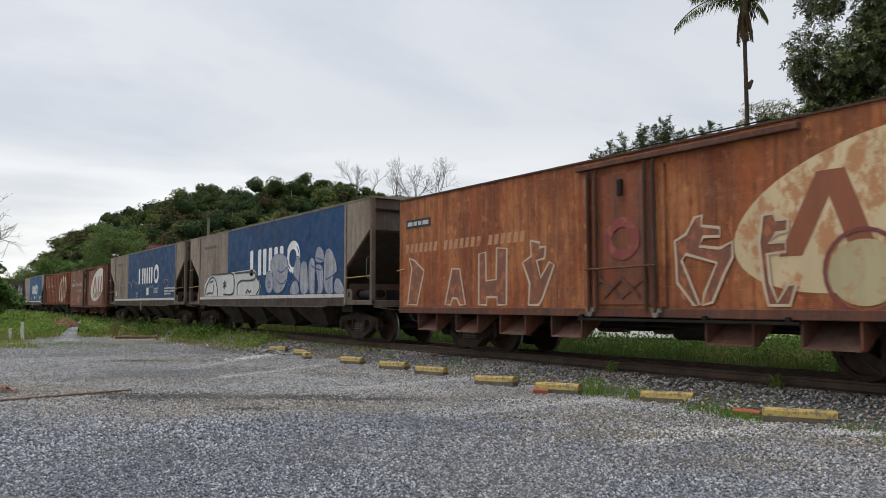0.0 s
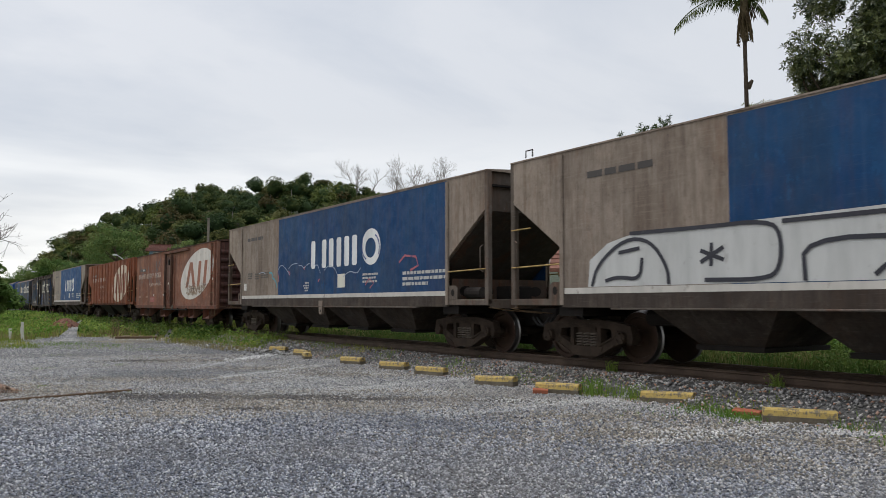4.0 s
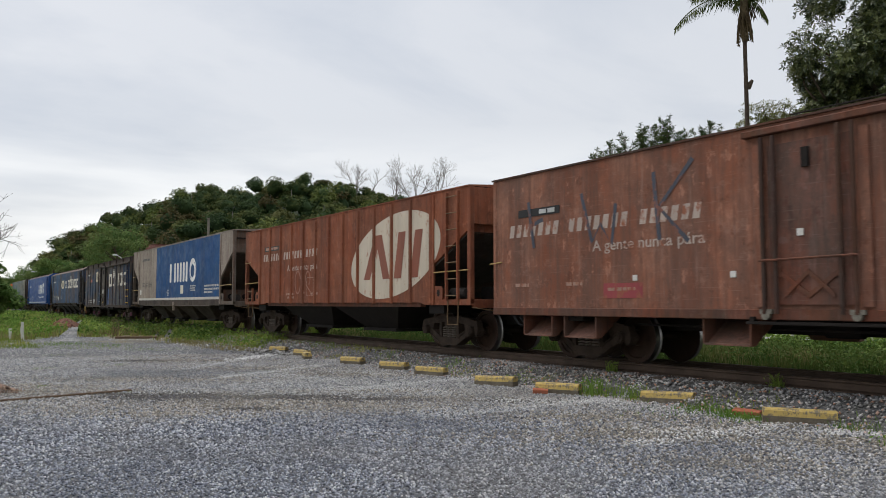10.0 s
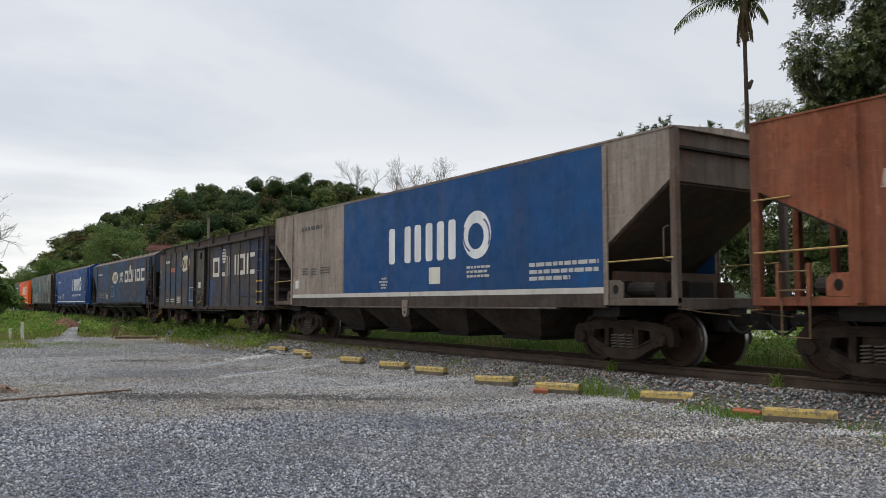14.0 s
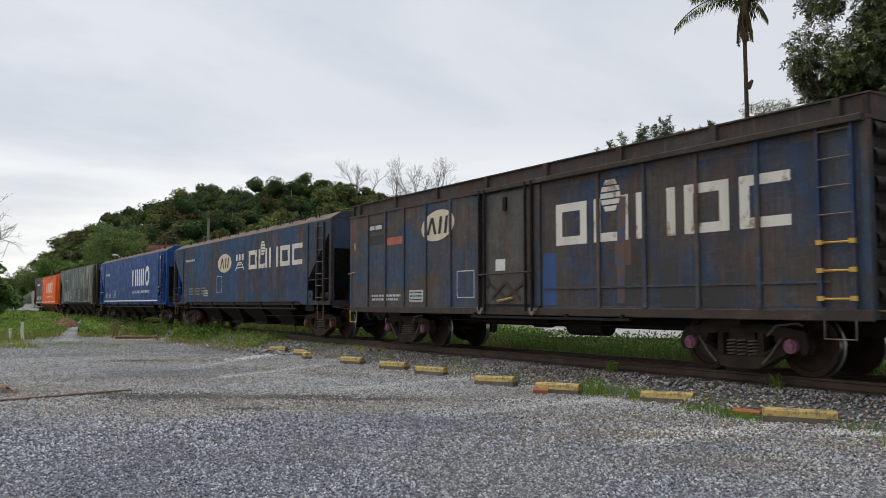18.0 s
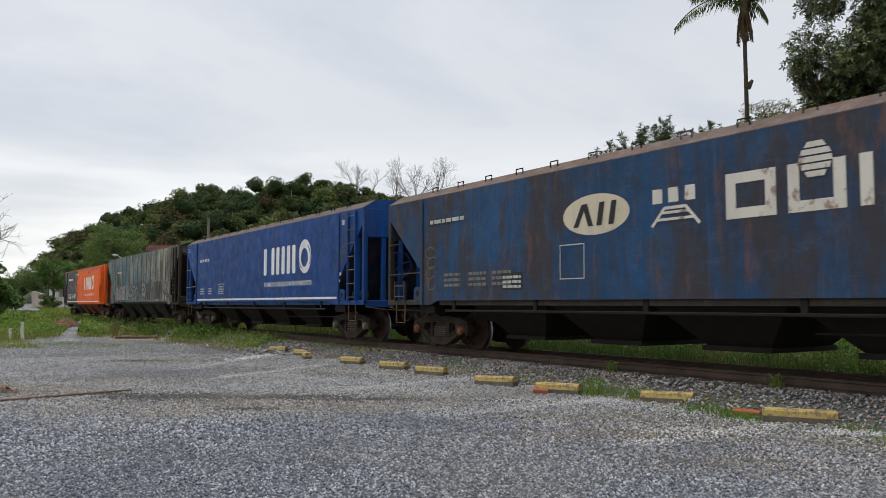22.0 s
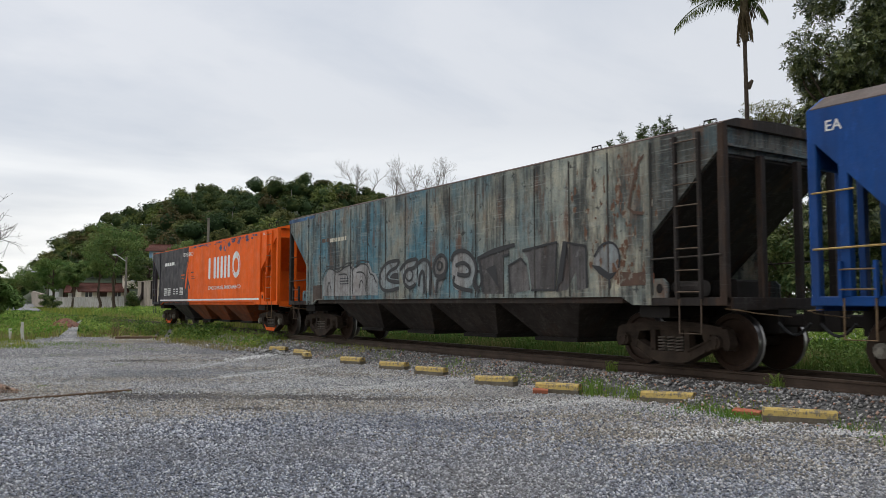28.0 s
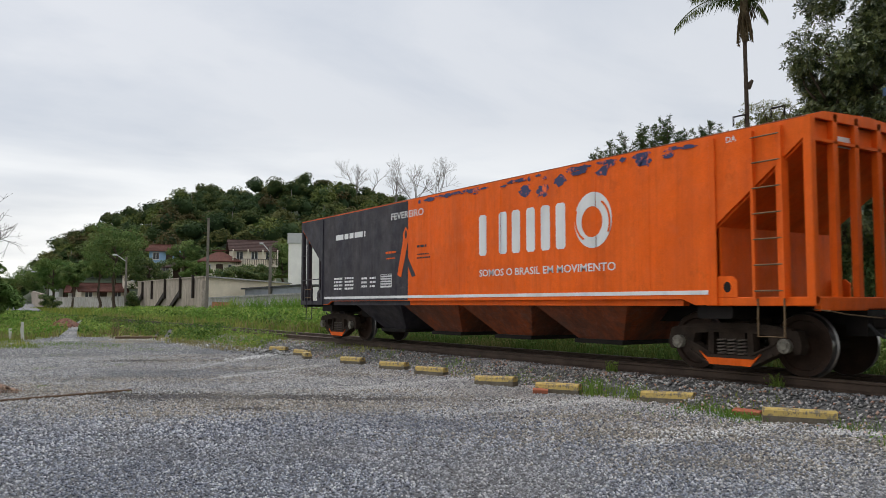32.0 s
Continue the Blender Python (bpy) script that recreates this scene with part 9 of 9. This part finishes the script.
def house(label, u, d, base, w, dep, h, roof, wall, rh, turn=0.0, storeys=1, hip=False, balcony=False, openings=3, name="house"):
    x, y = plan(u, d)
    ho = thing(name, label, "house", pose(x, y, base, 0, 0, math.degrees(math.atan2(y, x)) - 90 + turn))
    a, b, t = w / 2, dep / 2, 0.2
    g = Geo()
    # front wall with real openings, built in strips round them
    opens = []
    for s in range(storeys):
        z0 = s * h / storeys
        for k in range(openings):
            cx = -a + w * (k + 0.5) / openings
            door = s == 0 and k == openings // 2
            opens.append((cx - 0.5, cx + 0.5, z0 + (0.05 if door else 0.95), z0 + 2.1, door))
    for s in range(storeys):
        z0, z1 = s * h / storeys, (s + 1) * h / storeys
        row = [o for o in opens if z0 <= o[2] < z1]
        edges = [-a] + [v for o in row for v in o[:2]] + [a]
        for k in range(0, len(edges), 2):
            g.box(edges[k], edges[k + 1], -b, -b + t, z0, z1)
        for o in row:
            g.box(o[0], o[1], -b, -b + t, o[3], z1)
            if o[2] > z0 + 0.06:
                g.box(o[0], o[1], -b, -b + t, z0, o[2])
    pieces("front_wall", g, wall, ho)
    part("back_wall", Geo().box(-a, a, b - t, b, 0, h), wall, ho)
    for s in (-1, 1):
        x0, x1 = sorted((s * a, s * (a - t)))
        q = Geo().box(x0, x1, -b + t, b - t, 0, h)
        if not hip:
            q.prism([(-b, h), (b, h), (0, h + rh)], "x", x0, x1)
        part("side_wall", q, wall, ho)
    for o in opens:
        if o[4]:
            part("door", Geo().box(o[0], o[1], -b + 0.08, -b + 0.14, o[2], o[3]), wood_dark, ho)
        else:
            wi = part("window", Geo().box(o[0], o[1], -b + 0.10, -b + 0.12, o[2], o[3]), dark_glass, ho)
            part("frame", Geo().box(o[0], o[1], -b + 0.05, -b + 0.098, o[2], o[2] + 0.07).box(o[0], o[1], -b + 0.05, -b + 0.098, o[3] - 0.07, o[3]).box(o[0], o[0] + 0.07, -b + 0.05, -b + 0.098, o[2] + 0.07, o[3] - 0.07).box(o[1] - 0.07, o[1], -b + 0.05, -b + 0.098, o[2] + 0.07, o[3] - 0.07).box((o[0] + o[1]) / 2 - 0.03, (o[0] + o[1]) / 2 + 0.03, -b + 0.05, -b + 0.098, o[2] + 0.07, o[3] - 0.07), frame_white, wi)
            part("sill", Geo().box(o[0] - 0.08, o[1] + 0.08, -b - 0.08, -b + 0.05, o[2] - 0.07, o[2]), frame_white, wi)
    ov = 0.55
    r = Geo()
    if hip:
        rx = max(0.3, a - b)
        v = [(-a - ov, -b - ov, h - 0.05), (a + ov, -b - ov, h - 0.05), (a + ov, b + ov, h - 0.05), (-a - ov, b + ov, h - 0.05), (-rx, 0, h + rh), (rx, 0, h + rh)]
        v += [(p[0], p[1], p[2] - 0.16) for p in v[:4]]
        r.add(v, [(0, 1, 5, 4), (1, 2, 5), (2, 3, 4, 5), (3, 0, 4), (6, 7, 1, 0), (7, 8, 2, 1), (8, 9, 3, 2), (9, 6, 0, 3), (9, 8, 7, 6)])
        part("roof", r, roof, ho)
    else:
        for s in (-1, 1):
            k = rh / b
            q = Geo().prism([(s * (b + ov), h - k * ov), (0, h + rh), (0, h + rh + 0.16), (s * (b + ov), h - k * ov + 0.16)][::s], "x", -a - ov, a + ov)
            rp = part("roof", q, roof, ho)
            n = 7
            for j in range(1, n):
                yy = s * (b + ov) * j / n
                zz = h + rh - k * abs(yy) + 0.165
                part("tile_course", Geo().box(-a - ov, a + ov, yy - 0.03, yy + 0.03, zz - 0.02, zz + 0.035), roof, rp)
    part("ridge", Geo().box(-a * (0.4 if hip else 1.0) - 0.1, a * (0.4 if hip else 1.0) + 0.1, -0.12, 0.12, h + rh + 0.05, h + rh + 0.22), roof, ho)
    if balcony:
        z = h / storeys
        part("balcony", Geo().box(-a - 0.1, a + 0.1, -b - 1.4, -b, z - 0.18, z), wall, ho)
        rail = Geo().box(-a - 0.1, a + 0.1, -b - 1.4, -b - 1.34, z + 0.85, z + 0.93)
        for k in range(26):
            xx = -a + 2 * a * k / 25
            rail.box(xx - 0.03, xx + 0.03, -b - 1.39, -b - 1.35, z, z + 0.86)
        part("railing", rail, wood_dark, ho)
        for k in range(4):
            xx = -a + 2 * a * k / 3
            part("post", Geo().box(xx - 0.08, xx + 0.08, -b - 1.38, -b - 1.22, z, h), cream_wall, ho)
    return ho


house("two-storey cream house with dark red roof and timber balcony", -0.2380, 120, 4.7, 6.3, 6, 4.6, roof_dark, cream_wall, 1.5, 6, 2, balcony=True)
house("low cream house with hipped red tile roof", -0.2789, 117, 5.0, 5.0, 5, 2.6, roof_red, cream_wall, 1.5, 0, 1, hip=True)
house("pale blue house with red roof on the slope", -0.3465, 128, 7.4, 4.0, 5, 2.4, roof_red, blue_wall, 0.9, -10, 1, openings=2)
house("white house with dark hipped roof", -0.3324, 122, 5.0, 4.6, 5, 2.0, roof_dark, white_wall, 1.0, 0, 1, hip=True)
house("low house with brown tiled roof", -0.3746, 112, 3.6, 4.6, 5, 2.2, roof_dark, cream_wall, 1.1, 8, 1, hip=True)
house("cream cottage with red tile roof among trees", -0.4268, 112, 1.05, 5.6, 4, 2.2, roof_red, cream_wall, 0.9, 12, 1)
house("small white cottage with red roof", -0.4746, 130, 1.8, 2.4, 4, 2.4, roof_dark, white_wall, 1.3, 20, 1, openings=1)
house("low red-roofed cottage beside the road", -0.4479, 120, 1.05, 3.6, 4, 2.2, roof_red, white_wall, 0.8, -6, 1, openings=2)
house("small orange-roofed house by the far road", -0.5366, 210, 3.8, 6.0, 5, 2.6, plain("orange_tiles", (0.36, 0.13, 0.06), 0.85, 0, 0.3, 2), white_wall, 1.2, 20, 1)
green_wall = plain("lime_green_render", (0.16, 0.22, 0.035), 0.9, 0, 0.25, 1.5, 0.004)
house("lime green house with brown tile roof and white barred window", 0.2099, 36, 0.7, 4.0, 5, 2.35, plain("brown_red_tiles", (0.19, 0.085, 0.06), 0.85, 0, 0.45, 3.0, 0.02), green_wall, 1.25, 0, 1, openings=2)
fx, fy = plan(0.2099, 30)
fe = thing("low_white_fence", "low white baluster fence before the green house", "fence", pose(fx, fy, 0.55, 0, 0, math.degrees(math.atan2(fy, fx)) - 90))
part("rail", Geo().box(-3, 3, -0.05, 0.05, 0.62, 0.72).box(-3, 3, -0.05, 0.05, 0.0, 0.15), white_wall, fe)
bal = Geo().box(-0.05, 0.05, -0.04, 0.04, 0.15, 0.62, 0.01).mesh("baluster", white_wall)
for k in range(24):
    part("baluster", bal, None, fe, at=pose(-2.9 + k * 0.252, 0, 0))


def wall_run(name, label, a, b, z0, z1a, z1b, mat, t=0.2, coping=True, category="wall"):
    """A straight wall between two places on the plan, its top from z1a to z1b."""
    a, b = Vector((*a, 0)), Vector((*b, 0))
    L = (b - a).length
    o = thing(name, label, category, Matrix.Translation((a.x, a.y, 0)) @ Matrix.Rotation(math.atan2(b.y - a.y, b.x - a.x), 4, "Z"))
    part("panel", Geo().prism([(0, z0), (L, z0), (L, z1b), (0, z1a)], "y", -t / 2, t / 2), mat, o)
    if coping:
        part("coping", Geo().prism([(-0.05, z1a), (L + 0.05, z1b), (L + 0.05, z1b + 0.1), (-0.05, z1a + 0.1)], "y", -t / 2 - 0.06, t / 2 + 0.06), mat, o)
    return o, L


old_concrete = weathered("stained_concrete", (0.46, 0.395, 0.325), (0.37, 0.315, 0.26), tall=0.8, soot=(0.16, 0.135, 0.11), soot_amt=0.6, run=(0.20, 0.15, 0.11), run_amt=0.5, chip_amt=0.2, seed=101, rough=0.9, wear=0.6)
pale_render = plain("pale_cream_render", (0.70, 0.61, 0.47), 0.95, 0, 0.22, 0.6, 0.006)
grey_render = weathered("grey_render", (0.46, 0.45, 0.43), (0.37, 0.355, 0.335), tall=0.8, soot=(0.17, 0.16, 0.145), soot_amt=0.6, run=(0.24, 0.20, 0.16), run_amt=0.4, chip_amt=0.2, seed=102, rough=0.9, wear=0.6)
mould = plain("black_timber_strut", (0.035, 0.028, 0.024), 0.95, 0, 0.3, 3)
wo, L = wall_run("yard_wall", "tall stained concrete wall with black struts", plan(-0.3789, 88), plan(-0.2972, 62), 0.5, 3.80, 3.50, old_concrete)
for k, u in enumerate((0.12, 0.30, 0.52, 0.74, 0.90)):
    x = L * u
    part("strut_post", Geo().box(x - 0.11, x + 0.11, -0.30, -0.10, 1.9, 3.75), mould, wo)
    if k in (0, 2, 3):
        part("raking_strut", Geo().prism([(x - L * 0.17, 0.9), (x - L * 0.13, 0.9), (x + 0.2, 2.2), (x + 0.1, 2.6)], "y", -0.32, -0.12), mould, wo)
part("buttress", Geo().box(L - 0.3, L + 0.25, -0.25, 0.12, 0.5, 3.55 - 0.3), old_concrete, wo)
wo, L = wall_run("gable_wall", "pale cream rendered end wall of a shed", plan(-0.2965, 62), plan(-0.1915, 69), 0.5, 3.50, 3.15, pale_render, coping=False)
part("verge", Geo().prism([(-0.05, 3.50), (L, 3.15), (L, 3.15 + 0.10), (-0.05, 3.50 + 0.10)], "y", -0.35, 0.3), grey_render, wo)
wo, L = wall_run("low_wall", "weathered grey boundary wall with a rusty stain", plan(-0.2930, 60), plan(-0.1683, 50), 0.4, 1.83, 2.05, grey_render)
part("rust_stain", Geo().sheet([(0.8, -0.106, 0.95), (4.0, -0.106, 0.95), (3.8, -0.106, 1.55), (1.0, -0.106, 1.6)]), plain("rusty_render", (0.38, 0.17, 0.09), 0.95, 0, 0.5, 1.5), wo)
wo, L = wall_run("metal_shed", "grey corrugated metal lean-to shed", plan(-0.2451, 64), plan(-0.1718, 60), 1.2, 2.58, 2.80, plain("galvanised_sheet", (0.30, 0.32, 0.35), 0.6, 0.3, 0.2, 1.5), coping=False, category="shed")
for k in range(int(L / 0.35)):
    part("corrugation", Geo().box(0.2 + 0.35 * k, 0.27 + 0.35 * k, -0.13, -0.10, 1.2, 2.2), MATS["galvanised_sheet"], wo)
part("roof", Geo().prism([(-0.3, 2.58 + 0.01), (L, 2.80 + 0.01), (L, 2.80 + 0.12), (-0.3, 2.58 + 0.12)], "y", -0.3, 2.5), plain("dark_sheet_roof", (0.07, 0.07, 0.07), 0.8, 0, 0.3, 2), wo)
x, y = plan(-0.1296, 78)
wh = thing("warehouse", "tall white metal-clad warehouse with grey trim", "warehouse", pose(x, y, 0.9, 0, 0, math.degrees(math.atan2(y, x)) - 90))
zt = 8.25 - 0.9
part("clad_wall", Geo().box(-4.85, 6, -0.3, 10, 0, zt - 1.0), plain("white_cladding", (0.78, 0.76, 0.71), 0.6, 0, 0.15, 0.8), wh)
part("fascia", Geo().box(-4.95, 6.1, -0.36, 10.1, zt - 1.0, zt), plain("grey_fascia", (0.46, 0.46, 0.45), 0.6, 0, 0.15, 1), wh)
for k in range(30):
    part("cladding_rib", Geo().box(-4.8 + 0.36 * k, -4.76 + 0.36 * k, -0.325, -0.30, 0, zt - 1.0), MATS["white_cladding"], wh)
wall_run("garden_wall", "low whitewashed garden wall", plan(-0.4915, 118), plan(-0.3789, 90), 0.8, 2.28, 2.21, weathered("stained_whitewash", (0.56, 0.54, 0.50), (0.44, 0.42, 0.385), tall=0.8, soot=(0.20, 0.18, 0.15), soot_amt=0.6, chip_amt=0.2, seed=103, rough=0.9, wear=0.5))
wall_run("garden_wall", "grey roadside wall", plan(-0.4972, 112), plan(-0.5155, 170), 1.0, 2.71, 4.32, old_concrete)
wall_run("garden_wall", "white garden wall beneath the trees", plan(-0.3937, 93), plan(-0.3782, 91), 0.8, 2.37, 2.35, white_wall)
wall_run("terrace_wall", "dark terrace wall under the cream house", plan(-0.2528, 108), plan(-0.2127, 108), 3.0, 5.10, 5.79, wood_dark)
blot("terrace_lawn", [plan(-0.2493, 104), plan(-0.1915, 100), plan(-0.1915, 112), plan(-0.2423, 112)], 5.0, grass_soil, "green sloping lawn below the houses", "lawn", 0.3)
pole_mat = plain("weathered_concrete_pole", (0.17, 0.15, 0.125), 0.9, 0, 0.3, 2)
lamp_grey = plain("lamp_housing", (0.5, 0.5, 0.5), 0.5, 0.2, 0.1, 5)


def pole(u, d, z0, z1, r, arm=0.0, label="weathered concrete utility pole"):
    x, y = plan(u, d)
    p = thing("utility_pole", label, "pole", pose(x, y, z0, 0, 0, math.degrees(math.atan2(y, x)) - 90))
    part("shaft", Geo().tube((0, 0, -0.3), (0, 0, z1 - z0), r, 10, r * 0.7), pole_mat, p)
    if arm:
        part("arm", Geo().tube((0, 0, z1 - z0 - 0.5), (arm, -0.2, z1 - z0 + 0.15), 0.04, 6), lamp_grey, p)
        part("lamp_head", Geo().box(min(arm, arm * 1.5), max(arm, arm * 1.5), -0.32, -0.08, z1 - z0 + 0.10, z1 - z0 + 0.25, 0.03), lamp_grey, p)
    else:
        part("cap", Geo().box(-r, r, -r, r, z1 - z0, z1 - z0 + 0.08), pole_mat, p)


pole(-0.2937, 58, 0.9, 7.58, 0.12)
pole(-0.2155, 62, 0.9, 5.90, 0.14, -0.55, "dark street lamp pole with bright lamp head")
pole(-0.3951, 84, 1.0, 6.36, 0.14, -0.9, "street lamp pole with arm")
pole(-0.4923, 128, 2.2, 6.32, 0.14, -1.6, "street lamp pole beside the far road")
pole(-0.5120, 170, 2.4, 9.59, 0.14, 0.0)
pole(-0.5056, 190, 2.4, 9.21, 0.13, -1.5, "street lamp pole beside the far road")
pole(-0.5310, 230, 3.0, 10.52, 0.13, 0.0)

# ---------------------------------------------------------------- small things in the yard
stop_paint = worn("yellow_wheel_stop_paint", (0.46, 0.325, 0.095), (0.15, 0.125, 0.085), 0.9, 95, 0.85, 2.6)
stop_grey = plain("dirty_concrete", (0.155, 0.13, 0.095), 0.95, 0, 0.35, 8, 0.006)
for x0, y0, x1, y1, hh in ((-6.20, 8.70, -5.55, 9.22, 0.17), (-8.42, 8.98, -7.72, 9.30, 0.17), (-10.22, 8.48, -9.55, 8.80, 0.17), (-11.80, 8.40, -11.10, 8.72, 0.17), (-14.16, 8.58, -13.50, 8.84, 0.17), (-15.82, 8.66, -15.12, 8.89, 0.17), (-17.70, 8.62, -17.08, 8.84, 0.17), (-19.95, 8.62, -19.50, 8.50, 0.17), (-21.15, 8.85, -20.6, 8.98, 0.17), (-23.05, 8.85, -22.55, 9.15, 0.17), (-26.6, 9.2, -26.1, 9.28, 0.15)):
    L = math.hypot(x1 - x0, y1 - y0)
    st = thing("wheel_stop", "chipped yellow-painted concrete wheel stop on the gravel", "wheel stop", pose((x0 + x1) / 2, (y0 + y1) / 2, 0.01, rnd.uniform(-2, 2), rnd.uniform(-1.5, 1.5), math.degrees(math.atan2(y1 - y0, x1 - x0))), "wheel stops along the yard")
    part("block", Geo().prism([(-0.09, 0), (0.11, 0), (0.11, 0.078), (-0.09, 0.078)], "x", -L / 2, L / 2), stop_grey, st)
    part("painted_top", Geo().prism([(-0.088, 0.079), (0.108, 0.079), (0.095, hh - 0.025), (0.075, hh), (-0.055, hh), (-0.078, hh - 0.025)], "x", -L / 2 + 0.004, L / 2 - 0.004), stop_paint, st, "flaking yellow paint")
brick_red = plain("broken_brick_red", (0.36, 0.12, 0.065), 0.95, 0, 0.35, 9, 0.006)
for x, y, s, a in ((-6.62, 8.98, 0.17, 20), (-10.05, 8.40, 0.12, 50), (-8.85, 9.6, 0.12, 10)):
    r_ = Geo().box(-s, s, -0.09, 0.09, 0, 0.07, 0.012)
    solid("brick", r_, brick_red, "broken red brick lying on the gravel", "brick").matrix_basis = pose(x, y, 0.02, 3, 2, a)
plank_wood = plain("weathered_plank", (0.13, 0.085, 0.055), 0.95, 0, 0.4, 6, 0.004)
g = Geo().box(-1.05, 1.05, -0.028, 0.028, 0, 0.034, 0.006)
solid("plank", g, plank_wood, "weathered brown plank lying on the gravel", "plank").matrix_basis = pose(-13.75, 1.95, 0.012, 0, 0, 104)
g = Geo().box(-0.85, 0.85, -0.05, 0.05, 0, 0.09, 0.01)
solid("timber", g, plank_wood, "old timber lying at the yard's edge", "timber").matrix_basis = pose(*plan(-0.3796, 33), 0.03, 0, 0, 62)
post_white = plain("whitewashed_post", (0.52, 0.50, 0.45), 0.9, 0, 0.3, 6)
for x, y, hh, w_ in ((-36.6, 3.1, 0.42, 0.05), (-36.9, 3.55, 0.46, 0.05), (-36.2, 3.5, 0.68, 0.045)):
    g = Geo().box(-w_, w_, -w_, w_, -0.2, hh, 0.01)
    g.prism([(-w_, -w_), (w_, -w_), (w_, w_), (-w_, w_)], "z", hh, hh + 0.02)
    solid("marker_post", g, post_white, "short whitewashed marker post in the grass", "post", "marker posts").matrix_basis = pose(x, y, 0.03, 2, -2, 15)
n = 1500
r_ = np.random.RandomState(5)
ru, rv = r_.normal(0, 0.45, n), r_.normal(0, 0.6, n)
hx2, hy2 = plan(HEAP[0], HEAP[1])
hx2, hy2 = hx2 + ru * ASIDE[0] + rv * AHEAD[0], hy2 + ru * ASIDE[1] + rv * AHEAD[1]
stones("brick_rubble", hx2, hy2, r_.uniform(0.025, 0.075, n), stony("red_rubble", [(0.0, (0.13, 0.038, 0.018)), (0.9, (0.25, 0.075, 0.033)), (1.0, (0.32, 0.18, 0.11))]), 0.02 + 0.42 * np.exp(-(ru / 0.55) ** 2 - (rv / 0.7) ** 2), "low heap of reddish brick rubble beside the track", 6)
n = 420
ru, rv = r_.normal(0, 0.17, n), r_.normal(0, 0.14, n)
stones("soil_heap", -15.0 + ru, 1.15 + rv, r_.uniform(0.008, 0.032, n), stony("red_soil", [(0.0, (0.12, 0.055, 0.03)), (0.5, (0.26, 0.13, 0.07)), (1.0, (0.40, 0.25, 0.16))]), 0.01 + 0.11 * np.exp(-(ru / 0.2) ** 2 - (rv / 0.17) ** 2), "small heap of red soil on the gravel", 7)
n = 520
stones("rubble_stones", r_.uniform(-33, -21, n), r_.normal(8.85, 0.45, n), 0.02 + 0.07 * r_.uniform(0, 1, n) ** 2.5, stony("rubble_grey", [(0.0, (0.12, 0.115, 0.10)), (1.0, (0.40, 0.39, 0.36))]), 0.03, "grey rubble stones at the yard's edge", 8)


# ---------------------------------------------------------------- what moves
def motions():
    for w, x in WAGONS:
        walk(w, [(t, pose(x + travelled(t), TRACK_Y, RAIL)) for t in range(0, 33)])
    turns = [(k * 0.1, math.degrees(travelled(k * 0.1) / WHEEL_R)) for k in range(321)]
    for ws, x in WHEELSETS:
        walk(ws, [(t, pose(x, 0, WHEEL_R, 0, a, 0)) for t, a in turns])


motions()
